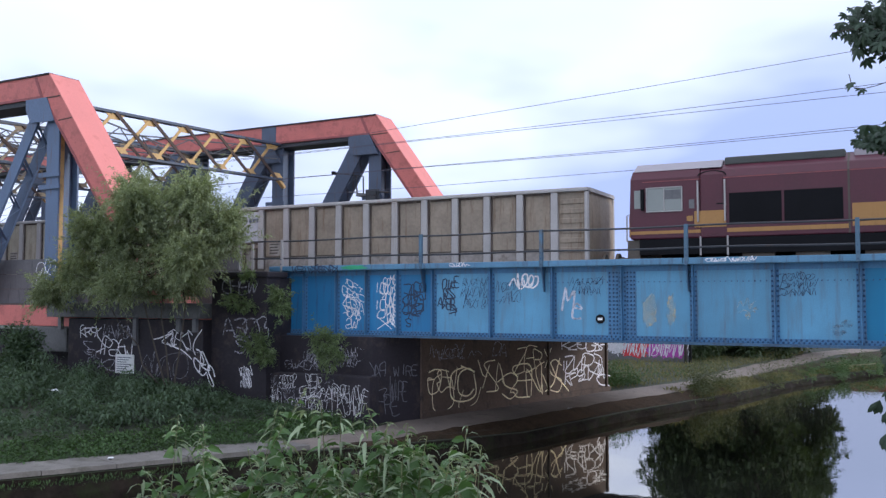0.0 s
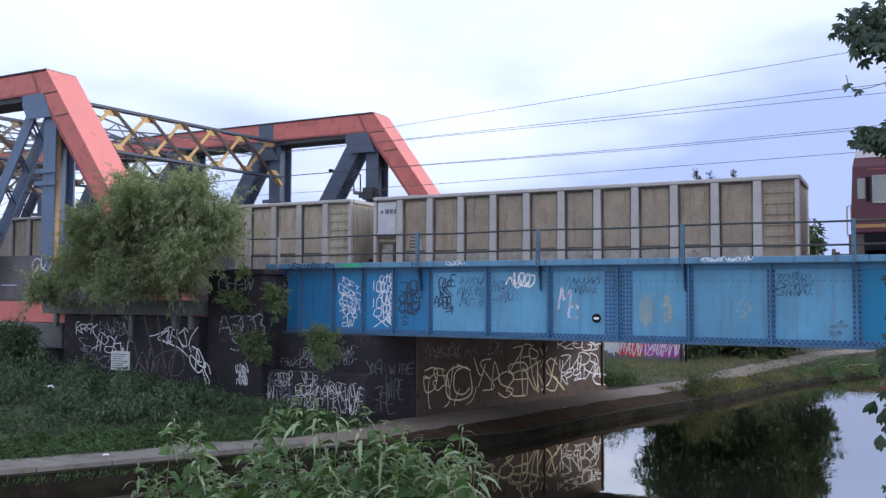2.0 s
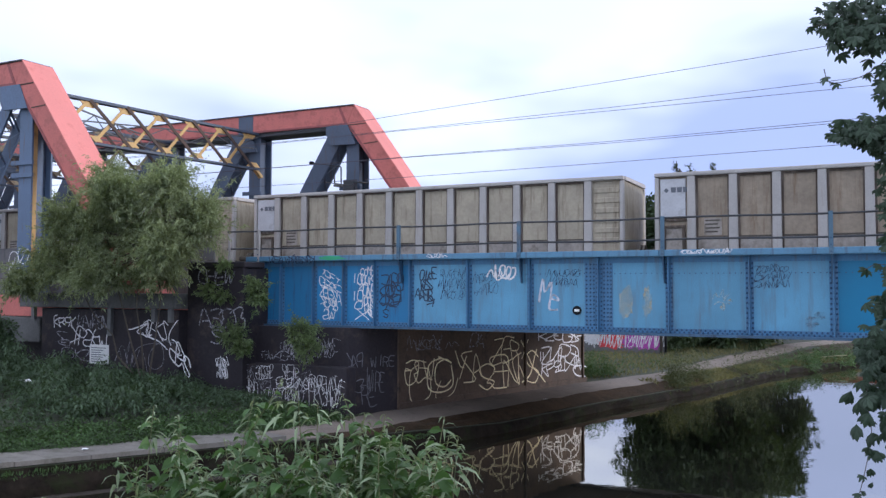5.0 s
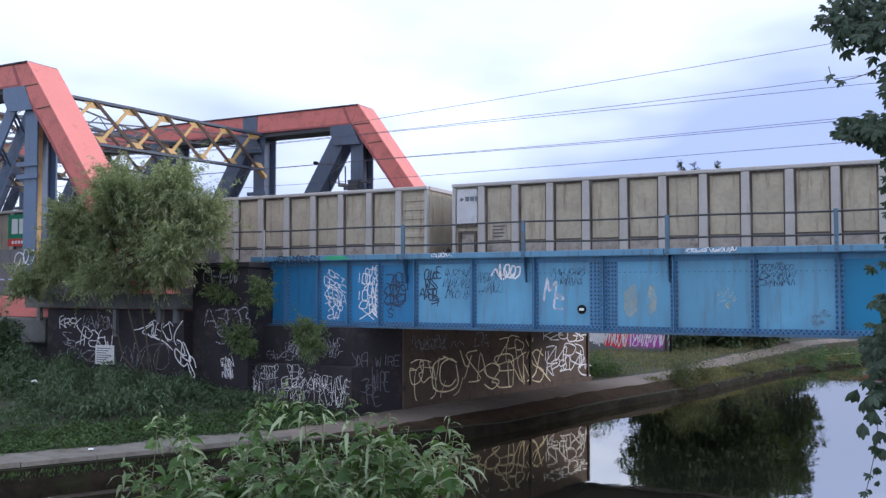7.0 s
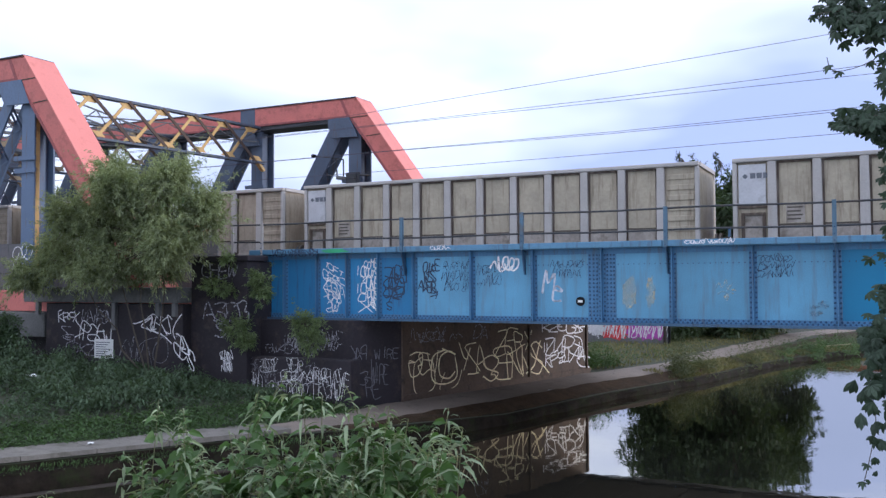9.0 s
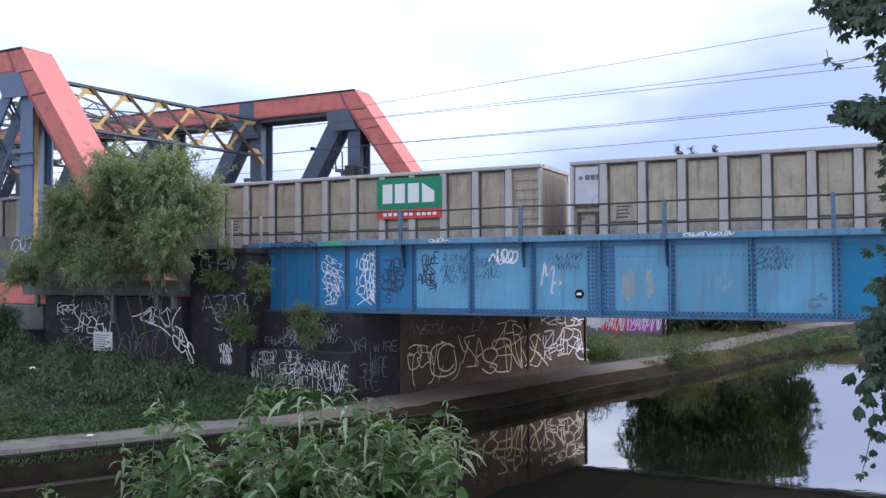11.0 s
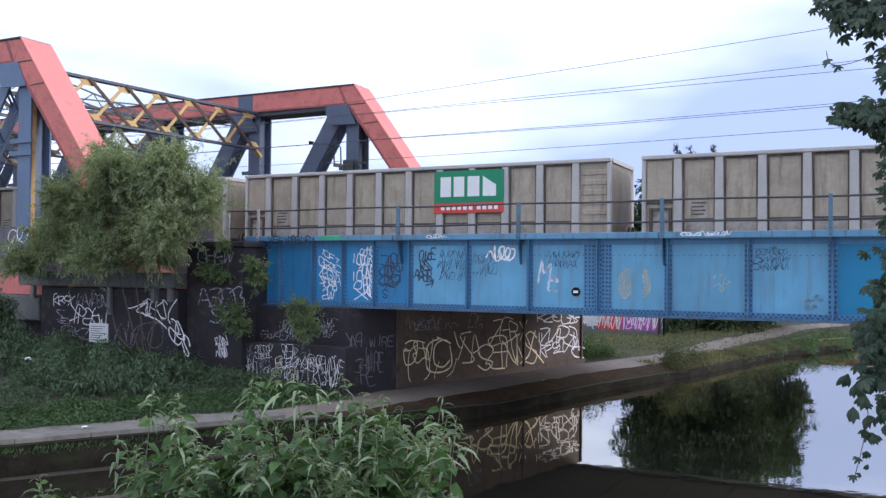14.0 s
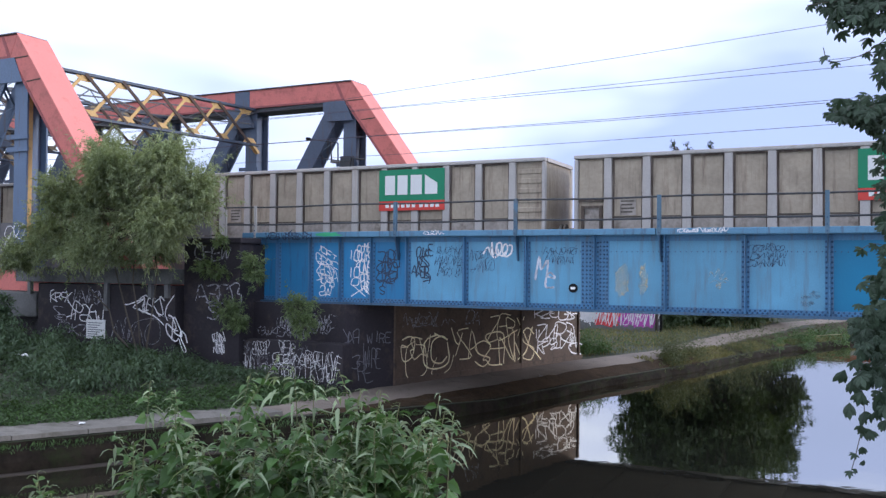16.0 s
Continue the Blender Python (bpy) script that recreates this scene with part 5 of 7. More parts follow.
                part("louvre", Build().box(xa + 0.04, xb - 0.04, *sorted((s * (W + 0.012), s * (W + 0.017))), z, z + 0.03), M["grille"], g)
        part("solebar", Build().box(0.3, L - 0.3, *sorted((s * (W - 0.12), s * (W - 0.02))), 1.2, 1.618), M["grille"], t, "black solebar")
        for x in (3.0, 4.3, 5.9, 7.4):
            part("underframe_box", Build().box(x, x + 0.8, *sorted((s * (W - 0.3), s * (W - 0.08))), 0.85, 1.195), M["grime"], t)
    part("body_joint", Build().extrude_x([(y * 1.006, z + 0.006) for y, z in side], 5.55, 5.60), M["grime"], t)
    part("roof_hatch", Build().box(2.55, 5.5, -1.0, 1.0, 3.58, 3.79), M["roof_dark"], t, "dark roof panels", 0.03)
    part("roof_hatch", Build().box(5.7, L - 2.6, -0.95, 0.95, 3.58, 3.79), M["roof_grey"], t, "grey roof panels", 0.03)
    part("fuel_tank", Build().box(8, L - 8, -1.15, 1.15, 0.3, 1.1), M["grille"], t, "black fuel tank", 0.08)
    for x in (4.2, L - 4.2):
        b = Build()
        for s in (-1, 1):
            b.box(x - 2.4, x + 2.4, s * 1.02 - 0.07, s * 1.02 + 0.07, 0.45, 0.95)
        bogie = part("bogie", b, M["grille"], t, "black three-axle bogie", 0.03)
        for dx in (-1.9, 0, 1.9):
            make_wheelset(bogie, x + dx, 0.53)
    return t


plain = make_wagon("plain")
boarded = make_wagon("board")
WAGONS = [plain, copy_thing(plain, Matrix()), copy_thing(plain, Matrix()), boarded] + [copy_thing(boarded, Matrix()) for k in range(4)]


def weather(wagon, mat):
    """Gives one wagon's panels the colour of its own grime."""
    for ob in wagon.children_recursive:
        if ob.name.split(".")[0] in ("side_wall", "end_wall", "end_bulge", "corrugation"):
            ob.material_slots[0].link = "OBJECT"
            ob.material_slots[0].material = mat


weather(WAGONS[0], M["panel_brown"])
weather(WAGONS[1], M["panel_pale"])
weather(WAGONS[2], M["panel_pale"])
LOCO = make_locomotive()


# ---- spray paint ----
def scrawl(rng, loops=0.0):
    """A loose loop or zigzag that is no letter."""
    n, kind = rng.randint(5, 8), max(rng.random(), loops)
    if loops and rng.random() < 0.45:
        lean, wide = rng.uniform(-0.2, 0.2), rng.uniform(0.3, 0.5)
        return [(0.45 + wide * math.cos(1.2 + 0.9 * k) * (1 + 0.05 * k) + lean * math.sin(k), 0.5 + 0.5 * math.sin(1.2 + 0.9 * k)) for k in range(rng.randint(7, 9))]
    if kind < 0.45:
        return [(k / (n - 1) * 1.5 - 0.25 + rng.uniform(-0.25, 0.25), (k % 2) * rng.uniform(0.6, 1.1) + rng.uniform(-0.1, 0.25)) for k in range(n)]
    if kind < 0.75:
        a0, turn, drift = rng.uniform(0, 6.3), rng.choice((-1, 1)) * rng.uniform(0.9, 1.4), rng.uniform(0.05, 0.14)
        return [(0.1 + drift * k + 0.45 * math.cos(a0 + turn * k), 0.5 + 0.5 * math.sin(a0 + turn * k) * rng.uniform(0.6, 1.1)) for k in range(n + 2)]
    x = rng.uniform(-0.2, 0.6)
    return [(x + rng.uniform(-0.35, 0.65), rng.uniform(-0.1, 1.1)) for k in range(n)]


def spline(pts, steps=5):
    pts = [Vector(p) for p in pts]
    out = []
    for i in range(len(pts) - 1):
        p0, p1, p2, p3 = pts[max(i - 1, 0)], pts[i], pts[i + 1], pts[min(i + 2, len(pts) - 1)]
        for k in range(steps):
            u = k / steps
            out.append(0.5 * (2 * p1 + (p2 - p0) * u + (2 * p0 - 5 * p1 + 4 * p2 - p3) * u * u + (3 * p1 - p0 - 3 * p2 + p3) * u ** 3))
    return out + [pts[-1]]


def face_girder(u, z):
    return Vector((u, GY - 0.004, z)), Vector((0, -1, 0))


def face_flange(u, z):
    return Vector((u, GY - 0.273, z)), Vector((0, -1, 0))


def face_pier(u, z):
    return Vector((u, 20.246, z)), Vector((0, -1, 0))


def face_wall(u, z):
    return Vector((u, 19.896, z)), Vector((0, -1, 0))


def face_wing(u, z):
    return Vector((u, 20.446, z)), Vector((0, -1, 0))


def face_abutment(u, z):
    d = Vector((2.5, 10.15, 0)).normalized()
    n = Vector((d.y, -d.x, 0))
    return Vector((-12.6, 22.6, z)) + d * u + n * 0.006, n


def face_back(u, z):
    return Vector((u, 20.894, z)), Vector((0, -1, 0))


def face_corner(u, z):
    d = Vector((0.62, 1.68, 0)).normalized()
    n = Vector((d.y, -d.x, 0))
    return Vector((-13.2, 20.9, z)) + d * u + n * 0.004, n


def face_far(u, z):
    return Vector((u, 47.994, z)), Vector((0, -1, 0))


# hand-drawn capitals: strokes through points on a grid four wide and six high
GLYPHS = {"A": "002640 1232", "B": "00063645343303 3342413000", "C": "452605012041", "D": "00063644423000", "E": "46060040 0333", "e": "03433414021040",
          "F": "000646 0333", "G": "45260501204143 2343", "H": "0006 4046 0343", "I": "2026", "J": "36312001", "K": "0006 4603 0340", "L": "060040",
          "M": "0006234640", "N": "00064046", "O": "260501204145 4526", "P": "000636453303", "R": "000636453303 2340", "S": "45260513423001",
          "T": "0646 2620", "U": "0601204146", "V": "062046", "W": "0610243046", "X": "0046 0640", "Y": "0623 4620", "Z": "06460040",
          "0": "260501204145 4526", "1": "152620", "3": "05364533423001", "-": "1333"}


def ribbon(b, face, pts, pen, lift, rng):
    """One sprayed stroke along points of a wall."""
    edge = []
    for k, (u, z) in enumerate(pts):
        (ua, za), (ub, zb) = pts[max(k - 1, 0)], pts[min(k + 1, len(pts) - 1)]
        d = Vector((ub - ua, zb - za))
        d = d.normalized() if d.length > 1e-6 else Vector((1, 0))
        w = pen * 0.36 * rng.uniform(0.8, 1.2)
        for q in (-1, 1):
            p, n = face(u - d.y * w * q, z + d.x * w * q)
            edge.append(p + n * (lift + 0.00008 * k))
    b.add(edge, [(2 * k, 2 * k + 1, 2 * k + 3, 2 * k + 2) for k in range(len(pts) - 1)])


def tag(parent, face, u0, u1, z0, z1, mat, letters, rows=1, pen=0.045, seed=1, slant=0.15, size=1.25, loops=0.0):
    """Loose sprayed strokes that fill a patch of a wall."""
    rng, b = random.Random(seed), Build()
    rh, cw = (z1 - z0) / rows, (u1 - u0) / letters
    for r in range(rows):
        for i in range(letters):
            stroke = scrawl(rng, loops)
            pts = []
            hh, ww = rh * rng.uniform(0.7, 1.0) * min(size, 1.12), cw * rng.uniform(0.85, 1.15) * size
            base = z0 + rh * r + rng.uniform(0, 0.12) * rh
            for p in spline(stroke):
                v = base + p.y * hh
                pts.append((u0 + cw * i + p.x * ww + slant * (v - base), min(max(v, z0 - 0.05), z1 + 0.05)))
            ribbon(b, face, pts, pen, 0.0006 * ((i + 3 * r) % 7), rng)
    return part("spray_tag", b, M[mat], parent, "sprayed scrawl that cannot be read", kind="stuff")


def word(parent, face, text, u0, u1, z0, z1, mat, pen, tilt=0.0, seed=1):
    """Quick sprayed capitals that fill a patch of a wall, rising by tilt along the line."""
    rng, b = random.Random(seed), Build()
    cw, h = (u1 - u0) / len(text), z1 - z0
    for i, letter in enumerate(text):
        grow, drop, lean = rng.uniform(0.85, 1.2), rng.uniform(-0.14, 0.10) * h, rng.uniform(-0.15, 0.4)
        for k, stroke in enumerate(GLYPHS[letter].split()):
            pts = []
            for q in range(0, len(stroke), 2):
                gx, gy = int(stroke[q]) / 4 + rng.uniform(-0.10, 0.10), int(stroke[q + 1]) / 6 + rng.uniform(-0.07, 0.07)
                u = u0 + cw * (i + 0.04 + 0.92 * gx * grow + lean * gy)
                pts.append((u, z0 + drop + h * gy * grow + tilt * (u - (u0 + u1) / 2)))
            ribbon(b, face, [tuple(p) for p in spline(pts, 4)], pen, 0.0007 * ((2 * i + k) % 6), rng)
    return part("spray_tag", b, M[mat], parent, "sprayed hand lettering", kind="stuff")


def wild(parent, face, count, u0, u1, z0, z1, mat, pen, tilt=0.0, seed=1):
    """Tangled sprayed signs, turned and mirrored, that cannot be read."""
    rng, b = random.Random(seed), Build()
    cw, h = (u1 - u0) / count, z1 - z0
    for i in range(count):
        glyph = GLYPHS[rng.choice("AKRSZNEGWPYB3")].split()
        flip, turn, grow = rng.choice((-1, 1)), rng.uniform(-0.5, 0.5), rng.uniform(0.95, 1.3)
        for k, stroke in enumerate(glyph):
            pts = []
            for q in range(0, len(stroke), 2):
                gx, gy = flip * (int(stroke[q]) / 4 - 0.5) + rng.uniform(-0.12, 0.12), int(stroke[q + 1]) / 6 - 0.5 + rng.uniform(-0.08, 0.08)
                u = u0 + cw * (i + 0.5 + 1.15 * grow * (gx * math.cos(turn) - gy * math.sin(turn) * 0.8))
                z = z0 + h * (0.5 + grow * 0.95 * (gx * math.sin(turn) * 0.5 + gy * math.cos(turn)))
                pts.append((u, z + tilt * (u - (u0 + u1) / 2)))
            pts = [(min(max(u, u0 - 0.04), u1 + 0.04), z) for u, z in pts]
            if k == 0 and i < count - 1 and rng.random() < 0.4:
                pts.append((pts[-1][0] + cw * rng.uniform(0.3, 0.9), pts[-1][1] + h * rng.uniform(-0.25, 0.35)))
            ribbon(b, face, [tuple(p) for p in spline(pts, 4)], pen, 0.0007 * ((2 * i + k) % 6), rng)
    return part("spray_tag", b, M[mat], parent, "sprayed scrawl that cannot be read", kind="stuff")


def line(parent, face, pts, mat, pen, seed=1):
    rng, b = random.Random(seed), Build()
    ribbon(b, face, [tuple(p) for p in spline(pts, 5)], pen, 0.002, rng)
    return part("spray_tag", b, M[mat], parent, "long sprayed flourish")


def smear(parent, face, u0, u1, z0, z1, mat, seed=1):
    """An uneven patch of paint."""
    rng, ring = random.Random(seed), []
    for k in range(64):
        a = 2 * math.pi * k / 64
        q = 0.5 * (0.82 + 0.3 * noise.noise((math.cos(a) * 2, math.sin(a) * 2, seed)) + 0.25 * noise.noise((math.cos(a) * 9, math.sin(a) * 9, seed)))
        c, s = math.cos(a), math.sin(a)
        p, n = face((u0 + u1) / 2 + (u1 - u0) * q * math.copysign(abs(c) ** 0.8, c), (z0 + z1) / 2 + (z1 - z0) * q * math.copysign(abs(s) ** 0.8, s))
        ring.append(p - n * 0.001)
    return part("paint_patch", Build().add(ring, [tuple(range(64))]), M[mat], parent, "worn patch of paint")


def top(name):
    return next(o for o in scene.objects if o.name == name)


def paint_walls():
    g, a, p, w = top("plate_girder"), top("abutment_wall"), top("end_pier"), top("retaining_wall")
    # the girder
    word(g, face_girder, "10FT", -14.52, -13.86, 4.61, 4.77, "spray_white", 0.032, -0.5, 11)
    wild(g, face_girder, 4, -14.52, -13.82, 4.25, 4.51, "spray_white", 0.032, -0.5, 12)
    wild(g, face_girder, 5, -14.51, -13.81, 3.99, 4.27, "spray_white", 0.032, -0.45, 13)
    wild(g, face_girder, 4, -14.51, -13.93, 3.76, 4.02, "spray_white", 0.032, -0.3, 14)
    wild(g, face_girder, 2, -14.41, -14.02, 3.43, 3.73, "spray_white", 0.032, 0, 15)
    word(g, face_girder, "IO", -13.44, -13.12, 4.48, 4.77, "spray_white", 0.035, -0.2, 16)
    word(g, face_girder, "Y", -13.34, -13.10, 4.29, 4.48, "spray_white", 0.035, 0, 17)
    word(g, face_girder, "IO", -13.43, -13.11, 3.97, 4.26, "spray_white", 0.035, -0.1, 18)
    word(g, face_girder, "O", -13.35, -13.11, 3.74, 3.95, "spray_white", 0.035, 0, 19)
    word(g, face_girder, "X", -13.39, -12.96, 3.44, 3.71, "spray_white", 0.035, 0, 20)
    word(g, face_girder, "COME", -13.16, -12.71, 4.71, 4.90, "spray_white", 0.035, 0, 21)
    word(g, face_girder, "OUTS", -13.12, -12.71, 4.42, 4.67, "spray_white", 0.038, -0.2, 22)
    word(g, face_girder, "ONE", -13.08, -12.70, 4.08, 4.40, "spray_white", 0.045, -0.2, 23)
    wild(g, face_girder, 3, -13.02, -12.68, 3.59, 4.07, "spray_white", 0.042, -0.2, 24)
    wild(g, face_girder, 4, -12.48, -11.78, 4.26, 4.70, "spray_black", 0.048, 0.1, 25)
    wild(g, face_girder, 3, -12.48, -11.88, 3.92, 4.36, "spray_black", 0.048, 0.1, 26)
    wild(g, face_girder, 2, -12.46, -11.90, 3.79, 4.06, "spray_black", 0.048, 0.3, 27)
    word(g, face_girder, "S", -12.44, -12.22, 3.55, 3.80, "spray_black", 0.048, 0, 28)
    word(g, face_girder, "OIKE", -11.27, -10.75, 4.58, 4.84, "spray_black", 0.048, 0, 29)
    wild(g, face_girder, 3, -11.21, -10.88, 4.33, 4.56, "spray_black", 0.048, 0.1, 30)
    wild(g, face_girder, 4, -11.37, -10.88, 4.02, 4.31, "spray_black", 0.048, -0.2, 31)
    wild(g, face_girder, 1, -11.00, -10.84, 3.87, 4.07, "spray_black", 0.048, 0, 32)
    word(g, face_girder, "Me", -7.80, -7.28, 3.90, 4.48, "spray_faint", 0.075, -0.25, 33)
    wild(g, face_flange, 3, -16.15, -15.64, 5.08, 5.24, "spray_black", 0.038, 0, 34)
    wild(g, face_flange, 8, -15.58, -14.58, 5.07, 5.24, "spray_black", 0.038, 0, 35)
    tag(g, face_girder, -10.70, -9.88, 4.05, 4.86, "spray_black", 5, 3, 0.013, 17)
    tag(g, face_girder, -9.20, -8.60, 4.50, 4.93, "spray_white", 3, 1, 0.06, 18)
    tag(g, face_girder, -9.64, -8.99, 4.15, 4.78, "spray_black", 4, 2, 0.013, 19)
    tag(g, face_girder, -7.53, -6.76, 4.38, 4.83, "spray_black", 5, 2, 0.013, 22)
    smear(g, face_girder, -5.74, -5.33, 3.55, 4.45, "spray_yellow", 23)
    smear(g, face_girder, -5.15, -4.88, 3.58, 4.45, "spray_yellow", 24)
    smear(g, face_girder, -1.5, -1.15, 3.45, 3.75, "rust", 25)
    smear(g, face_girder, -1.3, -1.0, 3.65, 3.85, "rust", 46)
    tag(g, face_girder, -3.40, -3.10, 3.80, 4.3, "spray_yellow", 2, 2, 0.03, 26)
    tag(g, face_girder, -2.57, -1.85, 4.35, 4.88, "spray_black", 5, 3, 0.015, 27)
    smear(g, face_flange, -14.5, -13.5, 5.125, 5.262, "spray_green", 29)
    tag(g, face_flange, -4.11, -3.08, 5.15, 5.255, "spray_white", 9, 1, 0.02, 30)
    tag(g, face_flange, -10.87, -10.36, 5.15, 5.255, "spray_white", 4, 1, 0.02, 31)
    tag(top("truss"), lambda u, z: (Vector((u, 20.495, z)), Vector((0, -1, 0))), -26.7, -26.05, 4.5, 5.6, "spray_white", 2, 2, 0.04, 47)
    # the abutment, the pier and the walls
    word(a, face_abutment, "DA", 3.31, 4.17, 2.43, 2.87, "spray_grey", 0.043, 0, 36)
    word(a, face_abutment, "ZERX", 4.52, 6.83, 1.92, 2.61, "spray_cream", 0.050, 0.0, 37)
    wild(a, face_abutment, 3, 2.68, 3.97, 1.47, 2.20, "spray_cream", 0.054, -0.1, 38)
    wild(a, face_abutment, 5, 3.91, 7.26, 1.08, 1.98, "spray_cream", 0.061, 0.05, 39)
    wild(a, face_abutment, 3, 0.35, 1.58, 1.53, 2.20, "spray_cream", 0.050, 0, 40)
    word(a, face_abutment, "O", 1.35, 2.57, 1.19, 2.29, "spray_cream", 0.065, 0, 41)
    word(a, face_abutment, "C", 1.74, 2.46, 1.44, 2.14, "spray_cream", 0.065, 0, 42)
    word(a, face_abutment, "O", 0.51, 1.59, 0.92, 2.15, "spray_cream", 0.043, 0, 43)
    word(a, face_abutment, "U", 1.70, 2.52, 0.96, 1.53, "spray_cream", 0.036, 0, 44)
    wild(a, face_abutment, 4, 7.55, 9.93, 1.62, 2.22, "spray_white", 0.065, -0.05, 45)
    wild(a, face_abutment, 4, 7.55, 9.13, 1.27, 1.72, "spray_white", 0.058, 0.1, 46)
    wild(a, face_abutment, 2, 9.13, 10.38, 1.34, 1.89, "spray_white", 0.065, 0, 47)
    word(a, face_abutment, "S", 9.45, 10.42, 0.88, 1.46, "spray_white", 0.072, 0, 48)
    wild(a, face_abutment, 3, 7.36, 8.86, 2.48, 2.78, "spray_white", 0.058, 0, 49)
    wild(a, face_abutment, 3, 8.97, 10.38, 2.39, 2.73, "spray_white", 0.072, 0, 50)
    word(a, face_corner, "WIRE", 0.75, 1.68, 2.08, 2.40, "spray_ghost", 0.034, 0, 51)
    word(a, face_corner, "WIRE", 0.59, 1.28, 1.42, 1.93, "spray_ghost", 0.034, -0.35, 52)
    word(a, face_corner, "3", 0.19, 0.47, 1.37, 1.72, "spray_ghost", 0.034, 0, 53)
    wild(a, face_corner, 2, 0.47, 0.95, 1.05, 1.50, "spray_ghost", 0.034, -0.2, 54)
    wild(a, face_corner, 3, -0.11, 0.44, 2.07, 2.49, "spray_ghost", 0.034, 0, 55)
    word(p, face_pier, "CHEW", -18.06, -16.83, 4.47, 4.81, "spray_grey", 0.06, 0, 56)
    wild(p, face_pier, 4, -18.02, -16.38, 3.16, 3.72, "spray_grey", 0.06, 0, 57)
    word(p, face_pier, "S", -17.60, -17.18, 2.74, 3.12, "spray_grey", 0.06, 0, 58)
    wild(p, face_wing, 8, -16.75, -16.13, 1.75, 2.06, "spray_grey", 0.014, -0.1, 60)
    wild(p, face_wing, 6, -16.05, -15.49, 1.75, 2.09, "spray_white", 0.016, 0.1, 61)
    wild(p, face_wing, 6, -15.13, -14.59, 1.82, 2.13, "spray_white", 0.014, -0.1, 62)
    wild(p, face_wing, 8, -16.86, -16.02, 1.29, 1.71, "spray_white", 0.016, -0.2, 63)
    wild(p, face_wing, 8, -16.00, -15.13, 1.24, 1.72, "spray_grey", 0.016, 0.1, 64)
    wild(p, face_wing, 8, -14.20, -13.05, 1.48, 1.85, "spray_white", 0.016, -0.05, 65)
    wild(p, face_wing, 6, -14.04, -13.23, 1.11, 1.48, "spray_white", 0.016, 0, 66)
    wild(p, face_wing, 6, -15.03, -14.20, 1.39, 1.87, "spray_grey", 0.016, 0.3, 67)
    wild(p, face_wing, 10, -15.71, -14.25, 0.93, 1.43, "spray_white", 0.014, 0, 68)
    wild(w, face_wall, 4, -23.70, -22.80, 3.08, 3.38, "spray_white", 0.04, 0, 70)
    wild(w, face_wall, 6, -22.65, -21.37, 3.06, 3.47, "spray_grey", 0.04, 0, 71)
    wild(w, face_wall, 5, -22.94, -21.41, 2.46, 2.96, "spray_white", 0.045, -0.15, 72)
    wild(w, face_wall, 1, -23.56, -23.20, 2.62, 2.89, "spray_grey", 0.04, 0, 73)
    wild(w, face_wall, 1, -23.45, -23.04, 2.39, 2.64, "spray_grey", 0.04, 0, 74)
    wild(w, face_wall, 1, -23.29, -22.88, 2.11, 2.40, "spray_grey", 0.04, 0, 75)
    word(w, face_wall, "KZ", -22.73, -22.08, 2.03, 2.38, "spray_grey", 0.04, 0, 76)
    wild(w, face_wall, 5, -19.91, -18.94, 2.85, 3.32, "spray_white", 0.04, -0.05, 77)
    wild(w, face_wall, 3, -18.77, -18.05, 1.94, 2.54, "spray_white", 0.055, -0.8, 78)
    wild(p, face_wing, 9, -16.35, -14.9, 1.05, 1.3, "spray_grey", 0.02, 0, 91)
    wild(p, face_wing, 8, -15.3, -13.9, 1.55, 1.8, "spray_white", 0.02, 0.05, 92)
    wild(a, face_back, 7, -16.2, -14.6, 2.25, 2.5, "spray_grey", 0.03, 0, 93)
    wild(a, face_back, 6, -14.9, -13.5, 2.55, 2.9, "spray_grey", 0.025, 0, 94)
    line(a, face_abutment, [(6.7, 1.95), (7.0, 1.55), (7.3, 1.35), (7.75, 1.0)], "spray_cream", 0.07, 81)
    line(a, face_abutment, [(6.3, 1.10), (6.8, 1.35), (7.05, 1.9), (7.2, 2.2)], "spray_cream", 0.08, 82)
    line(a, face_abutment, [(7.45, 1.75), (7.45, 2.1)], "spray_white", 0.07, 83)
    line(a, face_abutment, [(7.62, 1.78), (7.62, 2.08)], "spray_white", 0.07, 84)
    tag(a, face_abutment, 0.5, 2.6, 2.45, 2.85, "spray_grey", 5, 1, 0.03, 65, 0)
    smear(p, face_pier, -17.32, -16.9, 1.65, 2.2, "spray_grey", 35)
    tag(p, face_pier, -17.3, -16.95, 1.7, 2.3, "spray_white", 2, 2, 0.03, 43, -0.3)
    line(w, face_wall, [(-20.54, 3.06), (-20.3, 3.08), (-19.73, 3.25), (-20.14, 3.0), (-19.84, 2.9), (-19.27, 2.73), (-18.91, 2.49)], "spray_white", 0.05, 85)
    line(w, face_wall, [(-18.78, 2.63), (-18.87, 2.83), (-18.79, 3.08), (-18.53, 3.38)], "spray_white", 0.05, 86)
    tag(w, face_wall, -21.6, -19.3, 1.7, 2.8, "spray_grey", 3, 1, 0.02, 45)
    tag(a, face_back, -15.6, -14.9, 2.4, 2.85, "spray_grey", 4, 1, 0.025, 71)
    tag(a, face_back, -14.5, -13.7, 2.35, 2.75, "spray_grey", 4, 1, 0.03, 76, 0.15, 1.1, 0.4)


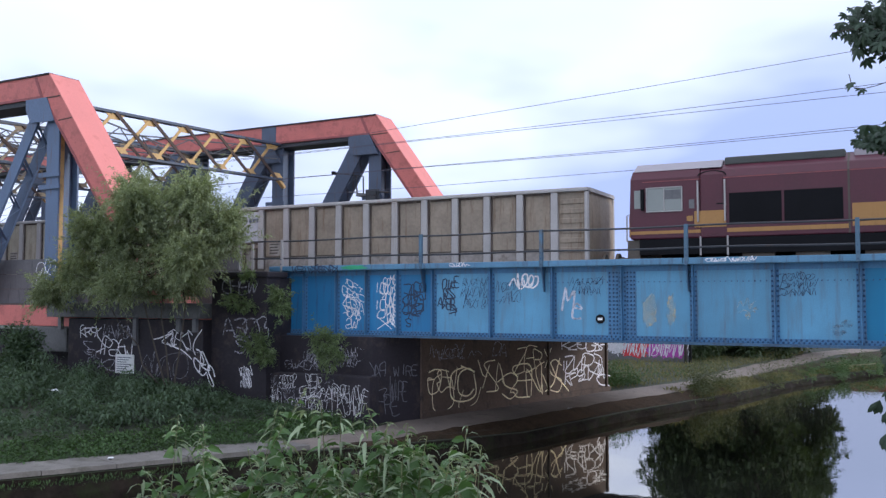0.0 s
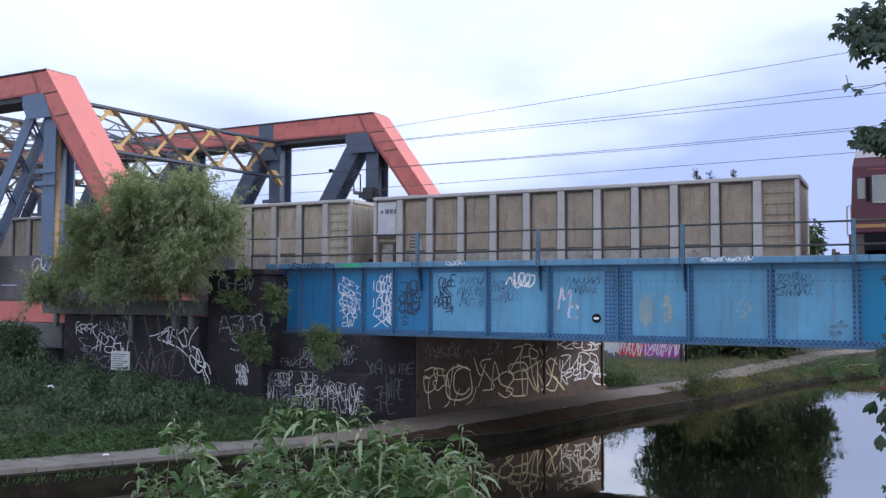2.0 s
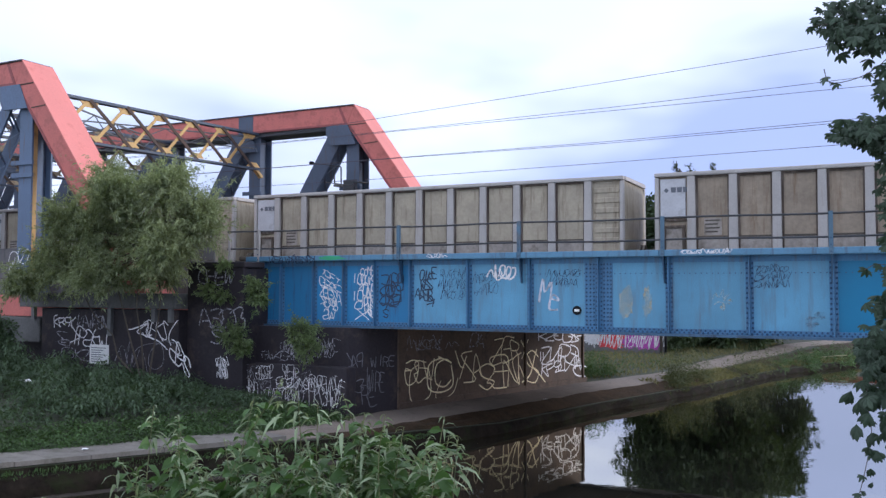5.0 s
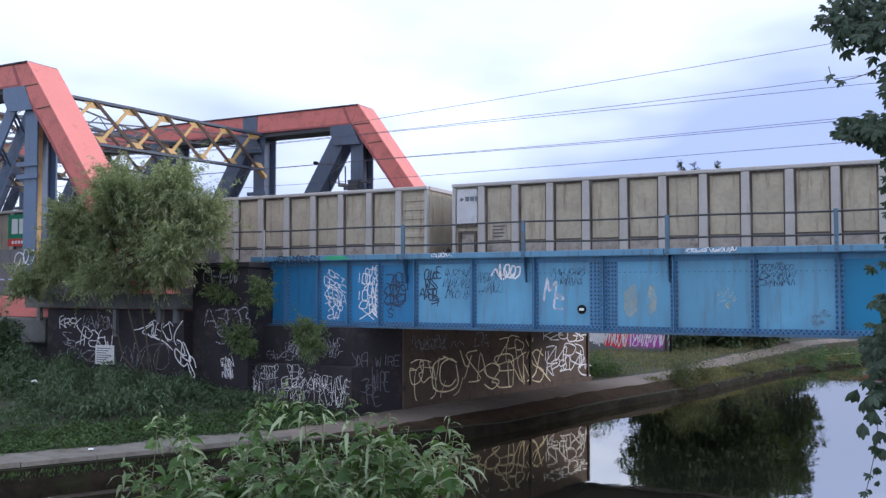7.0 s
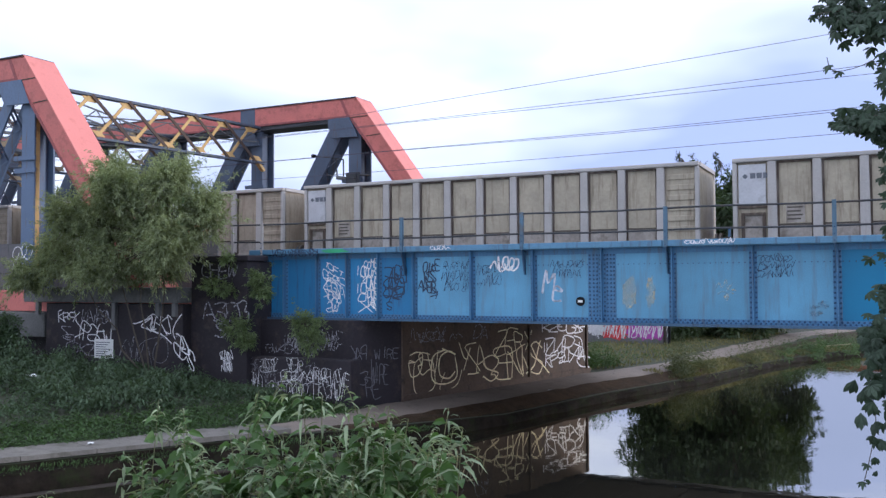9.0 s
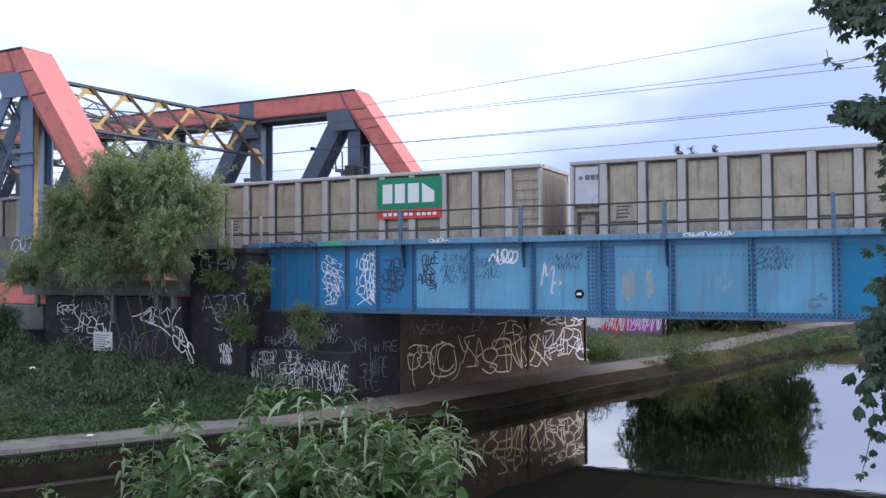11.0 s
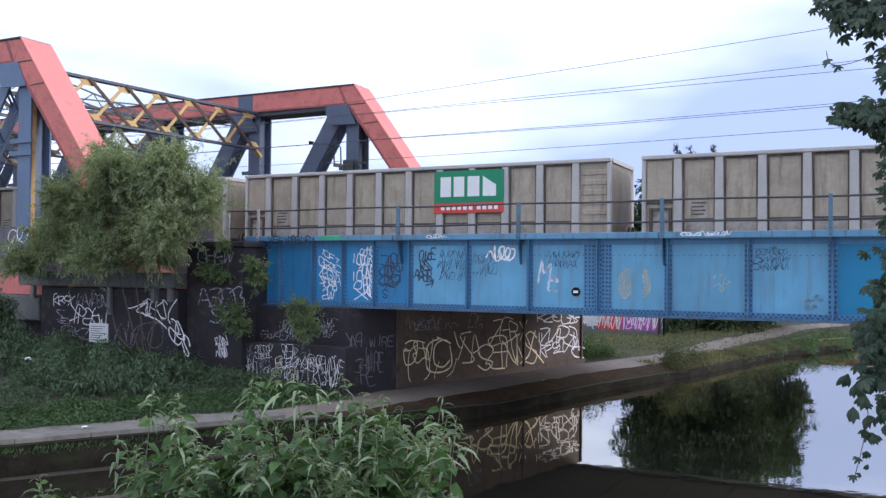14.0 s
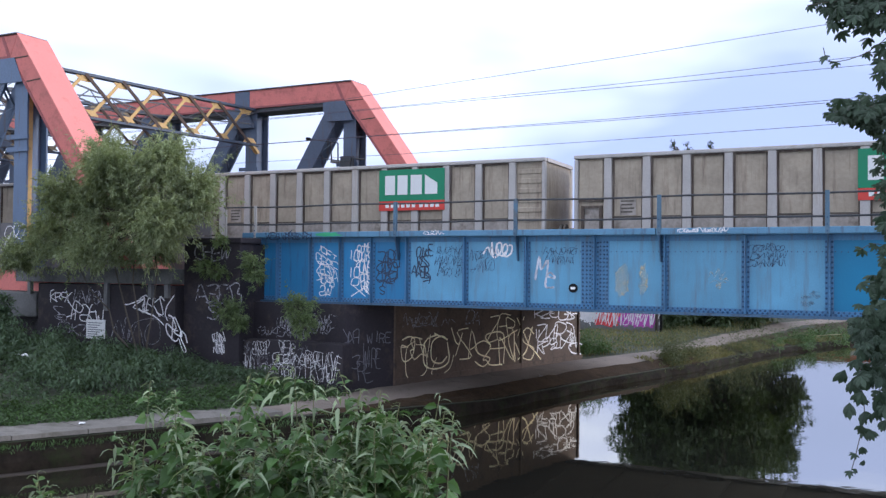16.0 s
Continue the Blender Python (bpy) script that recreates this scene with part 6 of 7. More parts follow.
def make_far_wall():
    w = solid("graffiti_wall", Build().box(-20.5, -10.35, 48, 48.3, 0.6, 2.25), M["board"], "low wall covered in red and magenta paint", "wall", kind="structure")
    smear(w, face_far, -14.9, -13.6, 1.2, 2.2, "white", 80)
    smear(w, face_far, -14.2, -12.2, 0.95, 2.3, "spray_red", 81)
    for i in range(3):
        smear(w, lambda u, z: (Vector((u, 47.992 - 0.001 * i, z)), Vector((0, -1, 0))), -12.7 + 0.65 * i, -11.6 + 0.6 * i, 1.0, 2.2, "spray_pink", 82 + i)
    tag(w, lambda u, z: (Vector((u, 47.98, z)), Vector((0, -1, 0))), -15.2, -10.5, 1.1, 2.2, "spray_white", 14, 1, 0.06, 86)
    solid("bollard", Build().box(-10.28, -10.16, 47.7, 47.82, 0.6, 2.2), M["grille"], "dark upright post beside the path", "post")


# ---- plants ----
def crown_points(rng, centres, radii, each, squash=0.8):
    """Leaf places and ways on many loose clumps."""
    k = np.repeat(np.arange(len(centres)), each)
    d = rng.normal(size=(len(k), 3))
    d /= np.linalg.norm(d, axis=1, keepdims=True)
    r = radii[k][:, None] * rng.uniform(0.25, 1.0, (len(k), 1)) ** 0.6
    places = centres[k] + d * r * np.array((1, 1, squash))
    return places, d + rng.normal(size=d.shape) * 0.5


def make_tree(name, base, centre, half, clumps, each, leaf, mat, label, category, seed, clump_r=0.55, trunk_r=0.12, stems=1, group="", mounds=()):
    """Trunk, limbs and a ragged crown of many small leaves inside an uneven mound."""
    rng = np.random.default_rng(seed)
    t = thing(name, base, label, category, group)
    base, centre, half = np.array(base, float), np.array(centre, float), np.array(half, float)
    d = rng.normal(size=(clumps, 3))
    d /= np.linalg.norm(d, axis=1, keepdims=True)
    r = rng.uniform(0.25, 1.0, clumps) ** 0.45
    bump = np.array([1 + 0.28 * noise.noise(Vector(v) * 1.9 + Vector((seed, 0, 0))) for v in d])
    if mounds:
        pick = rng.choice(len(mounds), clumps, p=[m[6] for m in mounds])
        mc, mh = np.array([m[:3] for m in mounds])[pick], np.array([m[3:6] for m in mounds])[pick]
        centres = mc + d * mh * (r * bump)[:, None]
    else:
        centres = centre + d * half * (r * bump)[:, None]
    radii = clump_r * rng.uniform(0.55, 1.25, clumps)
    places, ways = crown_points(rng, centres, radii, each)
    n = len(places)
    ways[:, 2] += 0.15
    leaves("crown", t, M[mat], places=places, ways=ways, lengths=leaf[0] * rng.uniform(0.6, 1.3, n), widths=leaf[1] * rng.uniform(0.7, 1.2, n), droop=0.25, seed=seed, sections=1)
    b = Build()
    for s in range(stems):
        foot = base + np.array((rng.uniform(-0.5, 0.5), rng.uniform(-0.2, 0.2), 0)) * (stems > 1)
        head = centre + np.array(((s - (stems - 1) / 2) * half[0] * 0.7, 0, half[2] * 0.35))
        pts = [tuple(foot + (head - foot) * u + rng.normal(size=3) * 0.12 * (0 < u < 1)) for u in np.linspace(0, 1, 6)]
        b.tube(pts, [trunk_r * (1 - 0.8 * u) for u in np.linspace(0, 1, 6)], 8)
    part("trunk", b, M["bark"], t, "grey-brown bark", smooth=True)
    limbs = Build()
    for c in centres[:: max(1, clumps // 45)]:
        a = base + (centre - base) * rng.uniform(0.35, 0.95)
        m = (a + c) / 2 + rng.normal(size=3) * 0.15
        limbs.tube([tuple(a), tuple(m), tuple(c)], [trunk_r * 0.35, trunk_r * 0.2, trunk_r * 0.06], 5)
    part("branchwork", limbs, M["bark"], t, kind="stuff")
    return t


def make_shrub(name, base, mounds, shoots, per, leaf, mat, label, category, seed, stems, reach=0.5, group="", fill=0, stem_r=0.03):
    """Leafy arching shoots that fan out of several mounds, over thin stems."""
    rng = np.random.default_rng(seed)
    t = thing(name, base, label, category, group)
    share = np.array([m[6] for m in mounds])
    pick = rng.choice(len(mounds), shoots, p=share / share.sum())
    mc, mh = np.array([m[:3] for m in mounds])[pick], np.array([m[3:6] for m in mounds])[pick]
    d = rng.normal(size=(shoots, 3))
    d[:, 2] += 0.25
    d /= np.linalg.norm(d, axis=1, keepdims=True)
    swell = np.array([1 + 0.5 * noise.noise(Vector(v) * 2.3 + Vector((seed, 2, 0))) for v in d])
    inner = rng.uniform(0.15, 0.75, shoots)
    a = mc + d * mh * (inner * swell)[:, None]
    way = d + rng.normal(size=d.shape) * 0.4 + np.array((0, 0, 0.45))
    way /= np.linalg.norm(way, axis=1, keepdims=True)
    long = reach * rng.uniform(0.5, 1.35, shoots) * np.minimum(1.0, mh.mean(1)) * np.where(rng.uniform(0, 1, shoots) < 0.1, 1.9, 0.92)
    bend = np.array((0, 0, -1.0)) * (long * rng.uniform(0.0, 0.32, shoots))[:, None] + rng.normal(size=d.shape) * 0.05
    k = np.repeat(np.arange(shoots), per)
    u = rng.uniform(0.0, 1.0, (len(k), 1))
    places = a[k] + way[k] * long[k][:, None] * u + bend[k] * u * u + rng.normal(size=(len(k), 3)) * 0.03
    ways = way[k] * 0.7 + bend[k] * u + rng.normal(size=(len(k), 3)) * 0.55
    n = len(places)
    size = rng.uniform(0.6, 1.25, n) * (1.1 - 0.45 * u[:, 0])
    if fill:
        k = rng.choice(len(mounds), int(fill), p=share / share.sum())
        d = rng.normal(size=(len(k), 3))
        d *= (rng.uniform(0, 0.75, len(k)) ** 0.4 / np.linalg.norm(d, axis=1))[:, None]
        places = np.concatenate([places, np.array([m[:3] for m in mounds])[k] + d * np.array([m[3:6] for m in mounds])[k]])
        ways, size = np.concatenate([ways, rng.normal(size=d.shape)]), np.concatenate([size, rng.uniform(0.8, 1.3, len(k))])
    leaves("crown", t, M[mat], places=places, ways=ways, lengths=leaf[0] * size, widths=leaf[1] * size, droop=0.3, seed=seed, sections=1)
    for foot, head in stems:
        foot, head = np.array(foot, float), np.array(head, float)
        us = np.linspace(0, 1, 7)
        b = Build().tube([tuple(foot + (head - foot) * v + rng.normal(size=3) * 0.07 * (0 < v < 1)) for v in us], [stem_r * (1 - 0.7 * v) for v in us], 7)
        part("stem", b, M["bark"], t, "thin grey-brown stem", smooth=True)
    twigs = Build()
    for i in range(0, shoots, max(1, shoots // 160)):
        foot = np.array(stems[i % len(stems)][1])
        tip = a[i] + way[i] * long[i] * 0.8 + bend[i] * 0.6
        twigs.tube([tuple(foot * 0.6 + mc[i] * 0.4), tuple(a[i]), tuple(tip)], [stem_r * 0.35, stem_r * 0.2, stem_r * 0.08], 4)
    part("branchwork", twigs, M["bark"], t, kind="stuff")
    return t


def scatter(name, places, heights, per, leaf, mat, label, category, seed, spread=0.16, droop=0.35):
    """Upright leafy weeds as one object."""
    rng = np.random.default_rng(seed)
    k = np.repeat(np.arange(len(places)), per)
    u = rng.uniform(0.1, 1.0, len(k))
    a = rng.uniform(0, 2 * np.pi, len(k))
    lean = rng.normal(size=(len(places), 2)) * 0.12
    pts = places[k].copy()
    pts[:, 2] += heights[k] * u
    pts[:, :2] += lean[k] * (heights[k] * u)[:, None]
    ways = np.stack([np.cos(a), np.sin(a), rng.uniform(-0.5, 0.5, len(k))], 1)
    size = rng.uniform(0.6, 1.25, len(k)) * (1.15 - 0.5 * u)
    pts[:, :2] += ways[:, :2] * spread * rng.uniform(0, 1, (len(k), 1))
    ob = new(name, leaf_mesh(name, pts, ways, leaf[0] * size, leaf[1] * size, droop, seed, sections=1))
    ob.data.materials.append(M[mat])
    ORIGIN[ob] = (0, 0, 0)
    return tagged(ob, label, category, kind="stuff")


def blades(name, places, length, mat, label, seed, width=0.018):
    rng = np.random.default_rng(seed)
    n = len(places)
    ways = np.stack([rng.normal(size=n) * 0.35, rng.normal(size=n) * 0.35, np.ones(n)], 1)
    ob = new(name, leaf_mesh(name, places, ways, length * rng.uniform(0.5, 1.3, n), width * rng.uniform(0.6, 1.4, n), 0.25, seed, sections=1))
    ob.data.materials.append(M[mat])
    return tagged(ob, label, "grass", kind="stuff")


def on_ground(pts):
    return np.array([(x, y, ground_z(x, y)) for x, y in pts])


def field(rng, n, y0, y1, d0, d1):
    """Places on the far bank, by the distance from the canal's edge."""
    y = rng.uniform(y0, y1, n)
    d = rng.uniform(d0, d1, n)
    return [(bank_x(a) - b - (path_inset(a) - 0.05 if d0 > 1.2 else 0), a) for a, b in zip(y, d)]


def make_plants():
    rng = np.random.default_rng(5)
    clumps = [(-20.5, 7.3, 0.7, 0.75), (-19.6, 6.8, 0.8, 0.65), (-18.1, 7.1, 0.75, 0.75), (-17.1, 6.2, 0.65, 0.85), (-21.5, 6.15, 0.7, 0.75), (-20.6, 5.9, 0.9, 0.8), (-19.0, 5.7, 1.0, 0.8),
              (-17.6, 5.3, 0.85, 0.65), (-22.6, 5.0, 0.8, 0.6), (-21.6, 4.9, 0.9, 0.55), (-20.0, 4.62, 0.9, 0.5), (-23.9, 4.45, 0.7, 0.45), (-18.8, 4.62, 0.8, 0.45)]
    mounds = [(x, 18.8 + (0.35, -0.4, 0.1)[i % 3], z, rx, 0.7, rz, rx * rz) for i, (x, z, rx, rz) in enumerate(clumps)]
    make_shrub("willow_bush", (-19.0, 19.2, 1.3), mounds, 2100, 40, (0.165, 0.042), "leaf", "loose grey-green willow bush in front of the truss", "bush", 3,
               [((-19.1, 19.2, 1.2), (-20.4, 18.9, 5.8)), ((-18.95, 19.25, 1.2), (-18.3, 19.0, 5.6)), ((-19.0, 19.15, 1.2), (-19.4, 18.9, 6.2)), ((-19.2, 19.2, 1.2), (-21.6, 18.8, 4.6))], 1.0, fill=9000)
    make_tree("elder_bush", (-24.6, 18.3, 1.5), (-24.7, 18.3, 2.5), (0.8, 0.5, 0.8), 60, 90, (0.13, 0.06), "leaf_weed", "low green bush against the dark wall", "bush", 4, 0.4, 0.04, 2)
    # growth on the pier and the girder's end
    for i, (x, z, rx, rz, n) in enumerate(((-15.75, 4.30, 0.30, 0.62, 20), (-17.35, 4.20, 0.62, 0.26, 15), (-16.55, 2.95, 0.55, 0.52, 26), (-14.25, 3.05, 0.62, 0.62, 30), (-16.9, 5.02, 0.25, 0.12, 5))):
        make_shrub("wall_shrub", (x, 20.2, z - rz), ((x, 20.0, z, rx, 0.3, rz * 0.8, 0.6), (x + rx * 0.5, 20.0, z - rz * 0.6, rx * 0.6, 0.25, rz * 0.5, 0.4)), n * 4, 22, (0.14, 0.036), "leaf_shrub",
                   "green buddleia shrub rooted in the brickwork", "shrub", 20 + i, [((x, 20.24, z - rz), (x, 20.05, z + rz * 0.2)), ((x, 20.24, z - rz), (x + rx * 0.5, 20.0, z - rz * 0.2))], 0.75, "shrubs on the pier", stem_r=0.012)
    # nettles and low growth below the wall
    y = rng.uniform(12.0, 19.7, 5200)
    d = rng.uniform(2.6, 13.0, 5200)
    x = np.array([bank_x(a) for a in y]) - d
    back = (19.9 - y) / 7.0
    keep = (x > -34) & (x < -13.9) & (rng.uniform(0, 1, 5200) < 0.3 + 0.9 * np.array([abs(noise.noise((a * 0.9, c * 0.9, 2))) * 2 for a, c in zip(x, y)])) & (rng.uniform(0, 1, 5200) > back * 0.55) & (d > 3.2 + 1.2 * np.array([noise.noise((a * 0.6, 2, 0)) for a in y]))
    pts = on_ground(list(zip(x[keep], y[keep])))
    lump = np.array([0.62 + 0.9 * noise.noise((p[0] * 1.1, p[1] * 1.1, 4)) for p in pts]).clip(0.15, 1.3)
    hgt = np.interp(pts[:, 1], [12, 14.6, 15.4, 17.5, 19.7], [0.2, 0.35, 0.9, 1.0, 0.4]) * rng.uniform(0.55, 1.15, len(pts)) * lump
    tall = hgt > 0.6
    scatter("nettle_bed", pts[tall], hgt[tall], 34, (0.15, 0.062), "leaf_weed", "tall dull green nettles below the wall", "weeds", 6, 0.14, 0.7)
    scatter("nettle_bed", pts[~tall], hgt[~tall], 14, (0.13, 0.06), "leaf_weed", "low nettles in front of the taller ones", "weeds", 16, 0.14, 0.5)
    pts = on_ground(field(rng, 2600, 3, 20.4, 1.25, 3.0))
    scatter("verge_weeds", pts, rng.uniform(0.06, 0.26, len(pts)), 9, (0.11, 0.055), "grass", "bright green low weeds beside the path", "weeds", 7, 0.12)
    pts = on_ground(field(rng, 5000, 2, 20.5, 1.22, 5.5))
    blades("verge_grass", pts, 0.16, "grass", "short grass along the towpath", 8)
    y = rng.uniform(1, 21, 3600)
    hang = np.array([(bank_x(a) + rng.uniform(-0.02, 0.24), a, edge_z(a) - rng.uniform(0.10, 0.24)) for a in y if noise.noise((a * 0.8, 11, 0)) > -0.25])
    blades("ledge_grass", hang, 0.13, "grass", "moss and short grass on the wall's ledge", 13, 0.02)
    # bank beyond the bridge
    pts = on_ground([p for p in field(rng, 9000, 34.5, 62, -0.02, 1.1) if noise.noise((p[0] * 0.5 + p[1] * 0.55, 3, 8)) > -0.12])
    blades("bank_grass", pts, 0.27, "dry_grass", "tufted dry grass on the water's edge", 9, 0.03)
    pts = on_ground(field(rng, 9000, 33, 62, 1.7, 8.0))
    blades("slope_grass", pts, 0.22, "dry_grass", "yellowing grass slope beyond the bridge", 10, 0.035)
    pts = on_ground(field(rng, 280, 33, 62, 2.0, 8.0))
    scatter("slope_weeds", pts, rng.uniform(0.08, 0.3, len(pts)), 6, (0.16, 0.07), "grass", "green weeds on the slope beyond the bridge", "weeds", 15)
    def clump(n, cx, cy, sx, sy):
        return on_ground([(min(cx + rng.normal() * sx, bank_x(cy) - 0.02), cy + rng.normal() * sy) for k in range(n)])
    pts = np.concatenate([clump(120, -7.25, 36.0, 0.3, 0.6), clump(50, -6.7, 38.0, 0.25, 0.5), clump(20, -6.0, 41.5, 0.3, 0.5), clump(40, -5.3, 43.2, 0.4, 0.5), clump(30, -4.9, 45.6, 0.3, 0.9)])
    scatter("edge_weeds", pts, rng.uniform(0.3, 1.45, len(pts)), 22, (0.12, 0.04), "edge_weed", "tall loose weeds at the canal's edge", "weeds", 11, 0.22)
    pts = np.concatenate([clump(30, -4.4, 47.4, 0.4, 0.7), clump(130, -3.2, 50.5, 0.6, 1.2), clump(150, -1.9, 54.5, 0.7, 1.5)])
    scatter("edge_weeds", pts, rng.uniform(0.2, 1.0, len(pts)), 14, (0.20, 0.05), "grass", "green reeds and weeds at the canal's edge", "weeds", 12)
    pts = on_ground(field(rng, 130, 33.0, 35.6, 2.0, 3.4))
    scatter("corner_weeds", pts, rng.uniform(0.3, 1.15, len(pts)), 24, (0.13, 0.05), "grass", "nettles at the abutment's far corner", "weeds", 14)
    for i, (x, y) in enumerate(((-8.6, 50.5), (-8.0, 54), (-7.2, 58.5), (-5.6, 63))):
        make_tree("hedge_bush", (x - 2.2, y, ground_z(x - 2.2, y)), (x - 2.2, y, 1.9), (1.8, 1.8, 1.2), 50, 60, (0.26, 0.12), "leaf_dark", "dark hedge bush beside the towpath", "bush", 40 + i, 0.5, 0.05, 2, group="hedge along the path")
    for i, (x, y, h, w) in enumerate(((-12.2, 56, 10.6, 2.3), (-8.0, 55, 10.9, 3.0), (-6.6, 60, 9.4, 2.8), (-10.5, 66, 9.8, 3.0), (-10.2, 57, 10.6, 2.8))):
        make_tree("bank_tree", (x, y, ground_z(x, y)), (x, y, h * 0.56), (w, w, h * 0.47), 190, 90, (0.36, 0.17), "leaf_dark", "leafy dark green tree behind the bridge", "tree", 50 + i, 0.8, 0.2, 1, group="trees behind the bridge")
    for i, (x, z) in enumerate(((-11.1, 12.7), (-10.3, 12.4), (-8.9, 12.5))):
        make_shrub("bank_sapling", (x + 0.3, 55.5, 0.8), ((x, 55.5, z - 0.9, 0.12, 0.2, 0.75, 0.5), (x + 0.35, 55.5, z - 1.5, 0.45, 0.4, 0.7, 0.5)), 30, 14, (0.17, 0.06), "leaf_dark", "upright sapling showing above the train", "tree", 90 + i,
                   [((x + 0.3, 55.5, 0.8), (x, 55.5, z - 0.3))], 0.6, "trees behind the bridge", stem_r=0.06)
    b = thing("brick_building", (6, 92, 2), "low red brick building beyond the canal bend", "building")
    part("wall", Build().box(-4.6, 18, 88, 98, 1.5, 4.3), M["red_brick"], b)
    part("roof", Build().extrude_x([(87.6, 4.3), (93, 4.9), (98.4, 4.3)], -5.0, 18.4), M["board"], b, "grey pitched roof")
    for i in range(6):
        part("window", Build().box(-2.6 + 3.6 * i, -1.2 + 3.6 * i, 87.97, 88.0, 2.4, 3.7), M["glass"], b)


def make_bank_oddments():
    z = ground_z(-10.43, 47.6)
    post = thing("fence_post", (-10.43, 47.6, z), "short dark timber post at the painted wall's end", "post")
    b = Build().add([(-10.43 + sx * w, 47.6 + sy * w, h) for h, w in ((z - 0.2, 0.07), (z + 0.98, 0.065), (z + 1.03, 0.03)) for sx, sy in ((-1, -1), (1, -1), (1, 1), (-1, 1))],
                    [(3, 2, 1, 0), (8, 9, 10, 11)] + [(4 * k + i, 4 * k + (i + 1) % 4, 4 * k + 4 + (i + 1) % 4, 4 * k + 4 + i) for k in range(2) for i in range(4)])
    part("shaft", b, M["timber"], post)
    branch = thing("fallen_branch", (-4.0, 52.5, 0.8), "bare pale branch lying over weeds at the water", "branch")
    part("limb", Build().tube([(-4.15, 52.6, 0.62), (-3.6, 52.5, 0.80), (-2.76, 52.4, 0.70), (-2.1, 52.4, 0.78), (-1.5, 52.4, 0.84)], 0.028, 6), M["dead_wood"], branch)
    part("twig", Build().tube([(-3.6, 52.5, 0.80), (-3.2, 52.45, 0.95), (-2.9, 52.4, 1.0)], 0.016, 5), M["dead_wood"], branch)
    part("twig", Build().tube([(-2.76, 52.4, 0.70), (-2.45, 52.3, 0.55), (-2.3, 52.25, 0.42)], 0.016, 5), M["dead_wood"], branch)


def make_buddleia(foot, tips, seed, spread=0.35):
    """Arching stems with long grey-green leaves in pairs."""
    rng = np.random.default_rng(seed)
    t = thing("buddleia", foot, "tall buddleia with drooping grey-green leaves on the near bank", "shrub", "buddleias on the near bank")
    stems, P, D, Ls, Ws = Build(), [], [], [], []
    young = [], [], [], []
    for tip in tips:
        a, c = np.array(foot) + np.array((rng.uniform(-spread, spread), rng.uniform(-spread, spread) * 0.7, 0)), np.array(tip)
        m = (a + c) / 2 + rng.normal(size=3) * 0.22
        line = [a * (1 - u) ** 2 + 2 * m * u * (1 - u) + c * u * u for u in np.linspace(0, 1, 9)]
        stems.tube([tuple(p) for p in line], [0.008 * (1 - 0.75 * u) for u in np.linspace(0, 1, 9)], 5)
        for u in np.arange(0.5, 0.97, 0.042):
            p = a * (1 - u) ** 2 + 2 * m * u * (1 - u) + c * u * u
            turn = rng.uniform(0, np.pi)
            small = 1.2 - 0.85 * max(0, u - 0.6) / 0.4
            for k in (0, np.pi):
                ang = turn + k + rng.normal() * 0.3
                P.append(p)
                D.append((math.cos(ang), math.sin(ang), rng.uniform(-0.2, 0.75)))
                Ls.append(0.175 * small * rng.uniform(0.65, 1.25))
                Ws.append(0.145 * small * rng.uniform(0.5, 1.3) * (0.7 + 0.5 * (rng.random() < 0.3)))
        for k in range(11):
            ang = rng.uniform(0, 6.28)
            young[0].append(c - np.array((0, 0, 0.022 * k)))
            young[1].append((math.cos(ang), math.sin(ang), rng.uniform(0.0, 0.9)))
            young[2].append(0.06 + 0.014 * k * rng.uniform(0.6, 1.2))
            young[3].append(0.011 + 0.0018 * k)
    P, D, Ls, Ws = np.array(P), np.array(D), np.array(Ls), np.array(Ws)
    # the uppermost leaves stand out one by one
    order = np.argsort(-P[:, 2])
    apart, rest = order[:110], order[110:]
    for i in apart:
        one = slice(i, i + 1)
        leaves("leaf", t, M["leaf_near"], places=P[one], ways=D[one], lengths=Ls[one], widths=Ws[one], droop=0.5, seed=seed * 1000 + int(i))
    P, D, Ls, Ws = P[rest], D[rest], Ls[rest], Ws[rest]
    part("stem_mass", stems, M["stem"], t, "thin woody stems", smooth=True, kind="stuff")
    leaves("foliage", t, M["leaf_near"], "pointed drooping leaves", kind="stuff", places=P, ways=D, lengths=Ls, widths=Ws, droop=0.5, seed=seed)
    P, D, Ls, Ws = (np.array(q) for q in young)
    leaves("shoot_tip", t, M["leaf_tip"], "pale curling young leaves", kind="stuff", places=P, ways=D, lengths=Ls, widths=Ws, droop=0.75, seed=seed + 7)


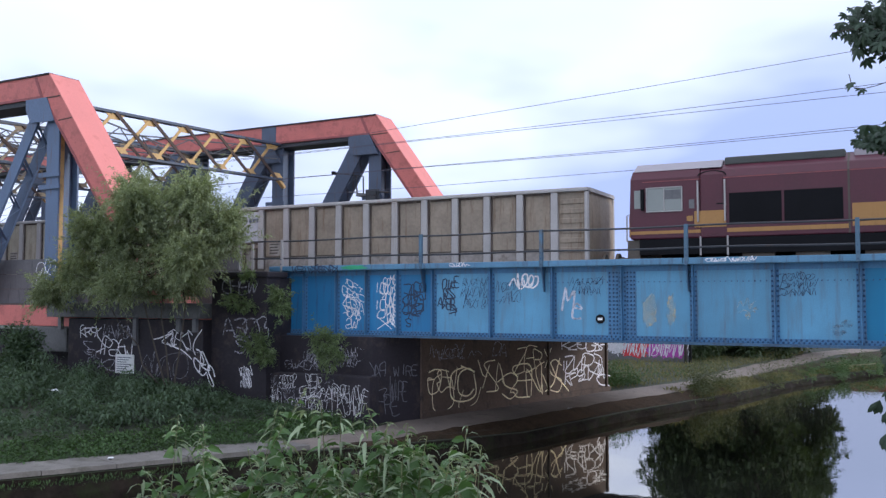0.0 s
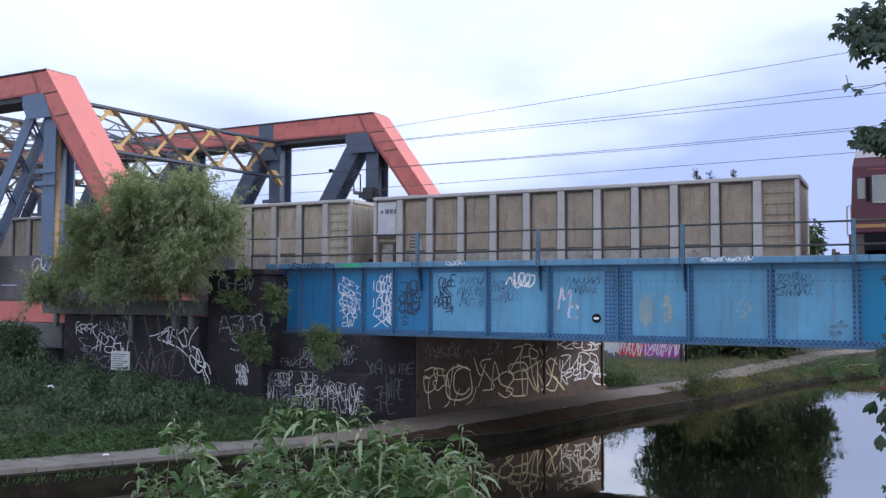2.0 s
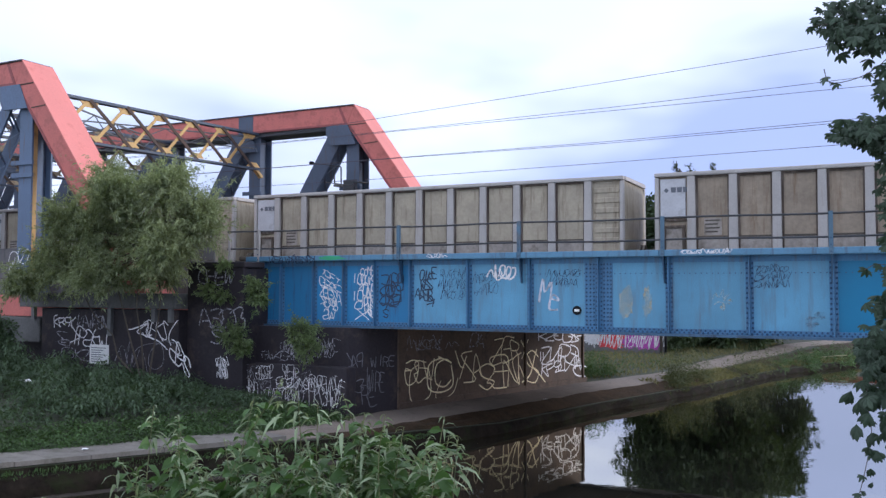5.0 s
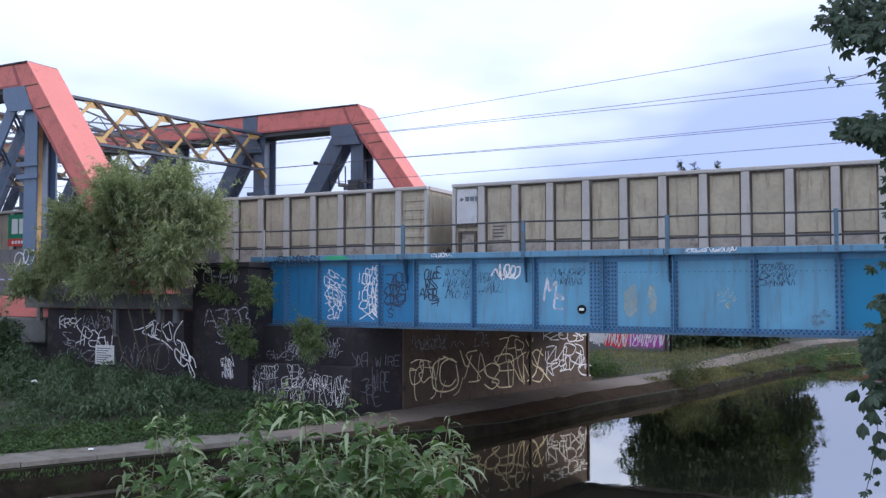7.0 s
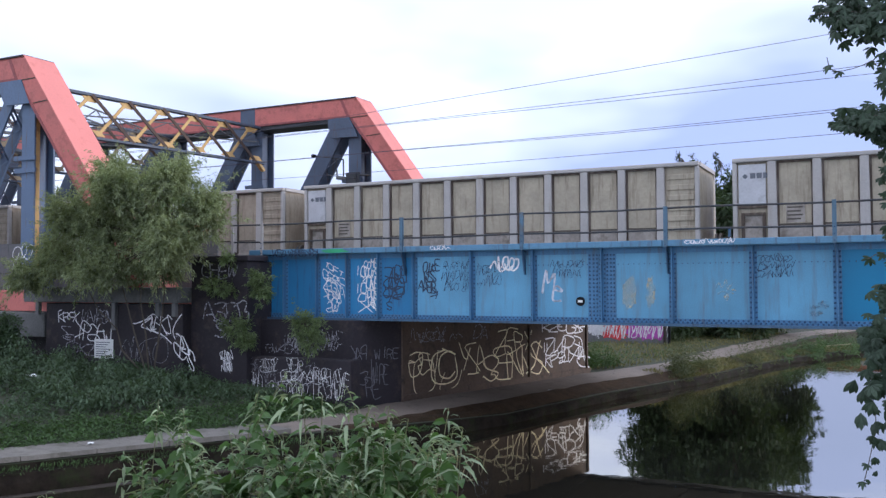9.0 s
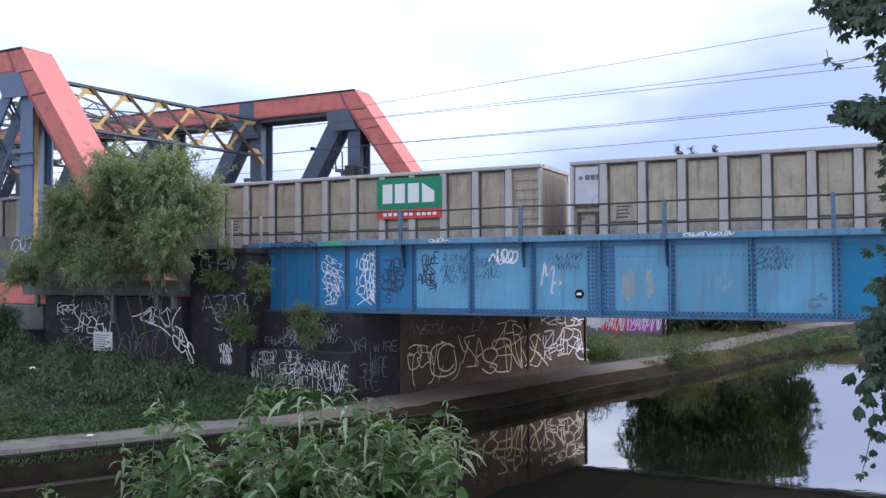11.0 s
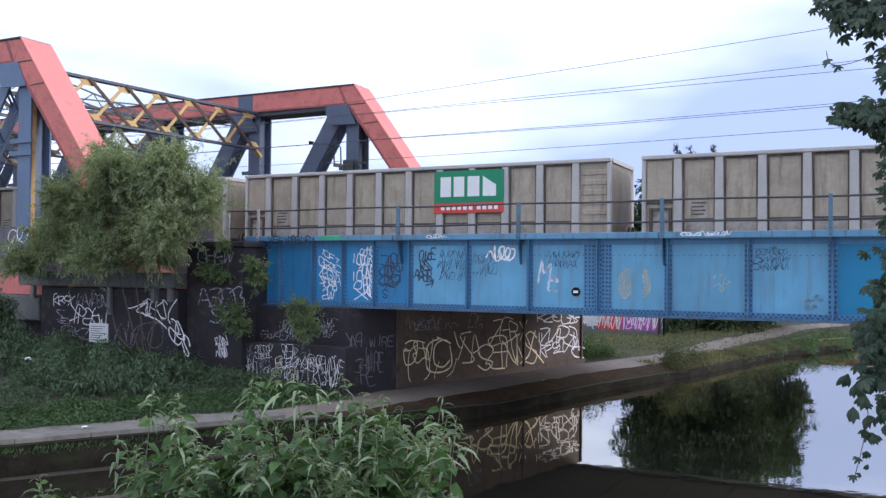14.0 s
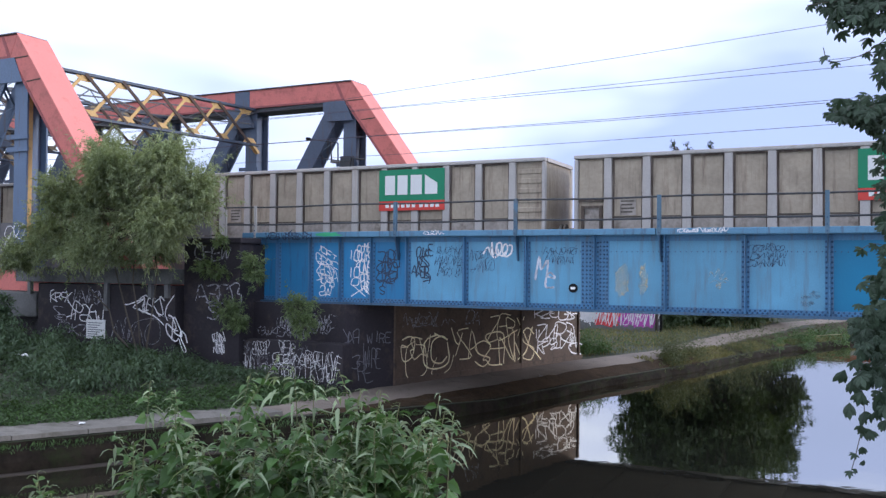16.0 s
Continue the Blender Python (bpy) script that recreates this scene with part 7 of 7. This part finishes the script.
def make_near_plants():
    rng = np.random.default_rng(31)
    clusters = [((-3.75, 4.1), [(-4.05, 4.15, 3.57), (-3.9, 4.2, 3.52), (-3.8, 4.1, 3.42), (-4.1, 4.1, 3.12), (-3.95, 4.0, 3.2)]),
                ((-3.3, 4.15), [(-3.31, 4.2, 3.66), (-3.10, 4.2, 3.78), (-3.0, 4.2, 3.71), (-3.2, 4.1, 3.5)]),
                ((-2.8, 4.2), [(-2.86, 4.2, 3.66), (-2.70, 4.2, 3.72), (-2.6, 4.3, 3.6), (-2.55, 4.2, 3.62)]),
                ((-2.35, 4.4), [(-2.42, 4.2, 3.62), (-2.33, 4.25, 3.55), (-2.2, 4.3, 3.5), (-2.06, 4.2, 3.63), (-1.98, 4.2, 3.53)])]
    clusters.append(((-3.5, 3.0), [(-3.65, 3.0, 3.28), (-3.57, 3.0, 3.24), (-3.27, 3.0, 3.24), (-3.44, 3.0, 3.2)]))
    for i, ((x, y), tips) in enumerate(clusters):
        more = [(x + rng.uniform(-0.36, 0.36), y + rng.uniform(-0.35, 0.45), rng.uniform(2.8, (3.3, 3.42, 3.45, 3.47, 3.0)[i])) for k in range((18, 34, 38, 36, 0)[i])]
        more = [(min(a - 0.1 * (i == 3), -2.2), b, c) for a, b, c in more]
        make_buddleia((x, y, ground_z(x, y) - 0.05), tips + more, 60 + i, 0.4)


def make_litter():
    rng = random.Random(12)
    for x, y, z, s in ((-2.78, 3.75, 3.03, 0.06), (-20.6, 16.4, ground_z(-20.6, 16.4) + 0.22, 0.13), (-15.2, 13.6, 0.88, 0.06), (-9.6, 27.0, 0.80, 0.06)):
        b = Build()
        pts = [Vector((x + s * (i - 1) + rng.uniform(-0.3, 0.3) * s, y + s * (j - 1) * 0.7, z + rng.uniform(-0.35, 0.35) * s)) for i in range(3) for j in range(3)]
        b.add(pts + [p + Vector((0, 0, 0.006)) for p in pts], [(3 * i + j + q, 3 * i + j + 1 + q, 3 * i + j + 4 + q, 3 * i + j + 3 + q) for q in (0, 9) for i in range(2) for j in range(2)])
        solid("litter", b, M["white"], "crumpled scrap of white litter", "litter", group="litter", at=(x, y, z))


def palmate(b, p, size, face, droop, rng, spread=1.0):
    """A five-fingered creeper leaf hanging from p."""
    n = Vector(face).normalized()
    down = (Vector((0, 0, -1)) * droop + Vector((rng.uniform(-0.6, 0.6), rng.uniform(-0.6, 0.6), 0.2))).normalized()
    side = down.cross(n).normalized()
    for a in (-1.05 * spread, -0.55 * spread, 0.0, 0.55 * spread, 1.05 * spread):
        way = (down * math.cos(a) + side * math.sin(a) + n * rng.uniform(-0.15, 0.3)).normalized()
        l = size * (1.0 - 0.25 * abs(a)) * rng.uniform(0.85, 1.1)
        w = way.cross(n).normalized() * l * 0.17
        m, m2 = p + way * l * 0.5, p + way * l * 0.8
        b.add([p, m + w, m + n * l * 0.05, m - w, m2 + w * 0.7, m2 - w * 0.7, p + way * l - n * l * 0.06], [(0, 1, 2), (0, 2, 3), (1, 4, 2), (2, 4, 5), (2, 5, 3), (4, 6, 5)])


def make_creeper():
    rng = random.Random(8)
    t = thing("creeper", (0.6, 6.9, 2.3), "dark creeper hanging in trails from a branch beside the canal", "creeper")
    trail = [(0.35, 6.9, 2.4), (0.45, 6.8, 4.0), (0.3, 6.75, 5.4), (0.35, 6.7, 6.3)]
    part("trunk", Build().tube(trail, [0.06, 0.05, 0.04, 0.03], 8), M["bark"], t, "thin bark-covered trunk", smooth=True)
    spots = []
    for x, z, r, n in ((-0.08, 6.12, 0.13, 26), (0.04, 6.0, 0.13, 30), (-0.24, 6.1, 0.07, 9), (0.14, 6.15, 0.16, 26), (-0.17, 6.22, 0.1, 14), (-0.16, 5.40, 0.06, 12), (-0.06, 5.43, 0.07, 18), (0.06, 5.38, 0.1, 24),
                       (0.08, 5.66, 0.09, 12), (0.10, 4.28, 0.11, 20), (0.03, 4.05, 0.10, 18), (0.08, 3.85, 0.12, 20), (-0.05, 3.82, 0.08, 8), (0.02, 3.62, 0.08, 9), (-0.08, 3.66, 0.06, 5),
                       (0.13, 5.0, 0.08, 12), (0.14, 4.6, 0.09, 14), (0.1, 3.45, 0.1, 10)):
        for k in range(n):
            spots.append((Vector((x + rng.gauss(0, r * 0.6), 6.68 + rng.gauss(0, 0.12), z + rng.gauss(0, r * 0.5))), rng.uniform(0.055, 0.10)))
    for pts in ([(0.1, 6.7, 3.9), (-0.07, 6.68, 3.66), (-0.05, 6.69, 3.35), (-0.09, 6.69, 3.1), (-0.13, 6.67, 2.93)], [(0.1, 6.7, 3.7), (0.03, 6.71, 3.45), (0.01, 6.72, 3.3)],
                [(0.2, 6.7, 6.0), (-0.02, 6.66, 5.8), (-0.25, 6.52, 5.72), (-0.3, 6.5, 5.82)], [(0.1, 6.7, 6.1), (-0.2, 6.6, 6.15), (-0.4, 6.5, 6.12)], [(0.3, 6.75, 5.4), (0.0, 6.66, 5.42), (-0.22, 6.55, 5.4)],
                [(0.3, 6.75, 4.3), (0.05, 6.7, 4.48), (-0.08, 6.68, 4.44)]):
        line = spline(pts, 4)
        part("trailing_stem", Build().tube(line, 0.0028, 4), M["bark"], t, "thin trailing stem")
        for p in line[4::3]:
            spots.append((p + Vector((rng.uniform(-0.03, 0.03), 0, 0)), rng.uniform(0.05, 0.075)))
    for p, s in spots:
        b = Build()
        palmate(b, p, s * 1.15, (rng.uniform(-0.5, 0.3), -1, rng.uniform(0.0, 0.9)), 1.0, rng)
        part("leaf", b, M["leaf_creeper"], t)
    for x, z, r in ((-0.17, 3.62, 0.15), (-0.13, 3.55, 0.16), (-0.02, 3.60, 0.15), (-0.06, 3.48, 0.15), (-0.14, 3.40, 0.14), (0.02, 3.45, 0.15), (0.05, 3.62, 0.16), (-0.05, 3.34, 0.12), (0.03, 3.36, 0.13), (0.08, 3.5, 0.15),
                    (-0.07, 3.25, 0.11), (-0.02, 3.22, 0.10), (-0.06, 3.10, 0.08), (-0.05, 3.02, 0.06), (-0.10, 2.95, 0.05), (0.08, 3.3, 0.12)):
        b = Build()
        palmate(b, Vector((x, 6.66 + rng.gauss(0, 0.03), z)), r * 0.82, (rng.uniform(-0.6, 0.4), -1, rng.uniform(-0.3, 0.3)), 1.6, rng, rng.uniform(0.3, 0.75))
        part("leaf", b, M["leaf_creeper"], t)
    # thick cushions of overlapping leaves behind the loose ones
    mass = Build()
    for x0, x1, z0, z1, n in ((-0.36, 0.25, 6.06, 6.35, 300), (-0.30, 0.28, 5.34, 5.50, 250), (-0.06, 0.30, 5.20, 5.38, 90), (0.0, 0.26, 4.62, 5.22, 130),
                              (-0.02, 0.28, 4.00, 4.30, 190), (-0.14, 0.28, 3.72, 4.02, 270), (0.10, 0.28, 5.72, 6.04, 50), (0.06, 0.28, 4.28, 4.64, 90), (0.02, 0.28, 3.50, 3.74, 110)):
        for k in range(n):
            u, v = rng.random(), rng.random()
            x, z = x0 + (x1 - x0) * u, z0 + (z1 - z0) * v
            # ragged ends: thin out towards the tip over the water
            if u < 0.3 and abs(v - 0.5) > 0.15 + u + 0.25 * noise.noise((x * 9, z * 9, 3)):
                continue
            palmate(mass, Vector((x, 6.74 + rng.gauss(0, 0.10), z)), rng.uniform(0.04, 0.072), (rng.uniform(-0.7, 0.5), -1, rng.uniform(-0.2, 1.0)), 0.8, rng)
    part("leaf_mass", mass, M["leaf_creeper"], t, "thick overlapping dark leaves", kind="stuff")


paint_walls()
make_far_wall()
make_plants()
make_bank_oddments()
make_near_plants()
make_creeper()
make_litter()


def train_place(t):
    """Where the first wagon's front end stands along the track at t seconds; the train gathers speed."""
    return -7.92 + 2.732 * t + 0.04533 * t ** 2 + 0.00425 * t ** 3 - 0.00008 * t ** 4


def motions():
    times = [0.5 * i for i in range(33)]
    for k, wagon in enumerate(WAGONS):
        walk(wagon, [(t, pose(train_place(t) - 13.6 * k, TRACK, RAIL)) for t in times])
    steps = [0.1 * i for i in range(161)]
    for vehicle in (*WAGONS, LOCO):
        for axle in [o for o in vehicle.children_recursive if o.name.startswith("wheelset")]:
            x, r = axle.location.x, axle.location.z
            walk(axle, [(t, pose(x, 0, r, 0, math.degrees((train_place(t) - train_place(0)) / r), 0)) for t in steps])
    walk(LOCO, [(t, pose(train_place(t) + 1.17, TRACK, RAIL)) for t in times])


motions()
